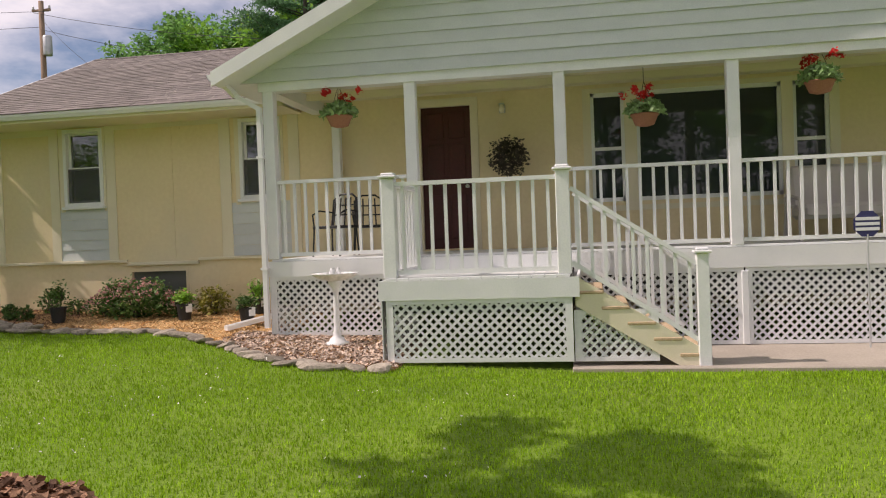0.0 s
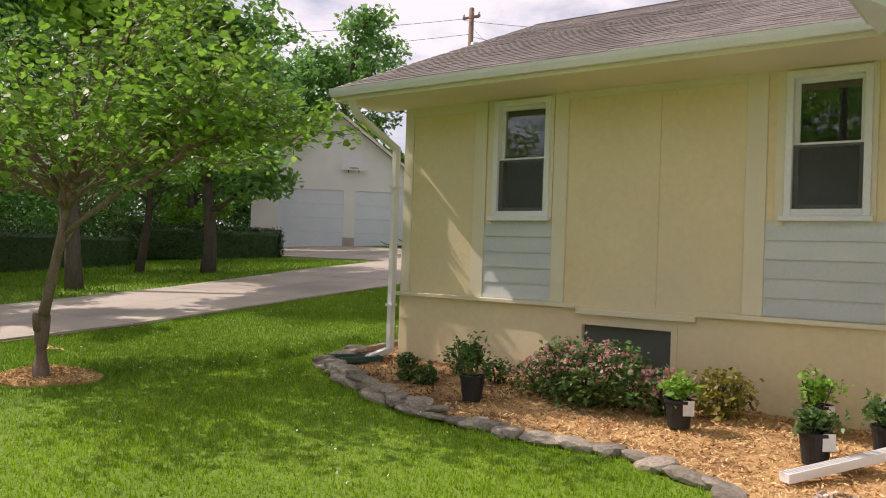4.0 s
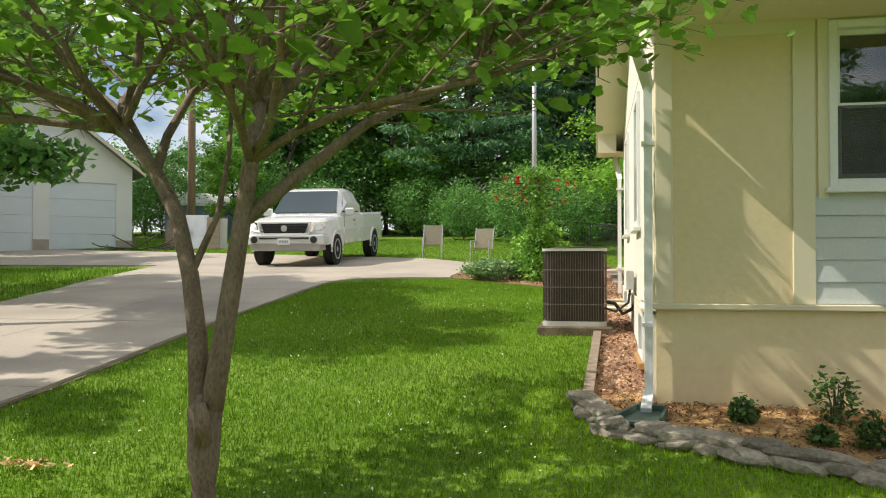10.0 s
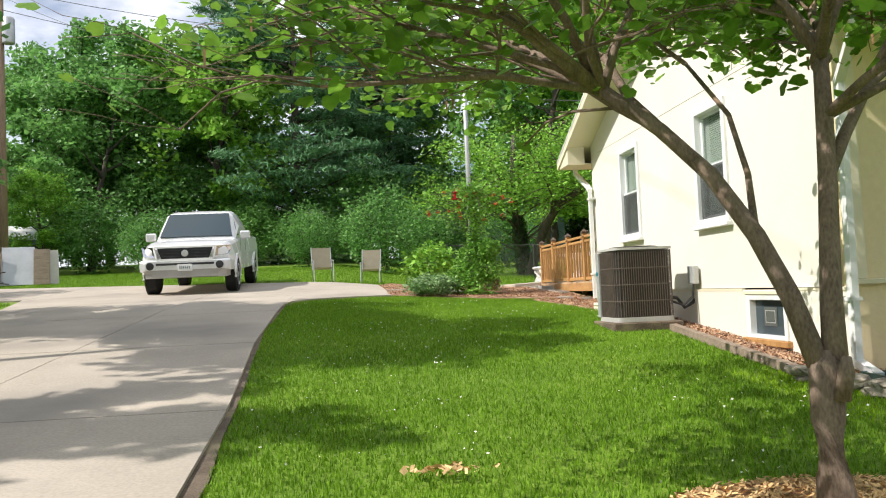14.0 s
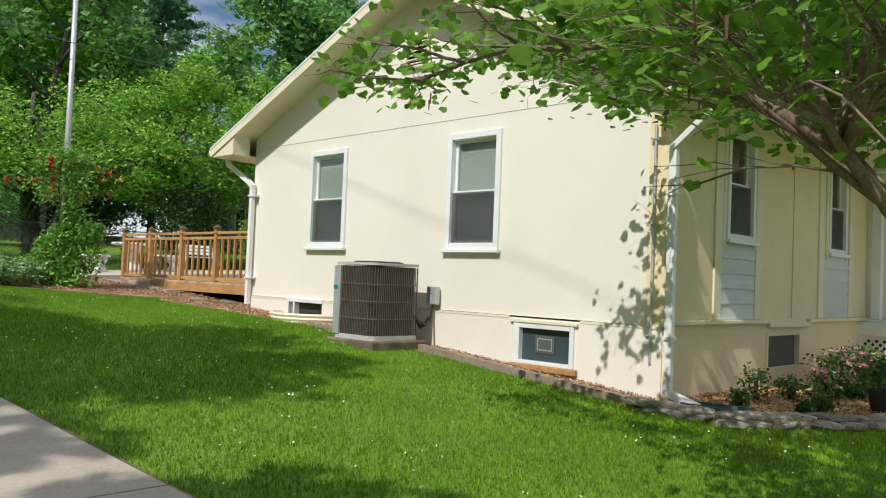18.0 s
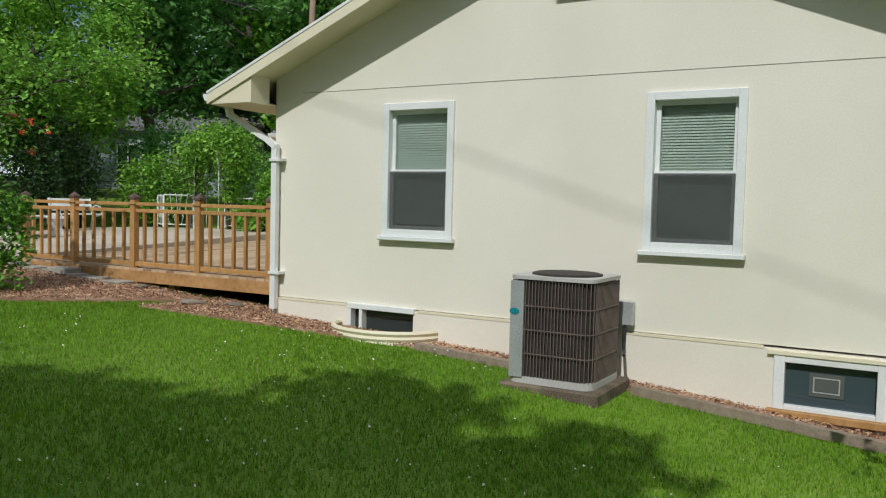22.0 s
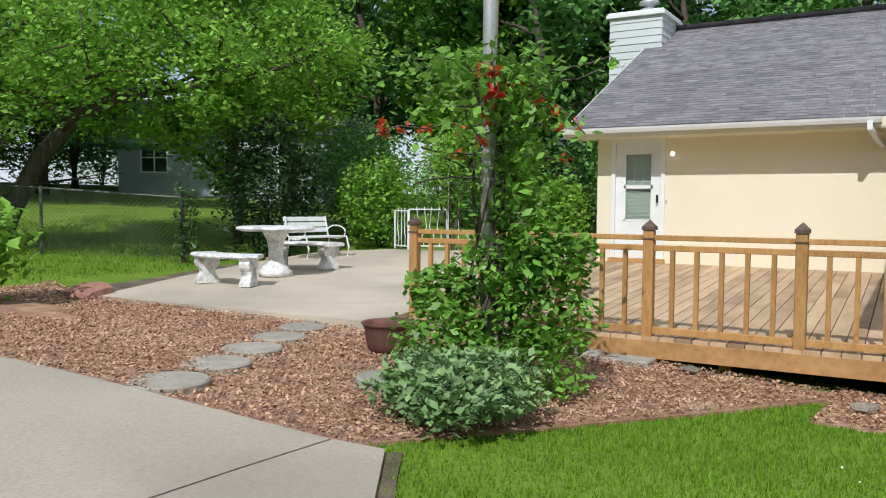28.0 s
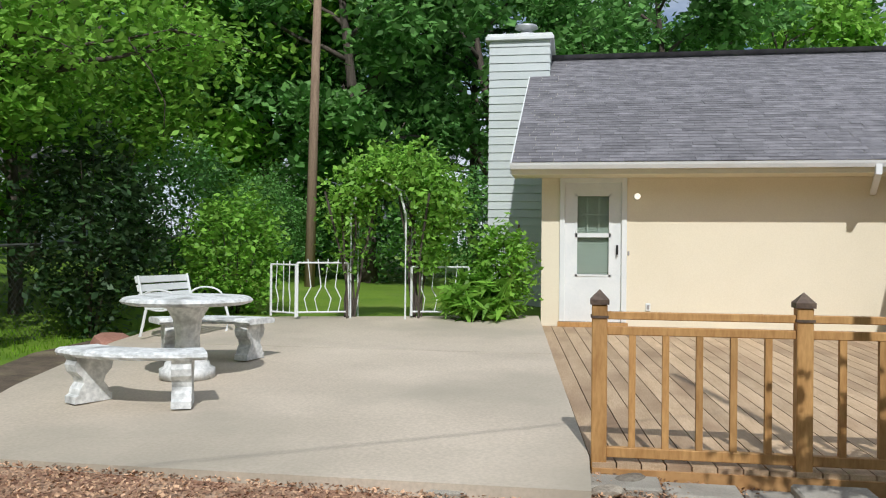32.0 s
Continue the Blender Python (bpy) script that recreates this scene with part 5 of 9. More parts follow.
skirt("white lattice panel under the porch beside the bird bath", (5.96, PF - 0.005), (7.92, PF - 0.005), -0.42, 0.38)
skirt("white lattice panel in front of the landing", (7.96, LF - 0.004), (9.99, LF - 0.004), -0.55, 0.15)
skirt("white lattice side of the landing", (7.89, PF - 0.05), (7.89, LF), -0.52, 0.15)
skirt("white lattice panel under the porch behind the steps", (10.05, PF - 0.005), (12.05, PF - 0.005), -0.60, 0.34)
skirt("white lattice panel under the porch beside the walk", (12.13, PF - 0.005), (16.9, PF - 0.005), -0.60, 0.34)
skirt("white lattice side of the porch", (5.93, -0.03), (5.93, PF), -0.40, 0.38)
bm = B()
box(bm, 12.05, PF - 0.045, -0.6, 12.13, PF - 0.005, 0.30, 0.006)
tagged(part("batten_strip", bm, M["white"]), "white batten between two lattice panels", "batten", kind="structure")


def porch_post(x, y, z0, z1, w, label, cap=False, group="porch posts"):
    t = thing("porch_post", label, "post", group)
    bm = B()
    box(bm, x - w / 2, y - w / 2, z0, x + w / 2, y + w / 2, z1, 0.008)
    part("shaft", bm, M["white"], t)
    if cap:
        bm = B()
        box(bm, x - w / 2 - 0.03, y - w / 2 - 0.03, z1, x + w / 2 + 0.03, y + w / 2 + 0.03, z1 + 0.03, 0.008)
        box(bm, x - w / 2, y - w / 2, z1 + 0.03, x + w / 2, y + w / 2, z1 + 0.06, 0.012)
        part("cap", bm, M["white"], t)
    return t


for x in (5.98, 7.95, 9.90, 12.02, 14.2, 16.4):
    porch_post(x, PF + 0.06, PZ, 2.95, 0.15, "square white porch column")
porch_post(6.3, -0.15, PZ, 2.95, 0.13, "square white half column at the wall")
for x in (7.99, 9.95):
    porch_post(x, LF + 0.07, LZ, 1.53, 0.15, "white newel post with a moulded cap on the landing", True)
porch_post(11.40, LF + 0.07, -0.62, 0.58, 0.13, "white newel post at the foot of the steps", True)


def railing(name, label, a, b, z0, z1, n, group="porch railings", base=0.07):
    """A white railing of square balusters between a and b (x, y, floor)."""
    t = thing(name, label, "railing", group)
    a, b = Vector(a), Vector(b)
    up = Vector((0, 0, 1))
    bm = B()
    bar(bm, a + up * z1, b + up * z1, 0.085, 0.045)
    part("top_rail", bm, M["white"], t)
    bm = B()
    bar(bm, a + up * z0, b + up * z0, 0.05, 0.05)
    part("bottom_rail", bm, M["white"], t)
    for k in range(n):
        f = (k + 0.5) / n
        p = a.lerp(b, f)
        bm = B()
        box(bm, p.x - 0.018, p.y - 0.018, p.z + z0 + 0.02, p.x + 0.018, p.y + 0.018, p.z + z1 - 0.02)
        part("baluster", bm, M["white"], t)
    return t


railing("porch_railing", "white porch railing with square balusters", (6.06, PF + 0.06, PZ), (7.88, PF + 0.06, PZ), 0.06, 1.04, 12)
railing("porch_railing", "white railing along the landing", (8.07, LF + 0.07, LZ), (9.87, LF + 0.07, LZ), 0.06, 1.06, 11)
railing("porch_railing", "short white railing at the landing's side", (7.98, LF + 0.15, LZ), (7.98, PF, LZ), 0.06, 1.06, 8)
for x0, x1, n in ((9.98, 11.94, 12), (12.10, 14.12, 13), (14.28, 16.32, 13)):
    railing("porch_railing", "white porch railing with square balusters", (x0, PF + 0.06, PZ), (x1, PF + 0.06, PZ), 0.06, 1.03, n)
railing("stair_railing", "sloping white railing beside the porch steps", (10.03, LF + 0.07, 0.40), (11.34, LF + 0.07, -0.46), 0.12, 0.93, 9)
railing("stair_railing", "sloping white railing beside the porch steps", (10.03, PF - 0.12, 0.40), (11.34, PF - 0.12, -0.46), 0.12, 0.93, 9)

st = thing("porch_steps", "worn tan wooden steps going down to the concrete walk", "steps", kind="structure")
for k in range(5):
    z = LZ - 0.02 - (k + 1) * 0.172
    x = 10.06 + k * 0.27
    bm = B()
    box(bm, x, LF + 0.02, z - 0.035, x + 0.30, PF - 0.08, z, 0.008)
    part("tread", bm, M["tread"], st)
    bm = B()
    box(bm, x + 0.0, LF + 0.05, z - 0.18, x + 0.018, PF - 0.1, z - 0.036)
    part("riser", bm, M["trim_cream"], st)
bm = B()
prism(bm, [(10.05, LF + 0.03, 0.38), (10.05, LF + 0.03, 0.05), (11.15, LF + 0.03, -0.62), (11.42, LF + 0.03, -0.62), (11.42, LF + 0.03, -0.46)], (0, 0.04, 0))
part("stringer", bm, M["trim_cream"], st)
skirt("white lattice filling under the steps", (10.06, LF + 0.06), (10.9, LF + 0.06), -0.56, 0.0)
bm = B()
box(bm, 10.0, -3.72, -0.85, 18.0, -2.0, -0.608, 0.01)
tagged(part("front_walk", bm, M["concrete"]), "pale concrete walk before the porch steps", "walkway", kind="structure")

# porch roof with its sided gable
GX0, GXR, GF = 5.45, 12.4, -2.62
PS = 0.47
proof = thing("porch_roof", "gabled porch roof with pale horizontal siding", "roof", kind="structure")
gz0 = 2.93
bm = B()
box(bm, PX0 - 0.06, PF - 0.04, 2.88, PX1, PF + 0.16, 3.06)
box(bm, PX0 - 0.06, PF + 0.16, 2.88, PX0 + 0.14, -0.02, 3.06)
part("beam", bm, M["white"], proof)
z = 3.0
while z < 6.2:
    lo, hi = 5.60 + max(0, z - 3.06) / PS, 5.60 + max(0, z + 0.17 - 3.06) / PS
    if hi > GXR - 0.2:
        break
    a, b2 = 2 * GXR - lo, 2 * GXR - hi
    bm = B()
    f0, f1, bk = PF - 0.075, PF - 0.058, PF - 0.04
    v = [bm.verts.new(q) for q in ((lo, f0, z), (a, f0, z), (b2, f1, z + 0.17), (hi, f1, z + 0.17), (lo, bk, z), (a, bk, z), (b2, bk, z + 0.17), (hi, bk, z + 0.17))]
    for q in ((0, 1, 2, 3), (5, 4, 7, 6), (4, 5, 1, 0), (3, 2, 6, 7), (1, 5, 6, 2), (4, 0, 3, 7)):
        bm.faces.new([v[r] for r in q])
    part("siding_board", bm, M["siding"], proof)
    z += 0.17
apx = 3.0 + PS * (GXR - GX0)
for s in (1, -1):
    e = GX0 if s > 0 else 2 * GXR - GX0
    bm = B()
    prism(bm, [(e, GF, 2.92), (GXR, GF, apx), (GXR, GF, apx + 0.16), (e, GF, 3.08)], (0, 5.2, 0))
    part("roof_deck", bm, M["white"], proof)
    bm = B()
    prism(bm, [(e - s * 0.02, GF - 0.022, 2.90), (GXR, GF - 0.022, apx - 0.02), (GXR, GF - 0.022, apx + 0.17), (e - s * 0.02, GF - 0.022, 3.09)], (0, 0.02, 0))
    part("rake_board", bm, M["white"], proof)
    along = (e, GF, 3.085)
    roof_plane(proof, M["shingle"], M["shingle_i"], (e, GF, 3.085), (e, GF + 5.2, 3.085), (s, 0, PS), (GXR - GX0) * math.sqrt(1 + PS ** 2), lambda a, h: False, tab=0.5, seed=8)
bm = B()
box(bm, PX0 - 0.3, PF - 0.03, 3.062, PX1, -0.002, 3.09)
tagged(part("ceiling_porch", bm, M["trim_cream"]), "painted board ceiling of the porch", "ceiling", kind="structure")
gutter("gutter_porch", "white gutter along the porch eave", (GX0 - 0.004, GF, 3.06), (GX0 - 0.004, -0.95, 3.06), (-1, 0, 0))
downspout("downspout_porch", "white downspout beside the porch column with a long extension on the mulch", [(5.5, -2.35, 2.95), (5.55, -2.2, 2.85), (5.875, -2.16, 2.65), (5.875, -2.16, -0.28)],
          [(5.875, -2.16, 2.0, 0.05, 0.05), (5.875, -2.16, 0.5, 0.05, 0.05)])
place_porch()


# ---------------------------------------------------------------- back wing, deck
BX, BY1 = 7.34, 13.08
WEAVE, WRIDGE = (6.72, 3.352), (12.6, 6.12)
WX1 = 2 * WRIDGE[0] - WEAVE[0]
wing = thing("wall_wing", "warm cream stucco wall of the back wing", "wall", kind="structure")
bm = B()
wall_plate(bm, "x", BX, 0.2, DEPTH, BY1, 0.3, 3.45, [(11.90, 12.77, 1.08, 3.15)])
box(bm, BX + 0.2, BY1 - 0.2, 0.3, 17.9, BY1, 3.45)
box(bm, 17.7, DEPTH, 0.3, 17.9, BY1 - 0.2, 3.45)
prism(bm, [(BX + 0.05, BY1 - 0.2, 3.45), (17.8, BY1 - 0.2, 3.45), (12.6, BY1 - 0.2, 5.75)], (0, 0.2, 0))
part("stucco", bm, M["backwall"], wing)
wroof = thing("roof_wing", "grey asphalt shingle roof of the back wing", "roof", kind="structure")
ws_ = (WRIDGE[1] - WEAVE[1]) / (WRIDGE[0] - WEAVE[0])
bm = B()
prism(bm, [(WEAVE[0], 6.0, WEAVE[1] - 0.14), (WRIDGE[0], 6.0, WRIDGE[1] - 0.14), (WX1, 6.0, WEAVE[1] - 0.14), (WX1, 6.0, WEAVE[1]), (WRIDGE[0], 6.0, WRIDGE[1]), (WEAVE[0], 6.0, WEAVE[1])], (0, 13.48 - 6.0, 0))
part("roof_deck", bm, M["trim_cream"], wroof)
roof_plane(wroof, M["shingle_g"], M["shingle_gi"], (WEAVE[0], 6.0, WEAVE[1] + 0.004), (WEAVE[0], 13.48, WEAVE[1] + 0.004), (1, 0, ws_), (WRIDGE[0] - WEAVE[0]) * math.sqrt(1 + ws_ ** 2), lambda a, h: a > 3.2 and h < 3.0, tab=0.32, course=0.135, seed=11)
roof_plane(wroof, M["shingle_g"], M["shingle_gi"], (WX1, 6.0, WEAVE[1] + 0.004), (WX1, 13.48, WEAVE[1] + 0.004), (-1, 0, ws_), 6.7, lambda a, h: False, tab=0.6, seed=12)
bm = B()
for k in range(25):
    y = 6.0 + k * 0.3
    prism(bm, [(WRIDGE[0] - 0.15, y, WRIDGE[1] - 0.07), (WRIDGE[0], y, WRIDGE[1] + 0.026), (WRIDGE[0] + 0.15, y, WRIDGE[1] - 0.07), (WRIDGE[0], y, WRIDGE[1] + 0.008)], (0, 0.295, 0))
part("ridge_caps", bm, M["shingle_gi"], wroof)
for s in (1, -1):
    e = WEAVE[0] if s > 0 else WX1
    bm = B()
    prism(bm, [(e, 13.482, WEAVE[1] - 0.16), (WRIDGE[0], 13.482, WRIDGE[1] - 0.16), (WRIDGE[0], 13.482, WRIDGE[1] + 0.01), (e, 13.482, WEAVE[1] + 0.01)], (0, 0.02, 0))
    part("rake_board", bm, M["white"], wroof)
bm = B()
box(bm, WEAVE[0] + 0.01, 8.2, WEAVE[1] - 0.16, BX - 0.001, 13.48, WEAVE[1] - 0.141)
part("soffit", bm, M["trim_cream"], wroof)
gutter("gutter_wing", "white gutter along the back wing's eave", (WEAVE[0] - 0.004, 8.55, WEAVE[1] - 0.005), (WEAVE[0] - 0.004, 13.5, WEAVE[1] - 0.005), (-1, 0, 0))
downspout("downspout_wing", "short white downspout elbow under the wing's gutter", [(6.66, 8.70, 3.27), (6.66, 8.70, 3.18), (7.30, 8.55, 2.97)])

bd = thing("door_back", "white back door with a divided half-glass pane, shut", "door", kind="structure", at=pose(BX, 12.335, 1.10, 0, 0, -90))
bm = B()
w = 0.81
PX, P0, P1 = 0.255, 0.66, 1.86
for a, b2, c, e in ((-w / 2, -PX, 0.0, 2.02), (PX, w / 2, 0.0, 2.02), (-PX, PX, 0.0, P0), (-PX, PX, P1, 2.02)):
    box(bm, a, 0.02, c, b2, 0.07, e)
part("leaf", bm, M["white"], bd)
bm = B()
box(bm, -w / 2 - 0.075, -0.03, 0, -w / 2, 0.1, 2.10, 0.004), box(bm, w / 2, -0.03, 0, w / 2 + 0.075, 0.1, 2.10, 0.004), box(bm, -w / 2, -0.028, 2.02, w / 2, 0.1, 2.10, 0.004)
part("door_frame", bm, M["white"], bd)
bm = B()
box(bm, -PX, 0.03, P0, PX, 0.036, P1)
part("pane", bm, M["glass_clear"], bd)
bm = B()
mid = P0 + 0.6
box(bm, -PX, 0.012, mid - 0.03, PX, 0.045, mid + 0.03)
box(bm, -PX, 0.012, P0, -PX + 0.03, 0.045, P1), box(bm, PX - 0.03, 0.012, P0, PX, 0.045, P1), box(bm, -PX, 0.012, P0, PX, 0.045, P0 + 0.03), box(bm, -PX, 0.012, P1 - 0.03, PX, 0.045, P1)
part("sash_frame", bm, M["white"], bd)
bm = B()
for x in (-0.085, 0.085):
    box(bm, x - 0.006, 0.04, mid + 0.03, x + 0.006, 0.05, P1 - 0.03)
box(bm, -PX + 0.03, 0.04, P0 + 0.9 - 0.006, PX - 0.03, 0.05, P0 + 0.9 + 0.006)
part("glazing_bars", bm, M["white"], bd)
bm = B()
z = P0 + 0.05
while z < P1:
    obox(bm, pose(0, 0.085, z, 60, 0, 0), 2 * PX - 0.02, 0.028, 0.002)
    z += 0.024
part("blind", bm, M["blind"], bd, "pale slatted blind behind the glass")
# Dark sheet behind the blind, for the unlit inside of the house.
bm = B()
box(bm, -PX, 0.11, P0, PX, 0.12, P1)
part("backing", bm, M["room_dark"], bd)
bm = B()
box(bm, 0.33, -0.02, 0.98, 0.36, 0.02, 1.12, 0.006), bar(bm, (0.345, -0.045, 1.0), (0.345, -0.045, 1.10), 0.018)
part("door_handle", bm, M["black"], bd, "dark lever handle")
bm = B()
box(bm, -0.5, -0.10, -0.07, 0.5, 0.02, -0.005)
part("threshold", bm, M["rail"], bd)
lp = thing("wall_lamp", "small glowing wall lamp beside the back door", "lamp", at=pose(BX, 11.715, 2.92, 0, 0, -90))
bm = B()
lathe(bm, [(0.05, 0), (0.05, 0.015), (0.02, 0.03), (0.02, 0.06)], 16, pose(0, 0, 0, 90))
part("base", bm, M["galv"], lp)
bm = B()
bmesh.ops.create_icosphere(bm, subdivisions=2, radius=0.045, matrix=Matrix.Translation((0, -0.09, 0)))
part("bulb", bm, M["bulb"], lp, "lit frosted bulb", smooth=True)
ot = thing("wall_outlet", "small white outdoor socket on the stucco", "socket", at=pose(BX, 11.55, 1.33, 0, 0, -90))
bm = B()
box(bm, -0.035, -0.02, -0.055, 0.035, 0.0, 0.055, 0.006)
part("plate", bm, M["white"], ot)
bm = B()
box(bm, -0.018, -0.024, -0.03, 0.018, -0.019, 0.03)
part("cover", bm, M["grey_metal"], ot)
dbell = thing("door_bell", "small door bell button beside the back door", "bell", at=pose(BX, 11.83, 2.10, 0, 0, -90))
bm = B()
box(bm, -0.014, -0.012, -0.03, 0.014, 0, 0.03, 0.004)
part("body", bm, M["grey_metal"], dbell)

# chimney
ch = thing("chimney", "white sided chimney with a metal cap at the wing's end", "chimney", kind="structure")
CX0, CX1, CY0, CY1 = 11.35, 12.75, 13.10, 14.28
bm = B()
box(bm, CX0 + 0.02, CY0 + 0.0, 0.4, CX1 - 0.02, CY1 - 0.02, 6.30)
part("core", bm, M["white"], ch)
for k in range(35):
    z0 = 0.7 + k * 0.16
    bm = B()
    for (xa, ya, xb, yb, ox, oy) in ((CX0, CY0, CX0, CY1, -1, 0), (CX0, CY1, CX1, CY1, 0, 1)):
        o = Vector((ox, oy, 0))
        a, b2 = Vector((xa, ya, z0)), Vector((xb, yb, z0))
        prism(bm, [a + o * 0.016, a - o * 0.02, a - o * 0.02 + Vector((0, 0, 0.158)), a + Vector((0, 0, 0.158))], b2 - a)
    if z0 > 5.3:
        a, b2, o = Vector((CX0, CY0, z0)), Vector((CX1, CY0, z0)), Vector((0, -1, 0))
        prism(bm, [a + o * 0.016, a - o * 0.02, a - o * 0.02 + Vector((0, 0, 0.158)), a + Vector((0, 0, 0.158))], b2 - a)
    part("siding_board", bm, M["siding"], ch)
bm = B()
box(bm, CX0 - 0.08, CY0 - 0.08, 6.26, CX1 + 0.08, CY1 + 0.08, 6.34, 0.01), box(bm, CX0 - 0.05, CY0 - 0.05, 6.34, CX1 + 0.05, CY1 + 0.05, 6.39, 0.01)
part("crown_moulding", bm, M["white"], ch)
bm = B()
lathe(bm, [(0.14, 0), (0.14, 0.14), (0.22, 0.15), (0.22, 0.17), (0.12, 0.19), (0.12, 0.28), (0.24, 0.30), (0.22, 0.35), (0.05, 0.38)], 20, Matrix.Translation((12.05, 13.6, 6.38)))
part("flue_cap", bm, M["galv"], ch, "round metal flue cap", smooth=True)

# deck
deck = thing("deck", "brown stained wooden deck with weathered boards", "deck", kind="structure")
DX0, DX1, DY0, DY1 = 0.17, 7.38, DEPTH + 0.02, 12.50
DZ0, DZ1 = 0.88, 1.03


def dend(x):
    """The deck's end runs a little askew towards the back door."""
    return DY1 + 0.082 * (x - DX0)


def dz(x):
    return DZ0 + (DZ1 - DZ0) * (x - DX0) / (DX1 - DX0)


bm = B()
prism(bm, [(DX0 - 0.02, DY0, dz(DX0) - 0.18), (DX0 - 0.02, DY1, dz(DX0) - 0.18), (DX0 - 0.02, DY1, dz(DX0) - 0.03), (DX0 - 0.02, DY0, dz(DX0) - 0.03)], (0.04, 0, 0))
part("rim_board", bm, M["deck"], deck)
bm = B()
prism(bm, [(DX0 + 0.02, dend(DX0), dz(DX0) - 0.20), (DX1, dend(DX1), dz(DX1) - 0.20), (DX1, dend(DX1), dz(DX1) - 0.03), (DX0 + 0.02, dend(DX0), dz(DX0) - 0.03)], (0, -0.04, 0))
part("rim_board", bm, M["deck"], deck)
bm = B()
prism(bm, [(DX0 + 0.3, DY0, dz(DX0) - 0.17), (DX1, DY0, dz(DX1) - 0.17), (DX1, DY0, dz(DX1) - 0.06), (DX0 + 0.3, DY0, dz(DX0) - 0.06)], (0, DY1 - DY0 - 0.05, 0))
part("joists", bm, M["soil"], deck)
for x, y in ((0.35, 7.6), (0.35, 9.4), (0.35, 11.2), (0.35, 12.4)):
    bm = B()
    box(bm, x - 0.05, y - 0.05, gz(x, y) - 0.1, x + 0.05, y + 0.05, dz(x) - 0.2)
    part("footing_post", bm, M["deck"], deck)
# boards run from the rail towards the house, fanned a little so that the last one follows the askew end
bcount = 36
for k in range(bcount):
    f0, f1 = (k + 0.03) / bcount, (k + 0.97) / bcount
    quad = [(x, DY0 + (dend(x) - DY0) * f) for x, f in ((DX0, f0), (DX1, f0), (DX1, f1), (DX0, f1))]
    bm = B()
    prism(bm, [(x, y, dz(x) - 0.03) for x, y in quad], (0, 0, 0.03))
    part("board", bm, M["deck_board"], deck)
RX, PTOP = 0.225, 1.90
POSTS = [7.60, 8.81, 10.04, 11.31, 12.46]
for y in POSTS:
    t = thing("deck_post", "square brown deck post with a dark pointed cap", "post", "deck posts")
    bm = B()
    box(bm, RX - 0.045, y - 0.045, dz(RX) - 0.04, RX + 0.045, y + 0.045, PTOP - 0.09, 0.006)
    part("shaft", bm, M["rail"], t)
    bm = B()
    box(bm, RX - 0.052, y - 0.052, PTOP - 0.17, RX + 0.052, y + 0.052, PTOP - 0.155)
    part("groove_band", bm, M["postcap"], t)
    bm = B()
    v = [bm.verts.new((RX + sx * 0.055, y + sy * 0.055, PTOP - 0.09 + h)) for h in (0.0, 0.03) for sx, sy in ((-1, -1), (1, -1), (1, 1), (-1, 1))]
    tip = bm.verts.new((RX, y, PTOP))
    bm.faces.new(v[3::-1])
    for q in range(4):
        bm.faces.new((v[q], v[(q + 1) % 4], v[4 + (q + 1) % 4], v[4 + q]))
        bm.faces.new((v[4 + q], v[4 + (q + 1) % 4], tip))
    part("cap", bm, M["postcap"], t)
for ya, yb in zip(POSTS, POSTS[1:]):
    t = thing("deck_railing", "brown wooden deck railing with square balusters", "railing", "deck railings")
    z = dz(RX)
    for name, zz, w2, h2 in (("top_rail", 1.745, 0.05, 0.045), ("upper_rail", 1.655, 0.045, 0.05), ("bottom_rail", z + 0.055, 0.045, 0.06)):
        bm = B()
        box(bm, RX - w2 / 2, ya + 0.045, zz - h2 / 2, RX + w2 / 2, yb - 0.045, zz + h2 / 2, 0.004)
        part(name, bm, M["rail"], t)
    n = 5
    for q in range(n):
        y = ya + (yb - ya) * (q + 1) / (n + 1)
        bm = B()
        box(bm, RX - 0.019, y - 0.019, z + 0.08, RX + 0.019, y + 0.019, 1.66)
        part("baluster", bm, M["rail"], t)


# ---------------------------------------------------------------- the pickup
def loft(bm, sections):
    """Skin over closed sections of equal count."""
    rings = [[bm.verts.new(p) for p in s] for s in sections]
    n = len(rings[0])
    for a, b in zip(rings, rings[1:]):
        for k in range(n):
            bm.faces.new((a[k], a[(k + 1) % n], b[(k + 1) % n], b[k]))
    bm.faces.new(list(reversed(rings[0])))
    bm.faces.new(rings[-1])
    return bm


def side_loft(bm, rows):
    """A body from stations along y: (y, half width low, half width high, z low, z high, corner)."""
    secs = []
    for y, wl, wh, zl, zh, c in rows:
        secs.append([(-wl, y, zl), (-wl - c * 0.25, y, (zl + zh) / 2), (-wh, y, zh - c), (-wh + c * 1.4, y, zh), (0, y, zh + 0.012), (wh - c * 1.4, y, zh), (wh, y, zh - c),
                     (wl + c * 0.25, y, (zl + zh) / 2), (wl, y, zl)])
    return loft(bm, secs)


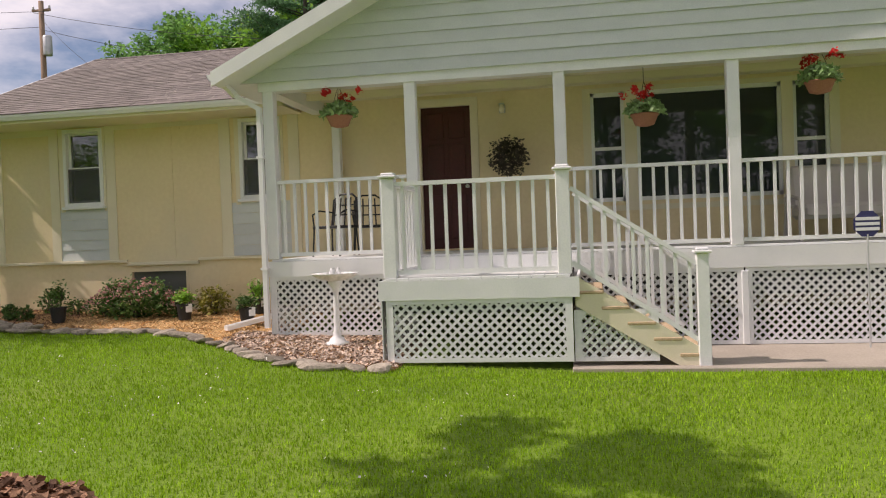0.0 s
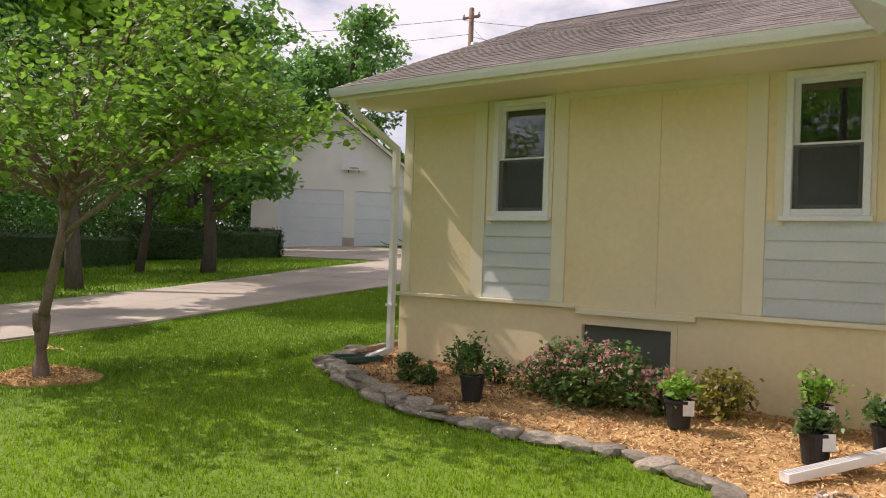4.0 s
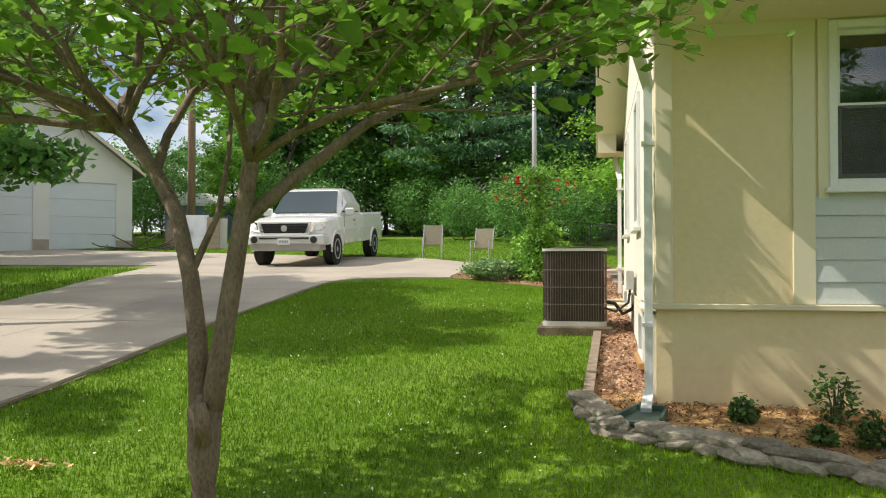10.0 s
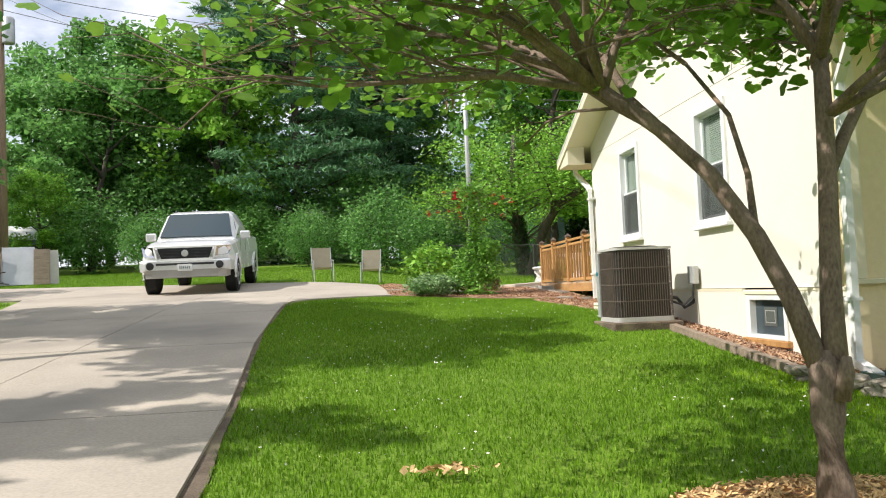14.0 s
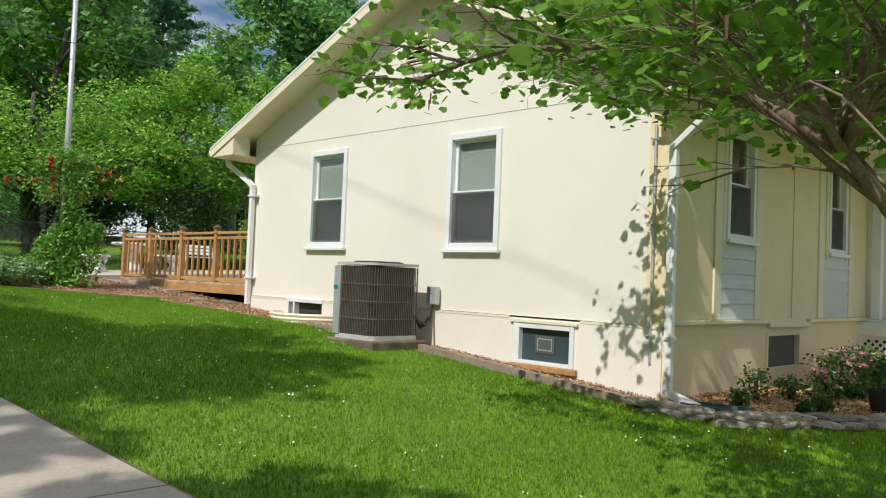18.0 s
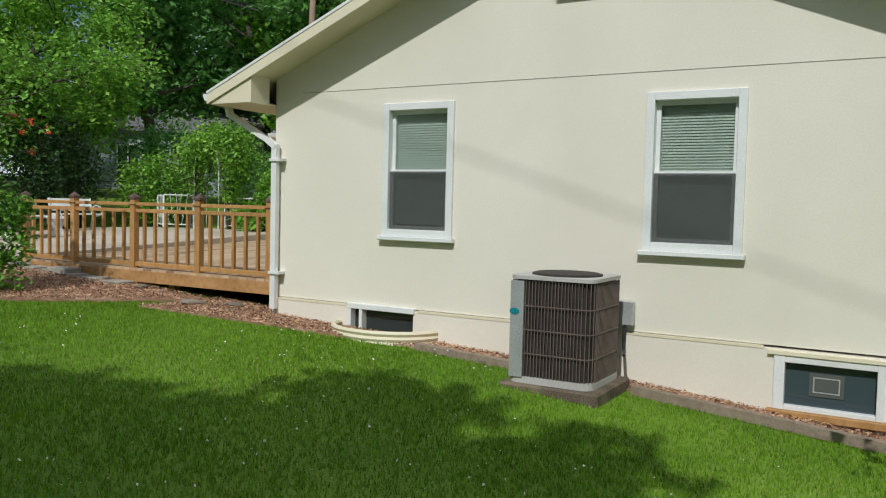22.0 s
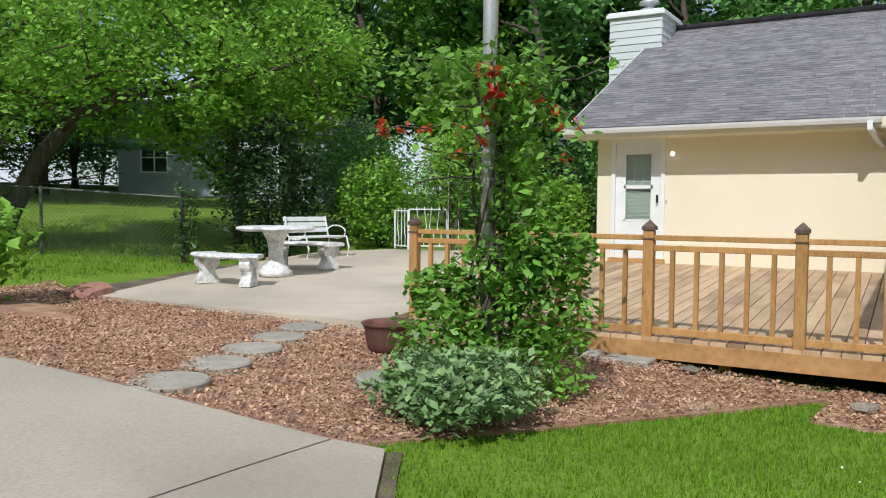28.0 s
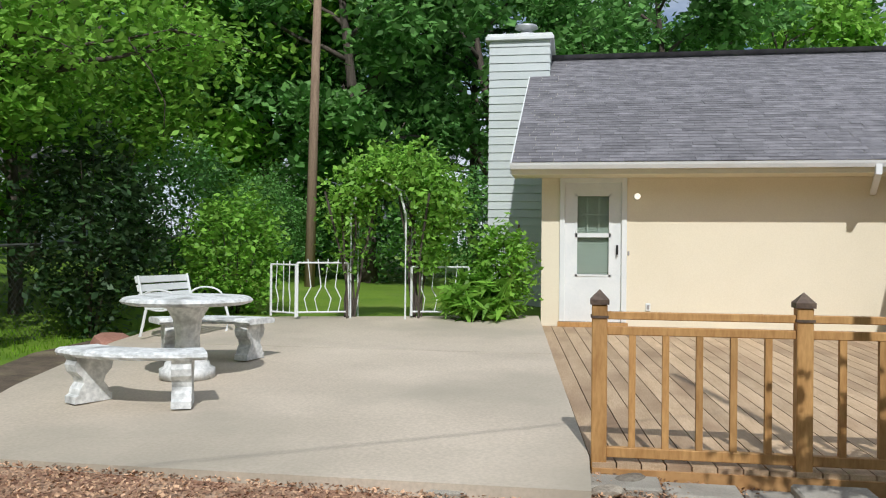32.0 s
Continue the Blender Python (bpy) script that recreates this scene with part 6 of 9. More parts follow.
def pickup(at):
    """A white extended-cab pickup, nose at y = 0 and tail at y = 5.8, wheels on z = 0."""
    t = thing("pickup_truck", "white extended-cab pickup truck with chrome bumper parked on the drive", "truck", at=at)
    bm = B()
    side_loft(bm, [(0.06, 0.80, 0.74, 0.62, 1.02, 0.05), (0.14, 0.92, 0.86, 0.55, 1.10, 0.06), (0.55, 0.99, 0.93, 0.52, 1.17, 0.07), (1.55, 1.00, 0.95, 0.52, 1.24, 0.06), (1.62, 1.0, 0.95, 0.5, 1.25, 0.05),
                   (3.55, 1.0, 0.96, 0.5, 1.28, 0.05), (3.60, 1.0, 0.97, 0.5, 1.30, 0.04), (5.72, 0.99, 0.96, 0.55, 1.32, 0.04), (5.78, 0.96, 0.93, 0.58, 1.30, 0.04)])
    body = part("body", bm, M["carpaint"], t, smooth=False)
    bv = body.modifiers.new("soft", "BEVEL")
    bv.width, bv.segments, bv.limit_method, bv.angle_limit = 0.05, 3, "ANGLE", radians(20)
    bm = B()
    side_loft(bm, [(1.52, 0.90, 0.88, 1.20, 1.26, 0.02), (1.90, 0.90, 0.80, 1.20, 1.60, 0.04), (2.20, 0.90, 0.77, 1.20, 1.89, 0.06), (2.7, 0.90, 0.77, 1.20, 1.95, 0.07),
                   (3.25, 0.90, 0.77, 1.20, 1.91, 0.07), (3.50, 0.90, 0.78, 1.20, 1.76, 0.06), (3.58, 0.90, 0.86, 1.20, 1.30, 0.03)])
    cab = part("cab", bm, M["carpaint"], t)
    bv = cab.modifiers.new("soft", "BEVEL")
    bv.width, bv.segments, bv.limit_method, bv.angle_limit = 0.04, 3, "ANGLE", radians(20)
    # glazing set 6 mm proud of the cab
    bm = B()
    prism(bm, [(-0.83, 1.555, 1.30), (0.83, 1.555, 1.30), (0.70, 2.14, 1.85), (-0.70, 2.14, 1.85)], (0, -0.035, 0.02))
    part("windscreen", bm, M["glass_blue"], t, "large raked windscreen")
    for s in (-1, 1):
        bm = B()
        prism(bm, [(s * 0.905, 1.78, 1.31), (s * 0.90, 2.62, 1.31), (s * 0.775, 2.62, 1.80), (s * 0.775, 2.22, 1.80)], (s * 0.012, 0, 0))
        part("side_window", bm, M["glass"], t)
        bm = B()
        prism(bm, [(s * 0.90, 2.70, 1.31), (s * 0.90, 3.36, 1.33), (s * 0.785, 3.28, 1.78), (s * 0.775, 2.70, 1.80)], (s * 0.012, 0, 0))
        part("side_window", bm, M["glass"], t)
        bm = B()
        box(bm, s * 0.98, 1.78, 1.22, s * 1.22, 1.88, 1.42, 0.03)
        m = part("mirror", bm, M["bumper"], t)
        bm = B()
        box(bm, s * 1.0, 1.876, 1.24, s * 1.20, 1.884, 1.40)
        part("mirror_glass", bm, M["chrome"], m)
        bm = B()
        box(bm, s * 0.985, 2.50, 1.08, s * 1.012, 2.68, 1.12, 0.008)
        part("door_handle", bm, M["chrome"], t)
        bm = B()
        box(bm, s * 1.0, 1.66, 0.52, s * 1.004, 1.672, 1.24)
        part("door_gap", bm, M["darkgrille"], t)
        bm = B()
        box(bm, s * 1.0, 2.68, 0.52, s * 1.004, 2.692, 1.24)
        part("door_gap", bm, M["darkgrille"], t)
        # headlamp
        bm = B()
        prism(bm, [(s * 0.62, 0.04, 0.84), (s * 0.90, 0.12, 0.87), (s * 0.965, 0.30, 0.98), (s * 0.95, 0.26, 1.08), (s * 0.64, 0.05, 1.07)], (0, -0.035, 0))
        part("headlight", bm, M["chrome"], t, "clear headlight")
        # fog lamp
        bm = B()
        lathe(bm, [(0.085, 0), (0.085, 0.02), (0.05, 0.03)], 14, Matrix.Translation((s * 0.74, -0.038, 0.655)) @ Matrix.Rotation(radians(90), 4, "X"))
        part("fog_lamp", bm, M["darkgrille"], t)
    bm = B()
    prism(bm, [(-0.50, 0.03, 0.80), (0.50, 0.03, 0.80), (0.60, 0.05, 1.06), (-0.60, 0.05, 1.06)], (0, -0.03, 0))
    g = part("grille", bm, M["darkgrille"], t, "dark grille with chrome bars")
    for z in (0.86, 0.925, 0.99):
        bm = B()
        box(bm, -0.57, -0.02, z - 0.006, 0.57, 0.005, z + 0.006, 0.004)
        part("bar", bm, M["darkgrille"], g)
    bm = B()
    for a, b in (((-0.60, 0.0, 0.79), (0.60, 0.0, 0.79)), ((-0.66, 0.02, 1.065), (0.66, 0.02, 1.065)), ((-0.60, 0.0, 0.79), (-0.66, 0.02, 1.065)), ((0.60, 0.0, 0.79), (0.66, 0.02, 1.065))):
        bar(bm, a, b, 0.04)
    part("grille_surround", bm, M["carpaint"], t)
    bm = B()
    lathe(bm, [(0.075, 0), (0.075, 0.015), (0.05, 0.022)], 18, Matrix.Translation((0, -0.005, 0.925)) @ Matrix.Rotation(radians(90), 4, "X"))
    part("badge", bm, M["galv"], g)
    bm = B()
    side_loft(bm, [(-0.04, 0.84, 0.84, 0.57, 0.75, 0.03), (0.03, 0.97, 0.97, 0.54, 0.78, 0.03), (0.30, 1.0, 1.0, 0.52, 0.76, 0.03)])
    bp = part("bumper", bm, M["bumper"], t, "bright metal front bumper")
    bm = B()
    box(bm, -0.62, -0.050, 0.665, 0.62, -0.02, 0.715, 0.01)
    part("air_intake", bm, M["darkgrille"], bp)
    bm = B()
    side_loft(bm, [(-0.025, 0.70, 0.80, 0.40, 0.575, 0.02), (0.05, 0.86, 0.93, 0.38, 0.575, 0.02), (0.30, 0.92, 0.94, 0.40, 0.575, 0.02)])
    part("valance", bm, M["grey_metal"], bp, "dark grey lower valance")
    bm = B()
    box(bm, -0.155, -0.066, 0.535, 0.155, -0.052, 0.685, 0.004)
    part("number_plate", bm, M["board"], bp, "white licence plate")
    bm = B()
    for k in range(6):
        box(bm, -0.115 + k * 0.04, -0.071, 0.585, -0.092 + k * 0.04, -0.067, 0.64)
    part("plate_marks", bm, M["bluegrey"], bp)
    # bed
    bm = B()
    box(bm, -0.86, 3.70, 1.285, 0.86, 5.66, 1.325)
    part("bed_well", bm, M["darkgrille"], t)
    for x in (-0.885, 0.885):
        for y in (0.98, 4.72):
            s = 1 if x > 0 else -1
            bm = B()
            lathe(bm, [(0.26, -0.13), (0.365, -0.135), (0.395, -0.10), (0.395, 0.10), (0.365, 0.135), (0.26, 0.13)], 28, Matrix.Translation((x, y, 0.395)) @ Matrix.Rotation(radians(90), 4, "Y"))
            w = part("wheel", bm, M["tyre"], t)
            bm = B()
            c = Matrix.Translation((x + s * 0.11, y, 0.395))
            lathe(bm, [(0.25, -0.02), (0.255, 0.03), (0.225, 0.035), (0.215, -0.01)], 28, c @ Matrix.Rotation(radians(90), 4, "Y"))
            lathe(bm, [(0.07, -0.02), (0.07, 0.02), (0.04, 0.03)], 14, c @ Matrix.Rotation(radians(90), 4, "Y"))
            for k in range(5):
                a = k * 2 * math.pi / 5
                bar(bm, c @ Vector((0, 0.05 * math.cos(a), 0.05 * math.sin(a))), c @ Vector((0, 0.225 * math.cos(a), 0.225 * math.sin(a))), 0.03, 0.07)
            part("rim", bm, M["galv"], w)
            bm = B()
            tube(bm, [(x + s * 0.125, y + 0.46 * math.cos(a), 0.41 + 0.46 * math.sin(a)) for a in np.linspace(-0.15, math.pi + 0.15, 13)], 0.03, 6)
            part("wheel_arch", bm, M["carpaint"], t)
            bm = B()
            lathe(bm, [(0.44, -0.012), (0.44, 0.012)], 28, Matrix.Translation((x + s * 0.105, y, 0.42)) @ Matrix.Rotation(radians(90), 4, "Y"))
            part("wheel_well", bm, M["black"], t)
    return t


# ---------------------------------------------------------------- the redbud by the drive
def redbud(at):
    rng = np.random.default_rng(42)
    t = thing("redbud_tree", "forked redbud tree with heart-shaped leaves in a mulch ring", "tree", at=at)
    bm = B()
    fork = Vector((0.0, 0.0, 0.64))
    tube(bm, [(0.02, 0.0, -0.2), (0.015, 0.0, 0.0), (0.0, 0.0, 0.15), (-0.01, 0.0, 0.40), fork, fork + Vector((0.0, 0.01, 0.06))], [0.12, 0.092, 0.074, 0.070, 0.078, 0.045], 14)
    tube(bm, [(0.02, -0.06, 0.5), (0.03, -0.09, 0.62), (0.03, -0.10, 0.68)], [0.04, 0.035, 0.02], 8)
    tips = []

    def limb(p, d, length, r, depth, steps=5, bend=0.13, lift=0.02):
        if p[0] > 1.2 and p[1] > 2.2:
            return
        pts = limb_points(rng, p, d, length, bend, steps, lift)
        tube(bm, pts, [r * (1 - 0.13 * q) for q in range(len(pts))], 8 if r > 0.02 else 5)
        if depth == 0:
            tips.extend(pts[1:])
            return
        for q in range(1, len(pts)):
            for _ in range(2 if q > 1 else 1):
                dd = (pts[q] - pts[q - 1]).normalized() + Vector(rng.normal(size=3)) * 0.55
                dd.z = abs(dd.z) * 0.5 + 0.05 - (0.16 if depth == 1 else 0.0)
                limb(pts[q], dd, length * (0.42 + 0.22 * rng.random()), r * 0.42 * (1 - 0.08 * q), depth - 1, 3, 0.16, -0.02 if depth == 1 else 0.02)
        tips.extend(pts[-2:])

    def bough(p, way, r):
        """A long bough through given places, with side limbs along its outer part."""
        pts = [Vector(p)] + [Vector(w) for w in way]
        fine = []
        for a, b in zip(pts, pts[1:]):
            fine += [a.lerp(b, f) + Vector(rng.normal(size=3)) * 0.02 for f in (0.0, 0.5)]
        fine.append(pts[-1])
        tube(bm, fine, [r * (1 - 0.85 * q / len(fine)) for q in range(len(fine))], 8)
        for q in range(2, len(fine)):
            for sgn in (-1, 1):
                d = (fine[q] - fine[q - 1]).normalized()
                side = Vector((-d.y, d.x, 0)) * sgn
                limb(fine[q], d * 0.7 + side * (0.5 + 0.4 * rng.random()) + Vector((0, 0, 0.24)), 0.5 + 0.3 * rng.random(), r * 0.4, 1, 4)
        tips.extend(fine[-3:])

    s1 = [fork + Vector(p) for p in ((-0.03, 0.01, 0.0), (-0.09, 0.10, 0.30), (-0.18, 0.20, 0.58), (-0.32, 0.33, 0.88), (-0.51, 0.44, 1.12), (-0.75, 0.54, 1.34))]
    tube(bm, s1, [0.050, 0.045, 0.042, 0.039, 0.036, 0.032], 10)
    s2 = limb_points(rng, fork + Vector((0.035, -0.01, 0)), (0.09, 0.19, 1.0), 1.40, 0.02, 5, 0.02)
    tube(bm, s2, [0.054, 0.047, 0.044, 0.041, 0.038, 0.034], 10)
    inner = [s1[2], s1[2] + Vector((0.06, 0.16, 0.30)), s1[2] + Vector((0.05, 0.30, 0.62)), s1[2] + Vector((-0.05, 0.55, 0.95))]
    tube(bm, inner, [0.020, 0.016, 0.013, 0.010], 7)
    limb(inner[3], (-0.2, 0.7, 0.8), 1.1, 0.014, 2, 4)
    side = [s2[3], s2[3] + Vector((0.20, 0.16, 0.22)), s2[3] + Vector((0.48, 0.38, 0.50)), s2[3] + Vector((0.85, 0.60, 0.72))]
    tube(bm, side, [0.034, 0.030, 0.026, 0.021], 8)
    for base, d, ln in ((s1[5], (-0.95, 0.15, 0.62), 1.35), (s1[5], (-0.55, -0.50, 0.85), 1.25), (s1[5], (0.05, 0.2, 1.0), 1.2), (s1[4], (-0.8, 0.75, 0.55), 1.3),
                        (s2[5], (0.12, 0.0, 1.0), 1.35), (s2[4], (0.75, -0.62, 0.62), 1.35), (s2[5], (-0.25, -0.85, 0.62), 1.3), (s2[5], (0.45, 0.75, 0.70), 1.2), (s2[5], (-0.45, 0.45, 0.9), 1.15),
                        (s1[5], (-1.0, -0.2, 0.30), 1.4), (s1[5], (-0.7, -0.65, 0.38), 1.3), (s2[4], (0.95, -0.2, 0.36), 1.4), (s2[4], (0.35, -0.9, 0.40), 1.3), (side[3], (0.9, 0.1, 0.5), 1.3), (side[3], (0.5, 0.7, 0.6), 1.1)):
        limb(base, d, ln, 0.024, 2)
    bough(s1[5], ((-1.0, 1.0, 2.35), (-1.10, 1.6, 2.62), (-1.2, 2.3, 2.72), (-1.3, 3.05, 2.60)), 0.034)
    bough(s2[5], ((0.30, 0.7, 2.45), (0.45, 1.5, 2.75), (0.55, 2.2, 2.85), (0.60, 2.75, 2.78)), 0.028)
    bough(s1[5], ((-0.75, 0.8, 2.75), (-0.4, 1.2, 3.4), (-0.1, 1.6, 3.9)), 0.028)
    bough(s2[5], ((0.30, 0.1, 2.7), (0.35, 0.5, 3.5), (0.3, 0.8, 4.2)), 0.030)
    bough(s1[5], ((-1.2, 0.3, 2.6), (-1.4, 0.0, 3.2), (-1.5, -0.2, 3.8)), 0.026)
    bough(s1[4], ((-0.62, 1.0, 2.25), (-0.50, 1.6, 2.55), (-0.42, 2.1, 2.70)), 0.028)
    bough(s2[5], ((0.45, 0.6, 2.40), (0.65, 1.0, 2.62), (0.8, 1.3, 2.75)), 0.028)
    bough(side[3], ((1.15, 0.75, 2.30), (1.40, 0.85, 2.50), (1.65, 0.95, 2.58)), 0.024)
    bough(s1[5], ((-1.35, 0.2, 2.30), (-1.75, 0.0, 2.52), (-2.1, -0.1, 2.55)), 0.028)
    part("trunk", bm, M["bark"], t, "grey brown bark, forked low", smooth=True)
    tips = np.array([tuple(p) for p in tips])
    tips = tips[(tips[:, 2] > 2.25) | ((tips[:, 2] > 1.98) & (rng.random(len(tips)) < 0.35))]
    n = 11400
    c = tips[rng.integers(0, len(tips), n)] + rng.normal(size=(n, 3)) * np.array([0.13, 0.13, 0.085])
    quads, k = leaf_cloud(rng, c, 0.076, "heart", 0.95, 0.25)
    part_mesh("leaves", polys_mesh("leaves", quads, k), M["leaf"], t)
    n = 320
    c = tips[rng.integers(0, len(tips), n)] + rng.normal(size=(n, 3)) * 0.05
    pods = []
    for p in c:
        a, w = rng.random() * 6.28, 0.008
        u = np.array([math.cos(a), math.sin(a), 0]) * w
        pods.append([p - u, p + u, p + u * 0.6 - np.array([0, 0, 0.075]), p - u * 0.6 - np.array([0, 0, 0.075])])
    tagged(part_mesh("seed_pod", polys_mesh("seed_pod", np.array(pods), 4), M["soil_i"], t, "brown hanging seed pods"), kind="stuff")
    return t


redbud(pose(-2.15, -3.15, -0.19))
RING = [(-2.15 + (0.62 + 0.10 * math.sin(3 * a)) * math.cos(a), -3.1 + (0.50 + 0.06 * math.cos(2 * a)) * math.sin(a)) for a in np.linspace(0, 2 * math.pi, 16, endpoint=False)]
tagged(sheet("tree_mulch", RING, M["straw"], 0.015, depth=0.06), "ring of fresh wood mulch round the redbud", "mulch", kind="structure")
scatter("tree_mulch_chips", "fresh wood mulch chips round the trunk", "wood mulch", M["straw_i"], scatter_in(RING, 2600, 21), 0.018, 0.45, 22, aspect=0.3, lift=0.02)
TWIGS = [(-3.72 + 0.30 * random.Random(k).gauss(0, 1) * 0.38, -2.25 + 0.05 * random.Random(k + 50).gauss(0, 1)) for k in range(60)]
scatter("fallen_leaves", "little heap of dry pale leaves on the lawn", "dry leaves", M["straw_i"], TWIGS, 0.020, 0.35, 23, aspect=0.6, lift=0.05)
LEAFY = [(5.9 + (0.75 + 0.12 * math.sin(2 * a)) * math.cos(a), -7.75 + 0.42 * math.sin(a)) for a in np.linspace(0, 2 * math.pi, 14, endpoint=False)]
tagged(sheet("leafy_soil", LEAFY, M["soil"], 0.012, depth=0.06), "bare patch of soil and dry leaves on the lawn", "soil", kind="structure")
scatter("dry_leaves", "dry brown leaves on the bare patch", "dry leaves", M["soil_i"], scatter_in(LEAFY, 900, 24), 0.03, 0.4, 25, aspect=0.6, lift=0.03)


# ---------------------------------------------------------------- woods and garden trees round the plot
def put(src, x, y, s=1.0, turn=0.0, sz=None, group=""):
    m = Matrix.Translation((x, y, gz(x, y))) @ Matrix.Rotation(turn, 4, "Z") @ Matrix.Diagonal((s, s, sz or s, 1))
    return copy_thing(src, m)


def at_ground(x, y):
    return pose(x, y, gz(x, y))


G_W = "background woods"
oak = tree("oak_tree", "tall dark green broadleaf tree of the woods", at_ground(14.8, 26.8), 14.0, 0.26, (4.6, 5.6), "leaf_dark", 0.27, 13000, 1, 0.22, limbs=13, group=G_W, lumps=26)
ash = tree("ash_tree", "tall broadleaf tree with bright green crown", at_ground(21.0, 22.5), 13.0, 0.22, (4.2, 5.4), "leaf_light", 0.25, 12000, 2, 0.2, limbs=13, group=G_W, lumps=26)
elm = tree("elm_tree", "tall broadleaf tree with a loose dark crown", at_ground(5.0, 33.0), 15.0, 0.24, (4.4, 6.2), "leaf_dark", 0.25, 11000, 3, 0.25, limbs=14, group=G_W, spread=0.9, lumps=20)


def pine_tree(at, height, reach, seed):
    """A white pine: straight trunk, whorls of long level boughs, each carrying flat tufted pads of needles with gaps between."""
    rng = np.random.default_rng(seed)
    t = thing("pine_tree", "large blue-green pine with level layered boughs", "tree", G_W, at=at)
    bm = B()
    top = limb_points(rng, (0, 0, -0.3), (0, 0, 1), height, 0.012, 8)
    tube(bm, top, [0.34 * (1 - 0.115 * i) for i in range(9)], 10)
    pads = []
    z = 2.6
    while z < height - 0.6:
        f = (z - 2.6) / (height - 2.6)
        for q in range(5 if f < 0.8 else 4):
            a = rng.random() * 6.28
            ln = reach * (1 - f) ** 0.7 * (0.65 + 0.5 * rng.random()) + 0.4
            pts = limb_points(rng, (0, 0, z + 0.3 * rng.normal()), (math.cos(a), math.sin(a), 0.10 + 0.25 * f), ln, 0.07, 5, 0.01)
            tube(bm, pts, [0.075 * (1 - 0.6 * f) * (1 - 0.17 * i) for i in range(6)], 5)
            for i in range(2, 6):
                for _ in range(2):
                    off = Vector((-math.sin(a), math.cos(a), 0)) * rng.normal() * ln * 0.16
                    pads.append((*(pts[i] + off + Vector((0, 0, 0.08))), 0.34 + 0.12 * ln * rng.random()))
        z += 0.62 + 0.35 * rng.random()
    part("trunk", bm, M["bark_dark"], t, smooth=True)
    pads = np.array(pads)
    n = 70000
    pick = rng.integers(0, len(pads), n)
    off = rng.normal(size=(n, 3)) * 0.5
    c = pads[pick, :3] + off * pads[pick, 3:] * np.array([1.0, 1.0, 0.26])
    quads, k = leaf_cloud(rng, c, 0.15, "needle", 0.15)
    part_mesh("crown", polys_mesh("crown", quads, k), M["leaf_pine"], t)
    return t


pine = pine_tree(at_ground(-7.0, 36.0), 18.5, 5.6, 4)
for k, (src, x, y, s) in enumerate((
        (oak, 18.5, 18.5, 0.95), (elm, 24.0, 15.0, 1.0), (oak, 28.0, 21.0, 1.1), (elm, 22.0, 22.0, 1.05), (ash, 6.5, 36.5, 0.95), (elm, 24.5, 29.0, 1.1), (oak, 32.0, 12.0, 1.1),
        (ash, 29.0, 5.0, 1.0), (elm, 34.0, 28.0, 1.2), (oak, 9.0, 42.0, 1.2), (ash, 0.0, 42.0, 1.1), (pine, -11.0, 44.0, 0.95), (oak, -4.0, 46.0, 1.2), (pine, -2.6, 39.0, 0.85),
        (elm, -13.0, 46.0, 1.1), (oak, -22.0, 48.0, 1.15), (oak, -19.5, 36.8, 0.86), (elm, -17.0, 34.6, 0.76), (oak, -14.6, 37.0, 0.9), (ash, -11.4, 35.5, 1.03), (ash, -17.6, 30.6, 0.38), (elm, -27.0, 38.0, 0.42), (oak, -30.0, 29.0, 1.05), (elm, -34.0, 20.0, 1.0), (oak, 27.0, 38.0, 1.2), (ash, 18.0, 43.0, 1.1),
        (pine, 31.0, 17.0, 0.8), (oak, -40.0, 33.0, 1.1), (elm, -43.0, 14.0, 1.1), (ash, -41.0, 4.0, 1.0), (oak, -44.0, -8.0, 1.1), (pine, 13.0, 38.0, 0.8), (elm, 36.0, 2.0, 1.1), (oak, 23.0, 9.0, 0.9), (ash, 26.0, 25.0, 1.0), (elm, -19.0, 45.0, 1.0), (oak, -26.0, 43.0, 0.45), (ash, -33.0, 40.0, 0.5), (oak, 12.0, 47.0, 1.2), (elm, 32.0, 40.0, 1.2), (oak, 30.0, 33.0, 1.0))):
    put(src, x, y, s, k * 1.9)
for k, (src, x, y, f) in enumerate(((oak, -12.0, -33.0, 0.9), (ash, -4.0, -36.0, 1.0), (elm, 3.5, -33.0, 0.9), (oak, 11.0, -37.0, 1.0), (ash, 18.5, -34.0, 0.9), (oak, 26.0, -36.0, 1.0))):
    put(src, x, y, f, 1.1 + k * 1.7)
# nearer garden trees
maple = tree("maple_tree", "bushy bright green maple beside the patio", at_ground(6.0, 20.6), 7.2, 0.12, (2.7, 3.1), "leaf_light", 0.105, 24000, 7, 0.16, limbs=14, spread=0.95, lumps=26)


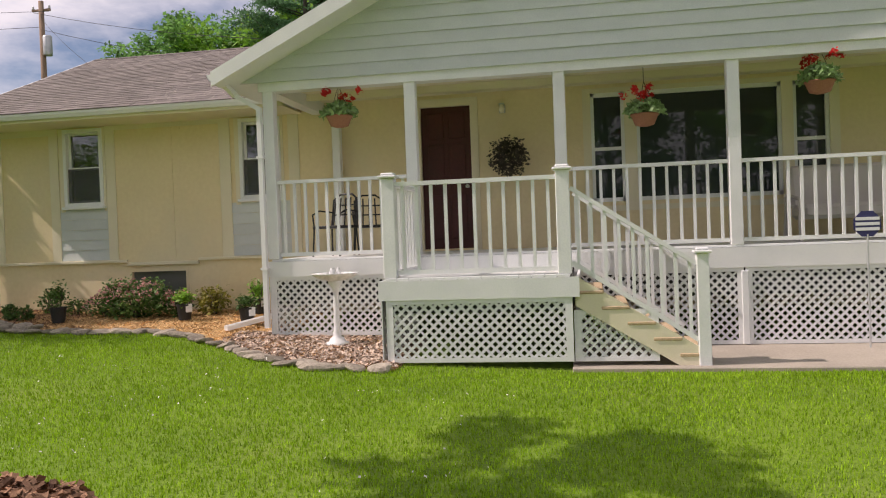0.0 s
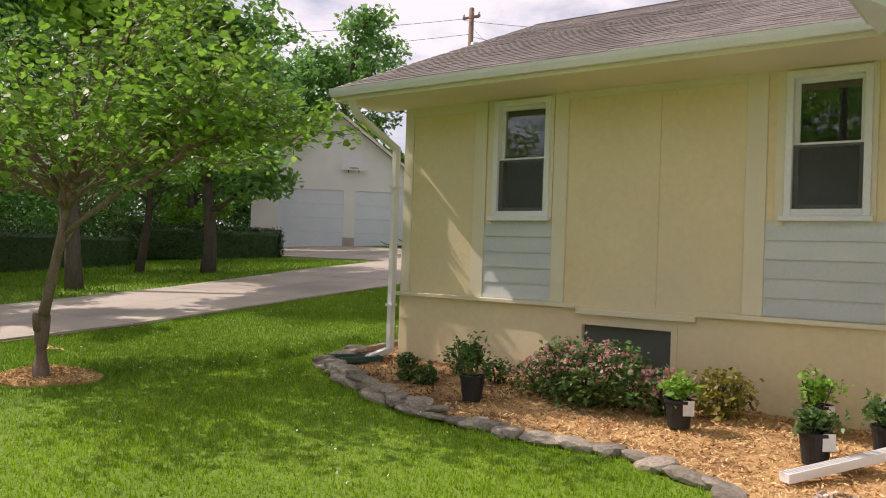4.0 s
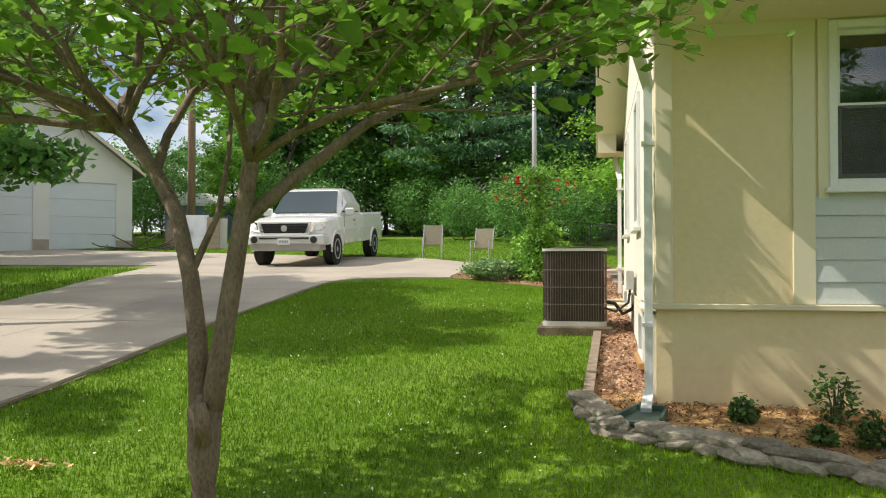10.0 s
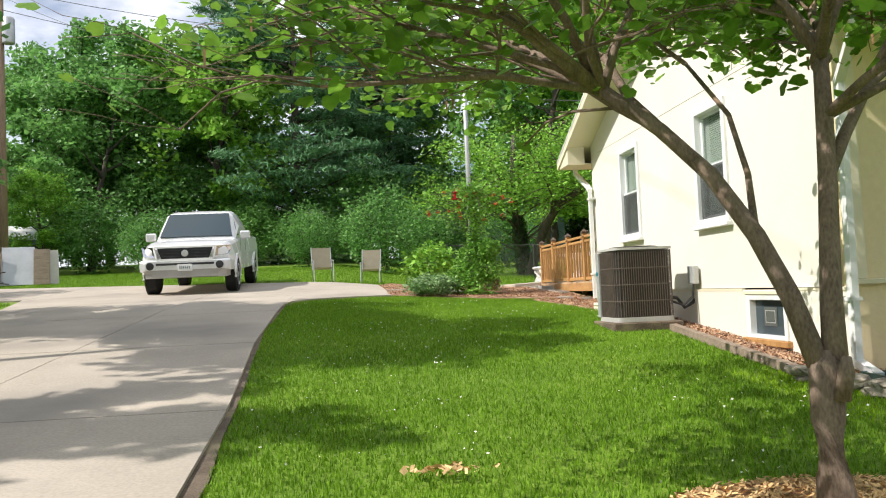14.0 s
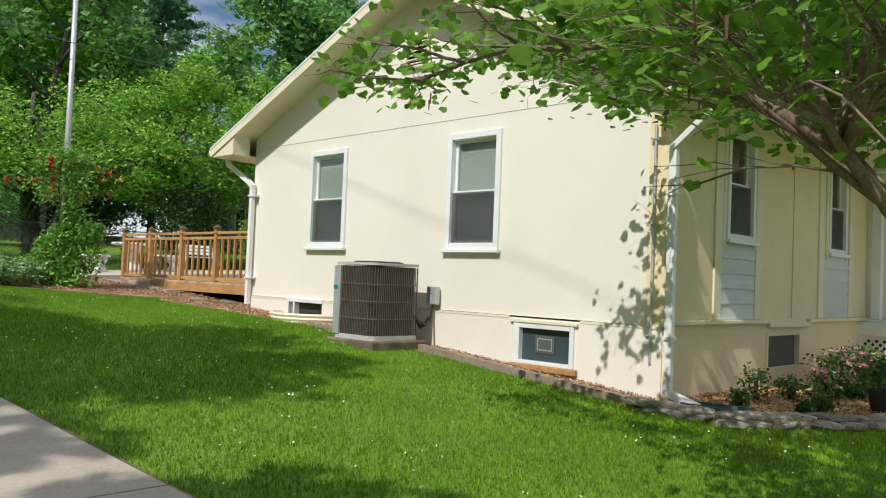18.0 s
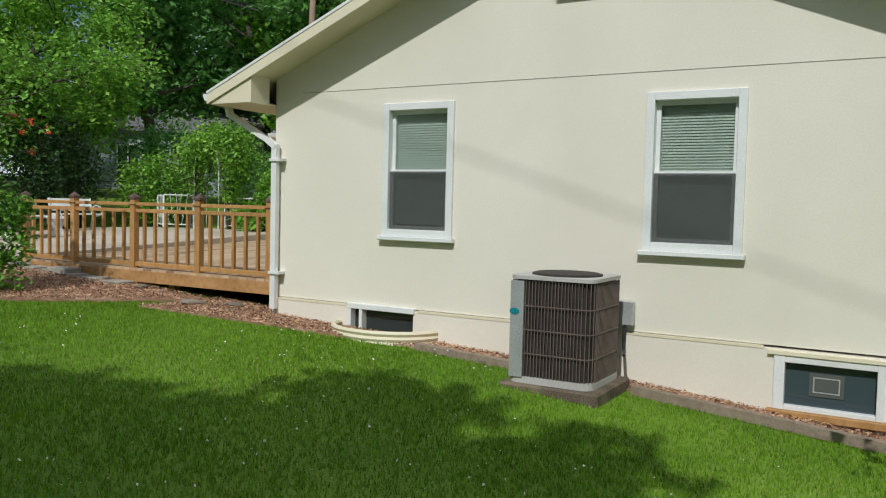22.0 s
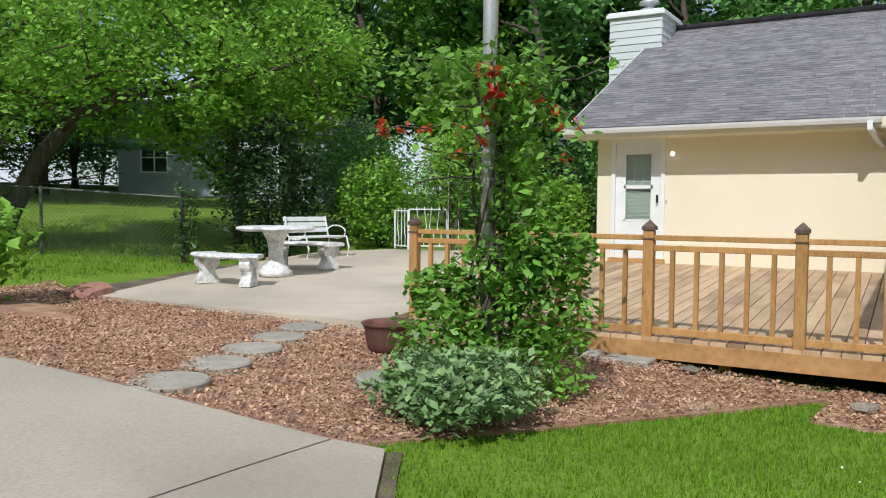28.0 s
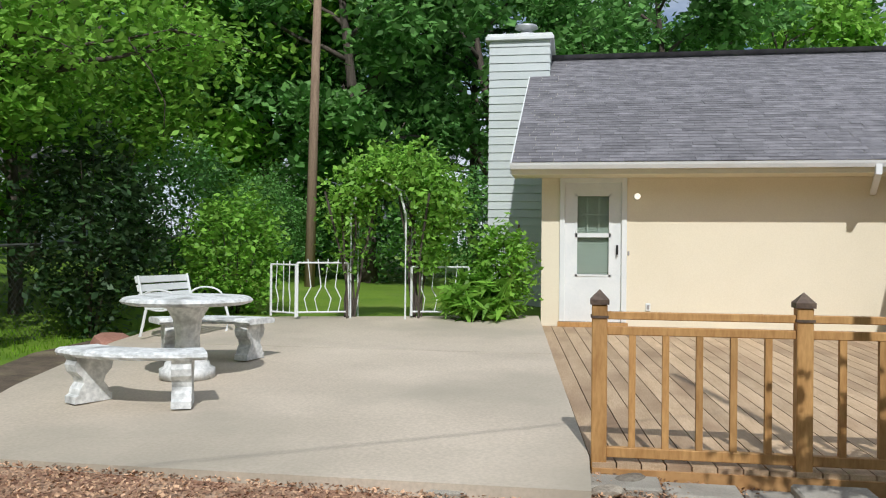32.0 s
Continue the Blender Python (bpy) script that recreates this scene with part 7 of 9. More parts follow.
def old_yard_tree(at):
    """An old fruit tree: an ivy-clad upright stem, and a second stem that leans out and runs level under a wide, low crown."""
    rng = np.random.default_rng(9)
    t = thing("old_yard_tree", "old spreading yard tree with an ivy-clad trunk and a leaning stem", "tree", at=at)
    bm = B()
    a = [Vector(p) for p in ((0, 0, -0.2), (0.0, 0.0, 0.5), (-0.08, 0.05, 1.3), (-0.22, 0.1, 2.3), (-0.3, 0.1, 3.6), (-0.2, 0.0, 5.2))]
    b = [Vector(p) for p in ((0.12, -0.1, -0.2), (0.3, -0.35, 0.6), (0.62, -0.75, 1.6), (1.05, -1.35, 2.45), (1.7, -2.2, 2.85), (2.5, -3.2, 3.0), (3.1, -4.0, 3.25))]
    tube(bm, a, [0.26, 0.22, 0.19, 0.16, 0.12, 0.06], 10)
    tube(bm, b, [0.20, 0.18, 0.16, 0.14, 0.11, 0.08, 0.05], 10)
    tips = []
    for stem, n in ((a, 15), (b, 13)):
        for q in range(n):
            i = int(rng.integers(3 if stem is b else 2, len(stem)))
            p = stem[i - 1].lerp(stem[i], rng.random())
            ang = rng.random() * 6.28
            pts = limb_points(rng, p, (math.cos(ang), math.sin(ang), 0.45), 1.6 + 1.5 * rng.random(), 0.15, 5, 0.0)
            tube(bm, pts, [0.05 - 0.008 * k for k in range(6)], 6)
            tips += pts[2:]
            for _ in range(3):
                k = int(rng.integers(2, 6))
                sub = limb_points(rng, pts[k], Vector(rng.normal(size=3)) * 0.6 + Vector((math.cos(ang), math.sin(ang), 0.1)), 1.0 + 0.5 * rng.random(), 0.18, 3, -0.04)
                tube(bm, sub, [0.02, 0.015, 0.011, 0.007], 5)
                tips += sub[1:]
    part("trunk", bm, M["bark_dark"], t, smooth=True)
    tips = np.array([tuple(p) for p in tips])
    n = 26000
    c = tips[rng.integers(0, len(tips), n)] + rng.normal(size=(n, 3)) * np.array([0.34, 0.34, 0.20])
    c = c[c[:, 2] > 1.9 + 0.4 * rng.random(len(c))]
    quads, k = leaf_cloud(rng, c, 0.10, "oval", 0.8)
    part_mesh("crown", polys_mesh("crown", quads, k), M["leaf_light"], t)
    z = rng.random(2200)
    ang = rng.random(2200) * 6.28
    c = np.stack([-0.15 * z + (0.27 - 0.06 * z) * np.cos(ang), 0.07 * z + (0.27 - 0.06 * z) * np.sin(ang), 2.1 * z], 1) + rng.normal(size=(2200, 3)) * 0.03
    quads, k = leaf_cloud(rng, c, 0.07, "oval", 0.2)
    part_mesh("ivy", polys_mesh("ivy", quads, k), M["hedge"], t, "dark ivy round the trunk")
    return t


old = old_yard_tree(at_ground(2.0, 23.1))
for k, (x, y, s, lab) in enumerate(((-14.6, -1.2, 1.0, "shady broadleaf tree on the neighbouring lawn"), (-14.2, 5.6, 0.92, "broadleaf tree beside the driveway"), (-19.0, 11.0, 0.8, "slim young tree before the hedge"), (-16.5, -9.5, 1.1, "shady broadleaf tree by the road"))):
    o = put(ash if k != 1 else elm, x, y, 0.52 * s, k * 1.3)
    tagged(o, lab, "tree")
    o.name = "yard_tree"
    if "group" in o:
        del o["group"]
tree("shade_tree", "shade tree with a bare lower trunk across the drive", at_ground(-12.5, -2.4), 8.2, 0.20, (2.1, 1.4), "leaf_light", 0.20, 4800, 14, 0.66, limbs=7, spread=0.95, lumps=5)
tree("shade_tree", "broad shade tree beside the driveway", at_ground(-11.3, 2.2), 9.0, 0.18, (2.9, 1.5), "leaf_light", 0.26, 6500, 15, 0.66, limbs=9, spread=0.95, lumps=9)
tree("shade_tree", "shade tree between the driveway and the garage lawn", at_ground(-12.2, 6.4), 8.6, 0.19, (2.7, 2.7), "leaf_dark", 0.17, 11000, 17, 0.22, limbs=13, spread=0.95, lumps=16)
tree("shade_tree", "shade tree on the front lawn", at_ground(2.9, -9.2), 8.4, 0.12, (1.5, 0.9), "leaf_light", 0.18, 1500, 16, 0.74, limbs=5, spread=0.95, lumps=3)
shrub = bush("garden_shrub", "rounded green shrub at the edge of the back lawn", at_ground(-3.0, 25.5), 3.6, 3.2, 3.2, "leaf_dark", 0.10, 7000, 11, group="back yard shrubs", stems=9)
for k, (x, y, s) in enumerate(((-12.5, 28.5, 0.8), (-16.0, 31.5, 1.1), (-9.0, 33.5, 1.0), (2.5, 29.5, 0.9), (15.5, 20.5, 0.8), (19.0, 18.5, 1.3), (9.4, 19.9, 0.88), (17.5, 15.0, 1.0), (-1.0, 31.0, 0.9), (-5.5, 33.0, 0.7), (18.5, 21.0, 1.0), (20.5, 12.5, 0.9), (-21.0, 40.5, 1.8), (-27.5, 37.5, 1.7), (-24.5, 46.0, 1.8), (-33.0, 34.0, 1.7), (-14.0, 35.0, 1.6), (-10.6, 37.0, 1.7), (-7.2, 35.5, 1.5), (-3.6, 35.0, 1.6), (0.6, 36.0, 1.5), (-17.8, 38.5, 1.6), (-23.5, 34.0, 1.3), (-6.2, 29.0, 0.8), (-24.5, 9.0, 1.2), (-22.5, 4.5, 1.1), (-27.5, 13.0, 1.3), (-25.5, 0.0, 1.2), (-29.0, 19.5, 1.8), (-31.0, 23.5, 1.9), (-29.5, 15.5, 1.7), (-33.0, 27.5, 1.8), (10.0, 44.5, 1.9), (14.0, 47.0, 2.0), (18.0, 46.0, 1.9), (22.5, 47.0, 2.0), (5.0, 46.5, 1.9), (-0.5, 47.5, 2.0), (28.5, 43.0, 1.9), (-15.5, 49.0, 2.0), (6.5, 40.5, 1.2), (11.0, 41.0, 1.3))):
    put(shrub, x, y, s, k * 2.1)
bush("garden_shrub", "bright leafy bush beside the chip bed", at_ground(-2.0, 16.9), 1.5, 1.5, 1.25, "leaf_light", 0.12, 1500, 12)
# clipped hedge before the neighbour's lawn
def hedge(label, at, w, d, h, leaves, seed, rough=0.05):
    """A clipped hedge: a dense twiggy core and small leaves all over its faces."""
    rng = np.random.default_rng(seed)
    t = thing("hedge", label, "hedge", at=at)
    bm = B()
    box(bm, -w / 2 + 0.09, -d / 2 + 0.09, -0.1, w / 2 - 0.09, d / 2 - 0.09, h - 0.09, 0.12)
    part("core", bm, M["hedge"], t)
    c = rng.uniform(-1, 1, size=(leaves, 3))
    face = rng.integers(0, 3, leaves)
    c[np.arange(leaves), face] = np.where(rng.random(leaves) < 0.5, -1, 1)
    c = c * np.array([w / 2, d / 2, h / 2]) * (1 - 0.05 * rng.random(leaves))[:, None] + np.array([0, 0, h / 2])
    c += rng.normal(size=c.shape) * rough
    c[:, 2] = np.maximum(c[:, 2], 0.02)
    quads, k = leaf_cloud(rng, c, 0.06, "oval", 0.4)
    part_mesh("leaves", polys_mesh("leaves", quads, k), M["hedge"], t)
    return t


hedge("low dark clipped hedge beside the garage drive", pose(-17.9, 10.6, gz(-17.9, 10.6), 0, 0, 69), 5.2, 1.3, 1.12, 14000, 13)
hedge("dark shaggy hedge before the neighbouring porch", pose(-18.4, 4.2, gz(-18.4, 4.2), 0, 0, 72), 6.5, 1.4, 1.2, 12000, 14, 0.14)
for k, (src, x, y, f) in enumerate(((oak, -22.8, 13.4, 0.80), (elm, -25.5, 6.5, 0.9), (oak, -24.0, -0.5, 0.85), (elm, -22.5, -7.0, 0.8), (oak, -27.0, 1.5, 1.0))):
    put(src, x, y, f, 0.7 + k * 2.3)


# ---------------------------------------------------------------- neighbouring buildings
def house(name, label, at, w, d, h, rise, wall, roof_mat, openings, category="house", eave=0.35):
    """A gabled house: the front faces -y, its gable ends face x; openings: (x, z, width, height)."""
    t = thing(name, label, category, at=at)
    bm = B()
    wall_plate(bm, "y", 0.0, 0.2, -w / 2, w / 2, -0.6, h, [(x - a / 2, x + a / 2, z, z + b) for x, z, a, b in openings])
    part("wall", bm, M[wall], t)
    bm = B()
    box(bm, -w / 2, d - 0.2, -0.6, w / 2, d, h)
    part("wall", bm, M[wall], t)
    for x in (-w / 2, w / 2 - 0.2):
        bm = B()
        prism(bm, [(x, 0.2, -0.6), (x, d - 0.2, -0.6), (x, d - 0.2, h), (x, d, h), (x, d / 2, h + rise), (x, 0, h), (x, 0.2, h)], (0.2, 0, 0))
        part("gable_wall", bm, M[wall], t)
    bm = B()
    k = rise / (d / 2)
    prism(bm, [(-w / 2 - eave, -eave, h - k * eave + 0.02), (-w / 2 - eave, d / 2, h + rise + 0.02), (-w / 2 - eave, d + eave, h - k * eave + 0.02), (-w / 2 - eave, d + eave, h - k * eave + 0.2), (-w / 2 - eave, d / 2, h + rise + 0.2), (-w / 2 - eave, -eave, h - k * eave + 0.2)], (w + 2 * eave, 0, 0))
    part("roof", bm, M[roof_mat], t)
    for x, z, a, b in openings:
        bm = B()
        for u0, u1, v0, v1 in ((-a / 2 - 0.08, -a / 2, -0.08, b + 0.08), (a / 2, a / 2 + 0.08, -0.08, b + 0.08), (-a / 2, a / 2, b, b + 0.08), (-a / 2, a / 2, -0.08, 0.0), (-0.03, 0.03, 0.0, b), (-a / 2, -0.03, b / 2 - 0.03, b / 2 + 0.03), (0.03, a / 2, b / 2 - 0.03, b / 2 + 0.03)):
            box(bm, x + u0, -0.04, z + v0, x + u1, 0.06, z + v1)
        wn2 = part("window", bm, M["white"], t)
        bm = B()
        box(bm, x - a / 2, 0.07, z, x + a / 2, 0.08, z + b)
        part("pane", bm, M["glass"], wn2)
    return t


house("neighbour_house", "pale blue-grey sided house behind the trees", pose(22.5, 36.0, 2.5, 0, 0, -47), 12.0, 7.5, 3.0, 1.6, "greyhouse", "shingle_g", [(-4.4, 1.0, 1.1, 1.3), (-1.2, 0.1, 1.0, 2.0), (2.0, 1.0, 1.3, 1.2), (4.8, 1.0, 1.0, 1.2)])
house("neighbour_house", "pale blue-grey house with a light roof behind the garden", pose(34.5, 25.5, 2.4, 0, 0, -62), 10.0, 7.0, 2.8, 1.3, "greyhouse", "galv", [(-3.2, 1.0, 1.2, 1.2), (0.0, 1.0, 1.3, 1.2), (3.0, 1.0, 1.2, 1.2)])
house("neighbour_house", "dark grey house seen past the deck", pose(2.6, 37.0, 2.5, 0, 0, -6), 9.0, 7.0, 3.0, 1.8, "bluegrey", "shingle_g", [(-2.4, 1.1, 1.4, 1.1), (1.8, 1.1, 1.4, 1.1)])
house("neighbour_house", "shaded grey house beyond the neighbouring lawn", pose(-31.0, 5.5, 0.5, 0, 0, 62), 13.0, 8.0, 3.0, 2.0, "bluegrey", "shingle_g", [(-3.8, 0.9, 1.3, 1.3), (0.6, 0.9, 1.6, 1.4), (4.2, 0.9, 1.3, 1.3)])
house("garden_shed", "blue-grey garden shed behind the drive", pose(-21.0, 33.5, 2.2, 0, 0, 28), 3.6, 3.0, 1.9, 0.55, "bluegrey", "garage_white", [], "shed", 0.15)
house("neighbour_house", "low white house far across the lawn", pose(-9.0, 52.0, 3.1, 0, 0, 5), 12.0, 7.0, 2.7, 1.6, "garage_white", "shingle_g", [(-3.5, 1.0, 1.4, 1.1), (3.0, 1.0, 1.4, 1.1)])

# garage: gable end towards the drive, two doors, basketball hoop
GA = pose(-19.0, 23.75, 1.52, 0, 0, 45)
ga = thing("garage", "white stucco garage with two pale doors and a steep gable", "garage", at=GA)
GW, GD, GH, GR = 8.0, 8.0, 3.35, 3.05
bm = B()
wall_plate(bm, "y", 0.0, 0.2, -GW, 0.0, -0.7, GH, [(-3.07, -0.62, 0.0, 2.72), (-6.75, -3.64, 0.0, 2.72)])
prism(bm, [(-GW, 0, GH), (0, 0, GH), (-GW / 2, 0, GH + GR)], (0, 0.2, 0))
part("wall", bm, M["garage_white"], ga)
for x0, y0, x1 in ((-0.2, 0.2, 0.0), (-GW, 0.2, -GW + 0.2), (-GW + 0.2, GD - 0.2, -0.2)):
    bm = B()
    box(bm, x0, y0, -0.7, x1, GD, GH)
    part("wall", bm, M["garage_white"], ga)
for x0, x1 in ((-3.07, -0.62), (-6.75, -3.64)):
    dr = None
    for k in range(4):
        bm = B()
        box(bm, x0, 0.05, 0.68 * k + 0.004, x1, 0.09, 0.68 * k + 0.676, 0.006)
        if dr is None:
            dr = part("garage_door", bm, M["garage_door"], ga, "pale sectional garage door")
        else:
            part("panel", bm, M["garage_door"], dr)
bm = B()
gk = GR / (GW / 2)
for s, xe in ((1, -GW - 0.4), (-1, 0.4)):
    z0 = GH - gk * 0.4
    prism(bm, [(xe, -0.45, z0), (-GW / 2, -0.45, GH + GR), (-GW / 2, -0.45, GH + GR + 0.16), (xe, -0.45, z0 + 0.16)], (0, GD + 0.9, 0))
part("roof", bm, M["shingle_g"], ga)
bm = B()
for s, xe in ((1, -GW - 0.42), (-1, 0.42)):
    z0 = GH - gk * 0.42
    prism(bm, [(xe, -0.475, z0 - 0.02), (-GW / 2, -0.475, GH + GR - 0.02), (-GW / 2, -0.475, GH + GR + 0.13), (xe, -0.475, z0 + 0.13)], (0, 0.02, 0))
part("rake_board", bm, M["trim_cream"], ga)
bm = B()
box(bm, -0.62, -0.012, -0.1, 0.012, 0.0, 0.45)
part("plinth", bm, M["concrete"], ga)
bm = B()
box(bm, -3.64, -0.012, -0.1, -3.07, 0.0, 0.45)
part("plinth", bm, M["concrete"], ga)
bb = thing("basketball_hoop", "white fan-shaped basketball backboard with a rim", "basketball hoop", at=GA @ pose(-3.2, 0, 3.35))
bm = B()
prism(bm, [(-0.55, -0.35, 0.35), (0.55, -0.35, 0.35), (0.60, -0.35, 0.85), (0.35, -0.35, 1.15), (-0.35, -0.35, 1.15), (-0.60, -0.35, 0.85)], (0, 0.03, 0))
part("backboard", bm, M["board"], bb)
bm = B()
tube(bm, [(0.23 * math.cos(a), -0.62 + 0.23 * math.sin(a), 0.42) for a in np.linspace(0, 2 * math.pi, 17)], 0.012, 5)
part("rim", bm, M["darkgrille"], bb)
bm = B()
bar(bm, (-0.25, 0, 0.3), (-0.25, -0.34, 0.45), 0.04), bar(bm, (0.25, 0, 0.3), (0.25, -0.34, 0.45), 0.04)
part("bracket", bm, M["darkgrille"], bb)


# ---------------------------------------------------------------- poles and wires
def pole(name, label, x, y, h, r, mat, lean=(0, 0)):
    t = thing(name, label, "pole", at=pose(x, y, gz(x, y)))
    bm = B()
    tube(bm, [(0, 0, -0.4), (lean[0] * 0.5, lean[1] * 0.5, h / 2), (lean[0], lean[1], h)], [r, r * 0.88, r * 0.72], 12)
    part("shaft", bm, M[mat], t, smooth=True)
    return t


up = pole("utility_pole", "brown wooden utility pole with a grey transformer", -17.0, 24.9, 11.6, 0.17, "polewood")
bm = B()
lathe(bm, [(0.02, 0), (0.21, 0), (0.22, 0.05), (0.22, 0.92), (0.18, 0.99), (0.05, 1.02)], 18, Matrix.Translation((0.34, -0.1, 8.85)))
part("transformer", bm, M["galv"], up, "grey transformer can", smooth=True)
bm = B()
bar(bm, (-0.5, 0, 11.15), (0.5, 0, 11.15), 0.10)
ca = part("crossarm", bm, M["polewood"], up)
for x in (-0.45, 0.0, 0.45):
    bm = B()
    lathe(bm, [(0.05, 0), (0.07, 0.05), (0.03, 0.08), (0.06, 0.12), (0.02, 0.17)], 10, Matrix.Translation((x, 0, 11.2)))
    part("insulator", bm, M["galv"], ca)
pole("utility_pole", "slim leaning brown wooden pole behind the garden", 14.5, 19.0, 8.4, 0.13, "polewood", (0.25, -0.1))


def wire(name, a, b, sag, r=0.012):
    a, b = Vector(a), Vector(b)
    bm = B()
    pts = []
    for k in range(17):
        f = k / 16
        p = a.lerp(b, f)
        p.z -= sag * 4 * f * (1 - f)
        pts.append(p)
    tube(bm, pts, r, 5)
    return tagged(part(name, bm, M["wire"]), "thin black overhead cable", "cable", "overhead cables")


wire("overhead_cable", (-17.0, 24.9, 12.5), (0.5, 8.1, 4.2), 0.9, 0.008)
wire("overhead_cable", (-17.0, 24.9, 9.3), (-22.5, 25.3, 5.6), 0.3)
wire("overhead_cable", (-17.45, 24.9, 12.85), (14.5, 19.0, 8.9), 1.3)
wire("overhead_cable", (-17.1, 24.9, 12.0), (14.5, 19.0, 8.2), 1.6)
wire("overhead_cable", (-16.55, 24.9, 12.85), (-60, -6.0, 12.0), 1.5)
wire("overhead_cable", (-16.9, 24.9, 12.1), (-60, -6.0, 11.2), 1.7)
wire("overhead_cable", (-4.2, 30.0, 15.3), (-15.5, -30.0, 8.0), 0.0, 0.009)
wire("overhead_cable", (14.5, 19.0, 8.9), (40.0, 10.0, 9.5), 0.8)


# ---------------------------------------------------------------- things in the yard
pickup(pose(-8.03, 12.63, gz(-8.03, 12.63) + 0.032, 3.4, 0, 1) @ Matrix.Diagonal((1.04, 1.02, 1.03, 1)))


def air_conditioner(at):
    """A square condenser unit with rounded corners, wire grille over a dark coil."""
    t = thing("air_conditioner", "outdoor air conditioner unit with a dark wire grille on a pad", "air conditioner", at=at)
    W, H, r = 0.74, 0.90, 0.09

    def outline(w, rr):
        pts = []
        for cx, cy, a0 in ((w - rr, w - rr, 0), (-w + rr, w - rr, 90), (-w + rr, -w + rr, 180), (w - rr, -w + rr, 270)):
            for k in range(5):
                a = radians(a0 + 22.5 * k)
                pts.append((cx + rr * math.cos(a), cy + rr * math.sin(a)))
        return pts

    bm = B()
    prism(bm, [(x, y, 0.05) for x, y in outline(W / 2 - 0.03, r)], (0, 0, H - 0.09))
    part("coil", bm, M["ac_dark"], t)
    for nm, z0, z1, e in (("base_pan", 0.0, 0.055, 0.0), ("top_cover", H - 0.03, H, 0.004)):
        bm = B()
        prism(bm, [(x, y, z0) for x, y in outline(W / 2 + e, r)], (0, 0, z1 - z0))
        part(nm, bm, M["ac_metal"], t)
    bm = B()
    lathe(bm, [(0.30, 0), (0.30, 0.012), (0.27, 0.02), (0.05, 0.025)], 24, Matrix.Translation((0, 0, H)))
    part("fan_guard", bm, M["ac_dark"], t)
    bm = B()
    o = outline(W / 2 - 0.005, r)
    per = []
    for (xa, ya), (xb, yb) in zip(o, o[1:] + o[:1]):
        n = max(1, int(math.hypot(xb - xa, yb - ya) / 0.028))
        per += [(xa + (xb - xa) * k / n, ya + (yb - ya) * k / n) for k in range(n)]
    for x, y in per:
        bar(bm, (x, y, 0.05), (x, y, H - 0.04), 0.007)
    tagged(part("grille_wire", bm, M["ac_bar"], t, "vertical grille wires"), kind="stuff")
    for z in (0.25, 0.45, 0.65):
        bm = B()
        tube(bm, [(x, y, z) for x, y in o + o[:1]], 0.006, 5)
        part("grille_hoop", bm, M["ac_bar"], t)
    bm = B()
    prism(bm, [(-W / 2 - 0.012, 0.23, 0.05), (-W / 2 - 0.012, W / 2 - 0.02, 0.05), (-W / 2 - 0.012, W / 2 - 0.02, H - 0.045), (-W / 2 - 0.012, 0.23, H - 0.045)], (0.02, 0, 0))
    sp = part("service_panel", bm, M["galv"], t, "pale grey corner service panel")
    bm = B()
    lathe(bm, [(0.001, 0), (0.045, 0.001), (0.045, 0.004), (0.001, 0.005)], 16, Matrix.Translation((-W / 2 - 0.013, 0.31, 0.60)) @ Matrix.Rotation(radians(-90), 4, "Y") @ Matrix.Diagonal((0.6, 1, 1, 1)))
    part("badge", bm, M["badge_teal"], sp, "teal oval badge")
    bm = B()
    box(bm, -0.43, -0.45, -0.12, 0.43, 0.43, -0.001, 0.015)
    part("pad", bm, M["bare_soil"], t, "weathered dark base pad")
    bm = B()
    tube(bm, [(0.36, -0.2, 0.28), (0.46, -0.2, 0.26), (0.55, -0.2, 0.14), (0.66, -0.2, 0.20), (0.72, -0.2, 0.30)], 0.022, 8)
    part("refrigerant_line", bm, M["black"], t)
    return t


air_conditioner(pose(-0.70, 3.42, 0.355, 0, 0, 0))
db = thing("disconnect_box", "grey electrical disconnect box on the side wall", "electrical box", at=pose(-0.03, 3.1, 0.78, 0, 0, -90))
bm = B()
box(bm, -0.08, -0.08, 0, 0.08, 0, 0.22, 0.008)
part("box", bm, M["galv"], db)
bm = B()
tube(bm, [(0, -0.04, 0.0), (0, -0.06, -0.15), (0.05, -0.2, -0.25), (0.1, -0.35, -0.2)], 0.015, 7)
part("conduit", bm, M["black"], db)
# meter conduit up the front corner
mc = thing("conduit", "grey electrical conduit on the gable corner", "conduit", at=pose(-0.02, 0.12, 0.0))
bm = B()
tube(bm, [(-0.01, 0, 0.35), (-0.01, 0, 2.7)], 0.014, 7)
part("pipe", bm, M["galv"], mc)
for z in (0.62, 1.7, 2.55):
    bm = B()
    box(bm, -0.03, -0.05, z, 0.0, 0.05, z + 0.02)
    part("clip", bm, M["galv"], mc)

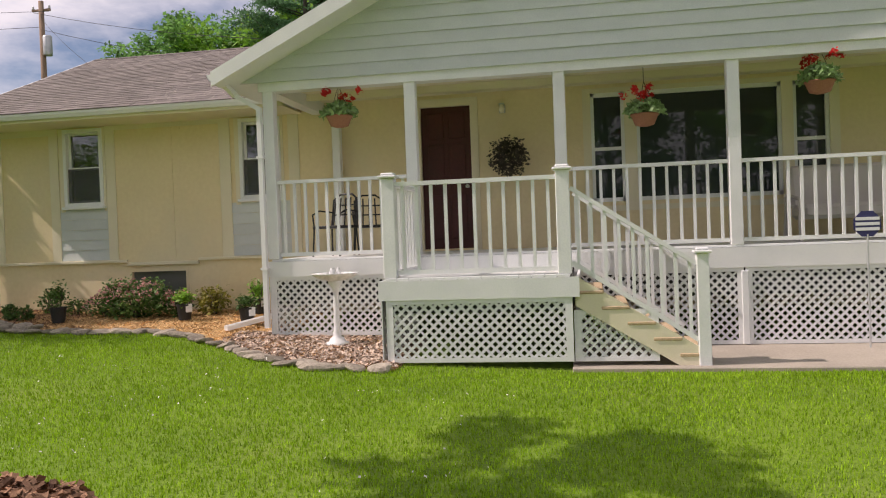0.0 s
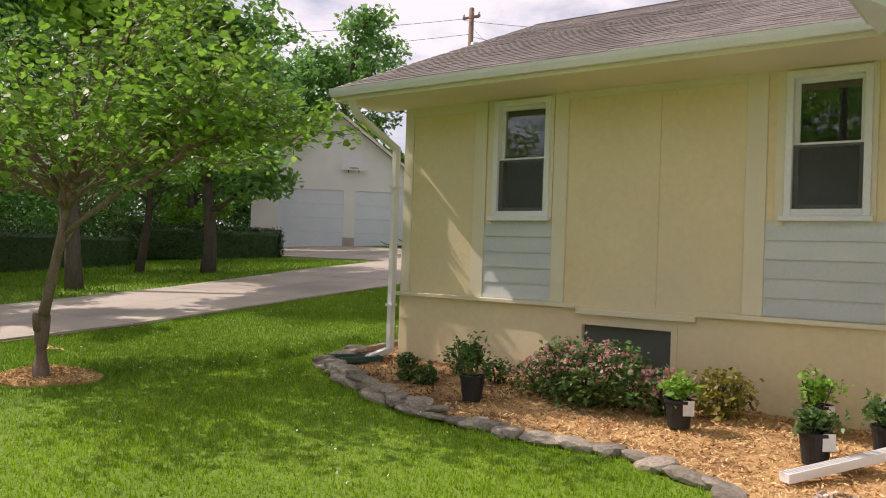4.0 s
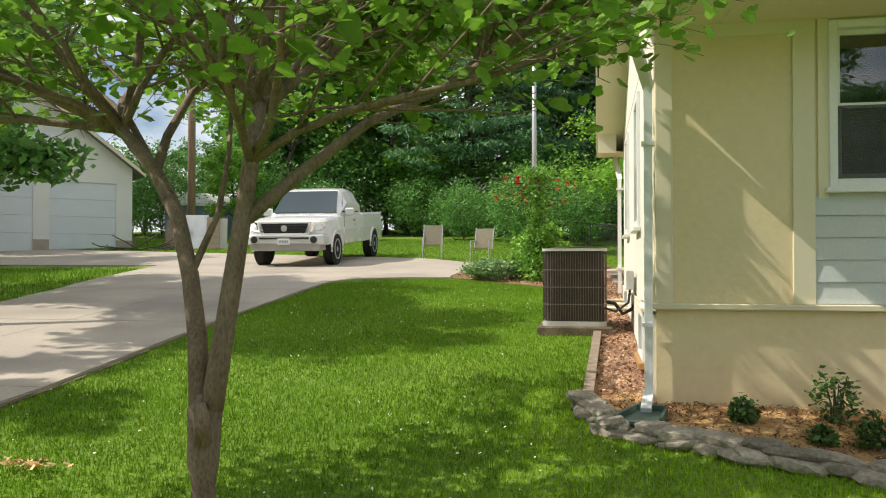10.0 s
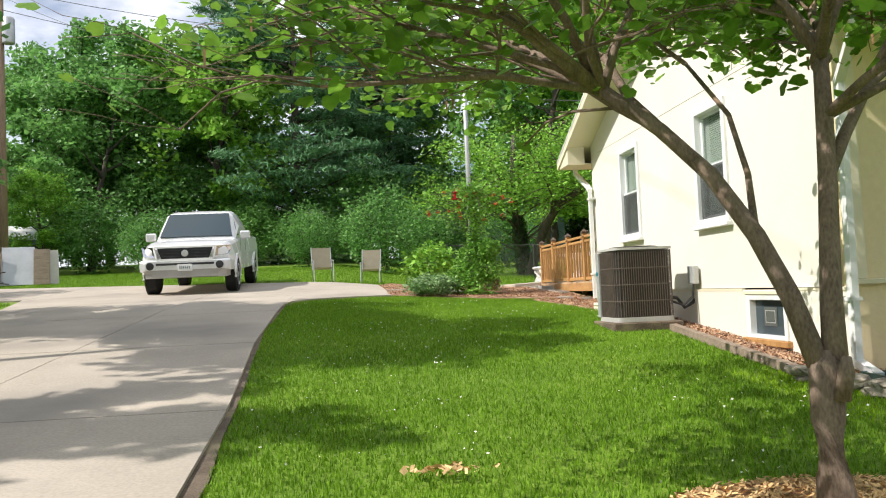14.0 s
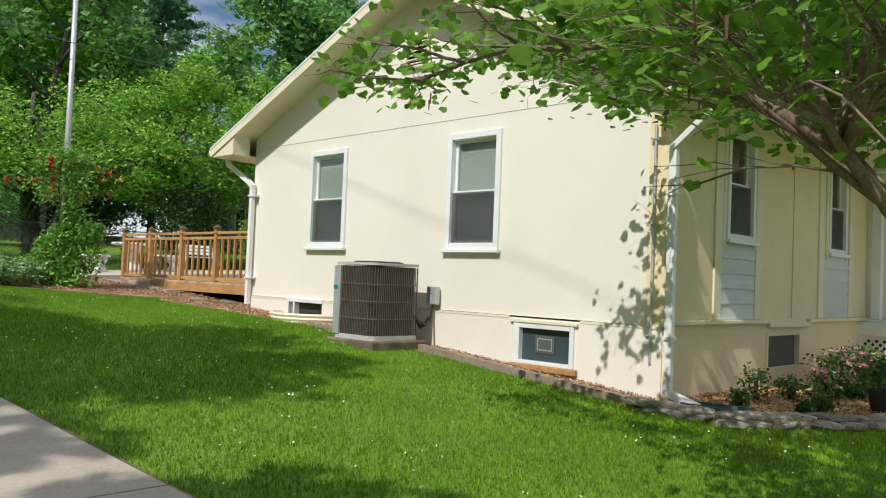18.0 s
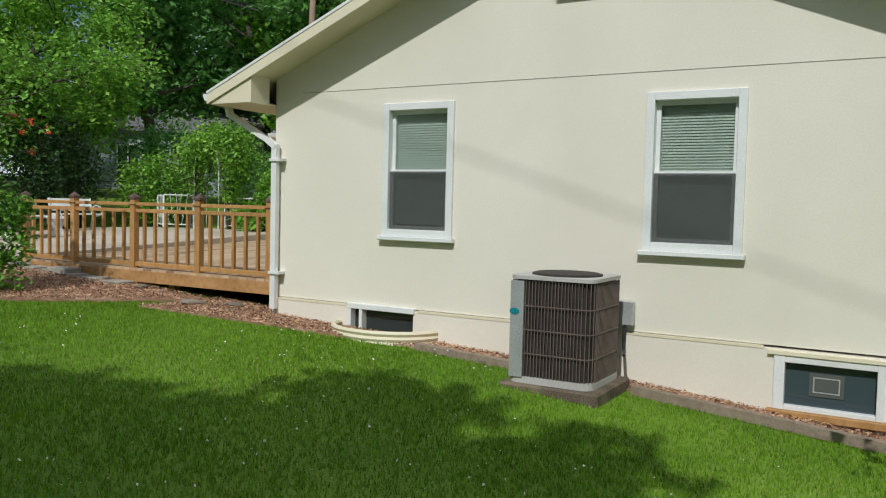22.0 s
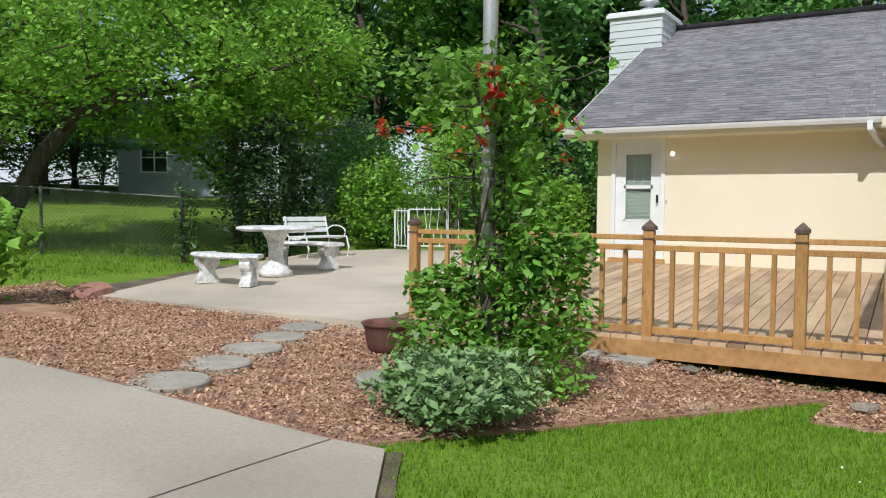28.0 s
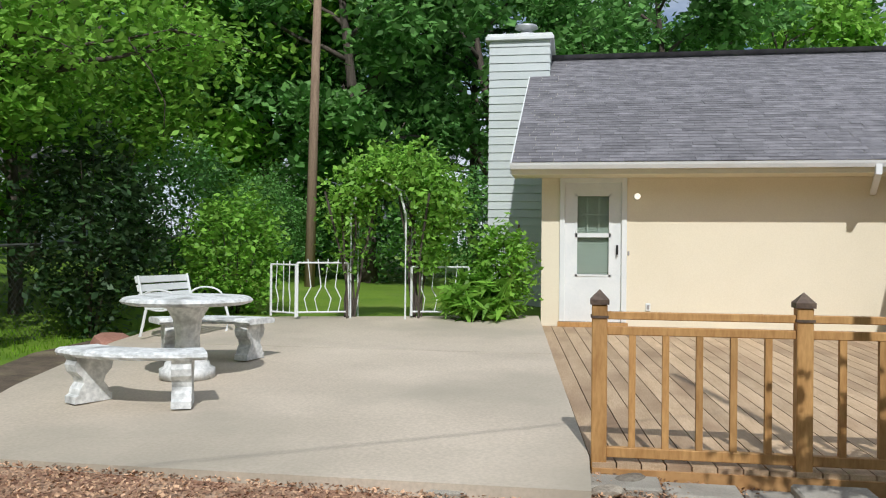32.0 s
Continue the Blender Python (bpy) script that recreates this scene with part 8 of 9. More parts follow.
# timber edging along the side bed
for a, b, lab in (((-0.52, -0.10), (-0.44, 2.9), "weathered landscape timber edging the side bed"), ((-0.36, 0.02), (-0.34, 2.9), "weathered landscape timber beside the side bed")):
    t = thing("landscape_timber", lab, "timber", "landscape timbers")
    bm = B()
    p, q = Vector((*a, gz(*a) + 0.035)), Vector((*b, gz(*b) + 0.035))
    if a[0] > -0.5:
        p, q = Vector((-0.50, 3.95, gz(-0.5, 3.95) + 0.03)), Vector((-0.42, 5.1, gz(-0.42, 5.1) + 0.02))
    bar(bm, p, q, 0.085, 0.08)
    part("beam", bm, M["oldwood"], t)
sb = thing("splash_block", "green plastic splash block under the downspout", "splash block", at=pose(-0.12, -0.62, gz(-0.1, -0.6) + 0.045, -4, 0, -12))
bm = B()
prism(bm, [(-0.11, 0.3, 0), (0.11, 0.3, 0), (0.15, -0.3, -0.02), (-0.15, -0.3, -0.02)], (0, 0, 0.02))
part("tray", bm, M["green_plastic"], sb)
for a, b in (((-0.11, 0.3, 0.03), (-0.15, -0.3, 0.01)), ((0.11, 0.3, 0.03), (0.15, -0.3, 0.01)), ((-0.11, 0.3, 0.03), (0.11, 0.3, 0.03))):
    bm = B()
    bar(bm, a, b, 0.02, 0.06)
    part("rim", bm, M["green_plastic"], sb)


def stone_mesh(seed, sx, sy, sz):
    rng = random.Random(seed)
    bm = B()
    bmesh.ops.create_icosphere(bm, subdivisions=2, radius=1.0)
    for v in bm.verts:
        k = 1 + 0.22 * noise.noise(v.co * 1.4 + Vector((seed * 7.3, 0, 0))) + 0.08 * rng.random()
        v.co = Vector((v.co.x * sx * k, v.co.y * sy * k, max(min(v.co.z * 1.5, 1), -1) * sz * (0.9 + 0.1 * k)))
    me = bpy.data.meshes.new("stone")
    bm.to_mesh(me)
    bm.free()
    me.materials.append(M["rock"])
    return me


STONES = [stone_mesh(k, 0.13 + 0.04 * (k % 3), 0.085 + 0.015 * (k % 4), 0.030 + 0.010 * (k % 2)) for k in range(8)]
border = thing("stone_border", "low dry-laid border of flat grey-brown field stones", "stone edging")
EDGE = FRONT_BED[:13]
rng = random.Random(5)
n = 0
for (xa, ya), (xb, yb) in zip(EDGE, EDGE[1:]):
    L = math.hypot(xb - xa, yb - ya)
    s = 0.0
    while s < L:
        f = s / L
        x, y = xa + (xb - xa) * f, ya + (yb - ya) * f
        for layer in range(2 if x < 2.2 else 1):
            ob = new("stone", STONES[rng.randrange(8)])
            ob.parent = border
            dx, dy = rng.gauss(0, 0.03), rng.gauss(0, 0.03)
            ob.matrix_basis = pose(x + dx, y + dy + 0.05 * layer, gz(x, y) + 0.018 + 0.05 * layer, rng.gauss(0, 6), rng.gauss(0, 6), math.degrees(math.atan2(yb - ya, xb - xa)) + rng.gauss(0, 14))
        s += 0.20 + 0.07 * rng.random()
for (x, y, s) in ((0.05, 12.3, 0.9), (-0.2, 12.42, 0.7), (-0.05, 7.9, 0.8), (-0.35, 8.3, 0.7), (0.0, 9.6, 0.8)):
    ob = tagged(new("loose_stone", STONES[int(x * 10) % 8]), "loose flat stone at the edge of the deck", "stone", "loose stones")
    ob.matrix_basis = pose(x, y, gz(x, y) + 0.04, 4, 3, 40 * y) @ Matrix.Diagonal((s, s, s, 1))

# stepping stones, pavers, kettle, rock in the chip bed
for k, (x, y, r) in enumerate(((-3.26, 12.10, 0.26), (-2.61, 12.35, 0.25), (-1.97, 12.62, 0.25), (-1.36, 12.88, 0.24), (-0.80, 13.08, 0.23), (-0.26, 13.27, 0.22))):
    bm = B()
    lathe(bm, [(r - 0.01, -0.05), (r, -0.035), (r, 0.02), (r - 0.012, 0.032)], 26, pose(x, y, gz(x, y) + 0.022))
    tagged(part("stepping_stone", bm, M["pave"]), "round grey exposed-aggregate stepping stone in wood chips", "stepping stone", "stepping stones")
bm = B()
lathe(bm, [(0.29, -0.05), (0.30, -0.03), (0.30, 0.03), (0.285, 0.045)], 26, pose(-2.10, 11.12, gz(-2.1, 11.12) + 0.02, 5, 4))
tagged(part("stepping_stone", bm, M["pave"]), "round concrete stone half under the vine", "stepping stone")
for k, (x, y) in enumerate(((-0.02, 12.33), (-0.03, 11.9), (-0.02, 11.46), (-0.02, 11.02), (0.0, 10.58), (0.02, 10.14), (-0.02, 11.20))):
    bm = B()
    box(bm, x - 0.13, y - 0.205, gz(x, y) - 0.02, x + 0.13, y + 0.205, gz(x, y) + 0.055 + (0.06 if k == 6 else 0.0), 0.012)
    tagged(part("paver_block", bm, M["pave"]), "grey concrete paver block under the deck edge", "paver", "pavers by the deck")
kt = thing("iron_kettle", "rusty cast-iron kettle used as a planter", "kettle", at=pose(-1.18, 11.81, gz(-1.18, 11.8) + 0.015) @ Matrix.Diagonal((0.8, 0.8, 0.82, 1)))
bm = B()
lathe(bm, [(0.10, 0.0), (0.19, 0.015), (0.235, 0.07), (0.255, 0.15), (0.262, 0.24), (0.285, 0.30), (0.305, 0.315), (0.300, 0.33), (0.27, 0.32), (0.245, 0.25), (0.235, 0.20), (0.01, 0.19)], 32)
part("bowl", bm, M["rust"], kt, smooth=True)
for s in (-1, 1):
    bm = B()
    tube(bm, [(0.255, s * 0.08, 0.23), (0.32, s * 0.06, 0.25), (0.325, 0, 0.26)], 0.014, 7)
    part("handle", bm, M["rust"], kt)
bm = B()
lathe(bm, [(0.01, 0.20), (0.24, 0.20), (0.238, 0.222), (0.01, 0.235)], 20)
part("soil", bm, M["soil"], kt)
for k, (x, y, s, mt) in enumerate(((-0.40, 16.78, 1.15, "redrock"), (4.6, 18.25, 1.1, "redrock"))):
    me = stone_mesh(20 + k, 0.30 * s, 0.22 * s, 0.10 * s)
    me.materials[0] = M[mt]
    ob = tagged(new("red_boulder", me), "reddish sandstone boulder at the corner of the patio", "boulder", "boulders")
    ob.matrix_basis = pose(x, y, gz(x, y) + 0.05, 4, -5, 30)


# ---------------------------------------------------------------- cast-stone table and benches
def bench_leg(bm, m):
    """A scrolled console leg with foot and cap."""
    prof = [(0.0, 0.0), (0.16, 0.0), (0.16, 0.06), (0.13, 0.075), (0.12, 0.12), (0.085, 0.17), (0.10, 0.22), (0.15, 0.27), (0.165, 0.33), (0.15, 0.37), (0.17, 0.40), (0.0, 0.40)]
    out = [(x, z) for x, z in prof] + [(-x, z) for x, z in reversed(prof[1:-1])]
    a = [m @ Vector((x, -0.075, z)) for x, z in out]
    prism(bm, a, (m.to_3x3() @ Vector((0, 0.15, 0))))


def curved_bench(at, sweep=66, radius=1.02):
    t = thing("stone_bench", "curved white cast-stone bench with scrolled legs", "bench", "patio benches", at=at)
    n, w = 16, 0.18
    secs = []
    for k in range(n + 1):
        a = radians(-sweep / 2 + sweep * k / n)
        wob = 0.008 * (k % 2)
        sec = []
        for r, z in ((radius - w, 0.415), (radius - w - 0.015 - wob, 0.44), (radius - w - 0.01, 0.465), (radius - w + 0.03, 0.48), (radius + w - 0.03, 0.48), (radius + w + 0.01, 0.465), (radius + w + 0.015 + wob, 0.44), (radius + w, 0.415)):
            sec.append((r * math.cos(a) - radius, r * math.sin(a), z))
        secs.append(sec)
    bm = B()
    loft(bm, secs)
    part("seat", bm, M["cast"], t)
    for s in (-1, 1):
        a = radians(s * sweep * 0.36)
        bm = B()
        bench_leg(bm, Matrix.Translation((radius * math.cos(a) - radius, radius * math.sin(a), 0.012)) @ Matrix.Rotation(a, 4, "Z"))
        part("leg", bm, M["cast"], t, "scrolled cast-stone leg")
    return t


PT = (2.05, 15.98)
tb = thing("stone_table", "round white cast-stone garden table on a fluted pedestal", "table", at=pose(PT[0], PT[1], patio_z(PT[0])) @ Matrix.Diagonal((1, 1, 0.93, 1)))
bm = B()
prof = [(0.02, 0.70), (0.50, 0.70), (0.545, 0.715), (0.56, 0.735), (0.55, 0.755), (0.52, 0.77), (0.02, 0.775)]
lathe(bm, prof, 40)
for v in bm.verts:
    r = math.hypot(v.co.x, v.co.y)
    if r > 0.53:
        a = math.atan2(v.co.y, v.co.x)
        k = 1 + 0.012 * math.cos(20 * a)
        v.co.x *= k
        v.co.y *= k
part("top", bm, M["cast"], tb, "round top with a scalloped edge")
bm = B()
lathe(bm, [(0.24, 0.0), (0.24, 0.09), (0.20, 0.11), (0.19, 0.15), (0.13, 0.19), (0.105, 0.28), (0.10, 0.40), (0.12, 0.55), (0.18, 0.66), (0.20, 0.705)], 32)
for v in bm.verts:
    if 0.17 < v.co.z < 0.66:
        a = math.atan2(v.co.y, v.co.x)
        k = 1 + 0.06 * math.cos(12 * a)
        v.co.x *= k
        v.co.y *= k
part("pedestal", bm, M["cast"], tb, "fluted pedestal", smooth=True)
curved_bench(pose(0.92, 15.88, patio_z(0.92), 0, 0, 178) @ Matrix.Diagonal((0.95, 0.95, 0.88, 1)))
curved_bench(pose(3.02, 16.2, patio_z(3.0), 0, 0, 12) @ Matrix.Diagonal((0.95, 0.95, 0.88, 1)))
gb = thing("garden_bench", "white slatted garden bench with curled iron arms", "bench", at=pose(4.53, 17.22, patio_z(4.5), 0, 0, -8) @ Matrix.Diagonal((0.8, 1, 0.86, 1)))
for k in range(4):
    bm = B()
    box(bm, -0.62, -0.22 + k * 0.12, 0.42, 0.62, -0.13 + k * 0.12, 0.45, 0.006)
    part("seat_slat", bm, M["white"], gb)
for k in range(3):
    bm = B()
    obox(bm, pose(0, 0.30 + 0.03 * k, 0.56 + k * 0.115, -14, 0, 0), 1.24, 0.025, 0.095, 0.006)
    part("back_slat", bm, M["white"], gb)
for s in (-1, 1):
    bm = B()
    x = s * 0.60
    tube(bm, [(x, 0.34, 0.85), (x, 0.28, 0.55), (x, 0.22, 0.40), (x, 0.30, 0.02)], 0.018, 7)
    tube(bm, [(x, -0.22, 0.43), (x, -0.28, 0.2), (x, -0.24, 0.02)], 0.018, 7)
    tube(bm, [(x, 0.05 + 0.24 * math.cos(a), 0.52 + 0.14 * math.sin(a)) for a in np.linspace(-0.3, 2 * math.pi - 0.3, 18)], 0.014, 6)
    tube(bm, [(x, 0.22, 0.40), (x, -0.22, 0.43)], 0.016, 6)
    part("arm_frame", bm, M["white"], gb, "curled white iron arm and legs")


# ---------------------------------------------------------------- white iron gates, arch with vine, fence
def iron_panel(label, a, b, z0, h, n, bend=True, seed=1, name="iron_gate"):
    t = thing(name, label, "gate", "white iron gates")
    a, b = Vector((*a, z0)), Vector((*b, z0))
    rr = random.Random(seed)
    bm = B()
    for z in (0.06, h):
        tube(bm, [a + Vector((0, 0, z)), b + Vector((0, 0, z))], 0.014, 6)
    tube(bm, [a, a + Vector((0, 0, h))], 0.018, 6), tube(bm, [b, b + Vector((0, 0, h))], 0.018, 6)
    part("frame", bm, M["white"], t)
    for k in range(n):
        p = a.lerp(b, (k + 1) / (n + 1))
        w = rr.uniform(-0.05, 0.05) if bend else 0
        d = (b - a).normalized() * w
        bm = B()
        tube(bm, [p + Vector((0, 0, 0.06)), p + Vector((0, 0, 0.25)) - d, p + Vector((0, 0, h * 0.55)) + d, p + Vector((0, 0, h + 0.05))], 0.010, 5)
        part("bar", bm, M["white"], t)
    return t


GX = 6.9
iron_panel("white iron garden gate standing open with bent bars", (6.30, 16.45), (6.62, 15.80), 1.17, 0.76, 4, seed=2)
iron_panel("white iron fence panel beside the gate", (6.52, 16.92), (6.30, 16.47), 1.16, 0.74, 3, seed=3, name="iron_fence_panel")
iron_panel("white iron fence panel with bent bars by the chimney", (6.75, 14.90), (6.95, 14.10), 1.18, 0.70, 4, seed=4, name="iron_fence_panel")
ar = thing("garden_arch", "garden arch wholly grown over with a green climber", "arch", at=pose(6.8, 15.36, 1.13))
bm = B()
for dx in (-0.2, 0.2):
    tube(bm, [(dx, 0.40, -0.1), (dx, 0.40, 1.5), (dx, 0.30, 1.85), (dx, 0, 2.0), (dx, -0.30, 1.85), (dx, -0.40, 1.5), (dx, -0.40, -0.1)], 0.018, 6)
part("hoops", bm, M["white"], ar)
rng = np.random.default_rng(31)
a = rng.random(7600) * math.pi
side = rng.random(7600) < 0.22
c = np.stack([rng.normal(0, 0.30, 7600), -0.22 + 0.72 * np.cos(a) + rng.normal(0, 0.17, 7600), 1.45 + 0.72 * np.sin(a) + rng.normal(0, 0.19, 7600)], 1)
m = int(side.sum())
c[side] = np.stack([rng.normal(0, 0.2, m), np.where(rng.random(m) < 0.35, 0.52, -0.72) + rng.normal(0, 0.13, m), 0.65 + rng.random(m) * 1.1], 1)
quads, k = leaf_cloud(rng, c, 0.075, "oval", 0.3)
part_mesh("climber", polys_mesh("climber", quads, k), M["leaf_light"], ar, "dense green climbing leaves")
bm = B()
for s in (-0.52, 0.44):
    for q in range(7):
        tube(bm, limb_points(rng, (rng.normal() * 0.1, s + rng.normal() * 0.05, -0.05), (0, 0, 1), 1.9, 0.10, 6), 0.018, 5)
tagged(part("climber_stem", bm, M["bark_dark"], ar), kind="stuff")
bush("garden_shrub", "leafy shrub by the chimney and iron fence", pose(7.0, 13.62, 1.14), 0.85, 0.9, 1.35, "leaf_light", 0.075, 2600, 41)
bush("day_lilies", "clump of long green lily leaves below the shrub", pose(6.75, 13.95, 1.13), 0.8, 1.0, 0.60, "leaf_light", 0.22, 420, 42, "plant", shape="needle")
bush("garden_shrub", "dark dense shrub behind the benches", pose(5.2, 18.9, 0.95), 2.1, 1.7, 2.7, "hedge", 0.085, 5200, 43)
bush("garden_shrub", "green shrub beside the iron fence", pose(7.2, 17.75, 1.10), 1.8, 1.5, 1.9, "leaf_light", 0.08, 4200, 44)
for k, (x, y, r) in enumerate(((7.75, 13.6, 0.010), (7.9, 13.65, 0.012), (8.05, 13.62, 0.010))):
    bm = B()
    tube(bm, [(x - 0.1, y + 0.1, 1.08), (x + 0.25, y - 0.15, 2.3 + 0.12 * k)], 0.014, 6)
    tagged(part("garden_tool", bm, M["rust"]), "long wooden tool handle leaning by the chimney", "tool", "leaning tools")


def mesh_fence(a, b, h=1.15, step=2.4):
    """Chain-link fence: posts, top rail and woven wires."""
    t = thing("chain_link_fence", "old dark chain-link fence round the neighbouring lawn", "fence")
    ax, ay = a
    bx, by = b
    L = math.hypot(bx - ax, by - ay)
    n = max(1, round(L / step))
    pts = [(ax + (bx - ax) * k / n, ay + (by - ay) * k / n) for k in range(n + 1)]
    for x, y in pts:
        bm = B()
        tube(bm, [(x, y, gz(x, y) - 0.1), (x, y, gz(x, y) + h + 0.04)], 0.028, 8)
        part("post", bm, M["fence_metal"], t)
    bm = B()
    tube(bm, [(x, y, gz(x, y) + h) for x, y in pts], 0.02, 6)
    part("top_rail", bm, M["fence_metal"], t)
    q = []
    d = Vector(((bx - ax) / L, (by - ay) / L, 0))
    s = 0.0
    while s < L:
        for sg in (1, -1):
            e = min(max(s + sg * h, 0), L)
            f0, f1 = s / L, e / L
            run = abs(e - s)
            p0 = Vector((ax + (bx - ax) * f0, ay + (by - ay) * f0, 0))
            p1 = Vector((ax + (bx - ax) * f1, ay + (by - ay) * f1, 0))
            p0.z, p1.z = gz(p0.x, p0.y) + 0.03, gz(p1.x, p1.y) + 0.03 + run
            if run > 0.05:
                o = Vector((0, 0, 0.0035))
                q.append([tuple(p0 - o), tuple(p1 - o), tuple(p1 + o), tuple(p0 + o)])
        s += 0.085
    part_mesh("wire_mesh", polys_mesh("wire_mesh", np.array(q), 4), M["fence_metal"], t)
    return t


mesh_fence((3.3, 19.3), (8.6, 18.9))
mesh_fence((3.3, 19.3), (-2.0, 27.5))
bush("fence_vine", "straggling green vine on the fence post", at_ground(3.35, 19.28), 0.5, 0.5, 1.4, "leaf_bed", 0.07, 420, 46, "vine", stems=6)

# ---------------------------------------------------------------- trumpet vine on a metal pole
VX, VY = -1.72, 10.62
vp = pole("garden_pole", "tall pale metal pole wrapped in a trumpet vine", VX, VY, 5.6, 0.055, "galv")
vine = thing("trumpet_vine", "green trumpet vine with orange-red flowers round the pole", "vine", at=pose(VX, VY, gz(VX, VY)))
rng = np.random.default_rng(77)
bm = B()
for q in range(9):
    a0 = rng.random() * 6.28
    pts = [(0.09 * math.cos(a0 + f * 2.2) * (1.6 - f * 0.25), 0.09 * math.sin(a0 + f * 2.2) * (1.6 - f * 0.25), f) for f in np.linspace(-0.05, 2.3, 9)]
    tube(bm, pts, [0.016 - 0.001 * k for k in range(9)], 5)
tips = []
for q in range(20):
    a0 = rng.random() * 6.28
    z = 1.5 + 0.8 * rng.random()
    pts = limb_points(rng, (0.08 * math.cos(a0), 0.08 * math.sin(a0), z), (math.cos(a0), math.sin(a0), 0.25), 0.35 + 0.5 * rng.random() * (z / 1.8), 0.16, 4, -0.03)
    tube(bm, pts, 0.006, 4)
    tips += pts[1:]
tagged(part("stem", bm, M["bark_dark"], vine), kind="stuff")
n = 1500
f = rng.random(n)
col = np.stack([0.07 + rng.normal(0, 0.12, n), -0.15 + rng.normal(0, 0.13, n), 0.75 + 1.50 * f], 1)
lobes = np.array([(0.0, -0.05, 0.42, 0.52), (-0.28, 0.22, 0.40, 0.36), (0.22, -0.36, 0.55, 0.40), (0.05, -0.12, 0.85, 0.40), (-0.10, 0.32, 0.70, 0.26), (0.30, -0.45, 0.95, 0.26), (0.15, -0.30, 0.20, 0.42), (-0.2, 0.05, 0.15, 0.40)])
pick = rng.integers(0, len(lobes), 4600)
low = rng.normal(size=(4600, 3))
low *= (lobes[pick, 3] * (0.45 + 0.6 * rng.random(4600)) / np.linalg.norm(low, axis=1))[:, None]
low = low * np.array([1.0, 1.0, 0.8]) + lobes[pick, :3]
low[:, 2] = np.maximum(low[:, 2], 0.03)
crest = np.stack([0.02 + rng.normal(0, 0.17, 700), 0.12 + rng.normal(0, 0.28, 700), 2.25 + rng.normal(0, 0.09, 700)], 1)
tp = np.array([tuple(p) for p in tips])
end = np.repeat(tp, 6, axis=0) + rng.normal(size=(len(tp) * 6, 3)) * 0.07
quads, k = leaf_cloud(rng, np.concatenate([col, low, crest, end]), 0.062, "oval", 0.6)
part_mesh("leaves", polys_mesh("leaves", quads, k), M["vine_leaf"], vine)
fl = tp[rng.integers(0, len(tp), 22)]
fl = np.repeat(fl, 9, axis=0) + rng.normal(size=(22 * 9, 3)) * 0.024
quads, k = leaf_cloud(rng, fl, 0.042, "oval", 0.0)
tagged(part_mesh("flower", polys_mesh("flower", quads, k), M["flower_orange"], vine, "orange-red trumpet flowers"), kind="stuff")
bush("ground_ivy", "low pale green leafy ground cover at the vine's foot", pose(VX - 0.92, VY - 0.26, gz(VX - 0.9, VY)), 1.05, 0.95, 0.42, "ivy_leaf", 0.05, 3400, 78, "plant", stems=5)
hf = thing("hummingbird_feeder", "red hanging hummingbird feeder by the vine", "bird feeder", at=pose(VX - 0.33, VY - 0.2, gz(VX, VY) + 2.02))
bm = B()
lathe(bm, [(0.07, 0), (0.085, 0.015), (0.07, 0.03), (0.03, 0.04), (0.035, 0.10), (0.03, 0.14), (0.05, 0.15), (0.01, 0.17)], 18)
part("bottle", bm, M["flower_red"], hf, smooth=True)
bm = B()
tube(bm, [(0, 0, 0.17), (0.02, 0.02, 0.30), (0.33, 0.2, 0.33)], 0.004, 5)
part("hook", bm, M["wire"], hf)


# ---------------------------------------------------------------- plants in the front bed
def potted(x, y, seed, w, h, label, mat="leaf_bed", fl=None, tag=False):
    z = gz(x, y) + 0.03
    t = thing("potted_plant", label, "potted plant", "nursery pots", at=pose(x, y, z))
    bm = B()
    lathe(bm, [(0.085, 0), (0.11, 0.20), (0.118, 0.20), (0.118, 0.225), (0.105, 0.225), (0.10, 0.19), (0.01, 0.19)], 18)
    part("pot", bm, M["black"], t, "black plastic nursery pot")
    rng = np.random.default_rng(seed)
    n = 420
    c = rng.normal(size=(n, 3))
    c /= np.linalg.norm(c, axis=1)[:, None]
    c = c * (0.4 + 0.75 * rng.random(n) ** 1.5)[:, None] * np.array([w / 2, w / 2, h / 2]) * (1 + 0.35 * np.sin(c[:, :1] * 5 + seed)) + np.array([0, 0, 0.22 + h / 2])
    quads, k = leaf_cloud(rng, c, 0.042, "oval", 0.6)
    part_mesh("leaves", polys_mesh("leaves", quads, k), M[mat], t)
    bm = B()
    for _ in range(5):
        p = rng.normal(size=2) * 0.03
        tube(bm, [(p[0], p[1], 0.18), (p[0] * 3, p[1] * 3, 0.2 + h * 0.8)], 0.006, 5)
    tagged(part("stem", bm, M["bark_dark"], t), kind="stuff")
    if tag:
        bm = B()
        obox(bm, pose(0.10, -0.06, 0.17, 0, 0, 40), 0.09, 0.004, 0.12)
        part("care_tag", bm, M["board"], t, "white care label")
    return t


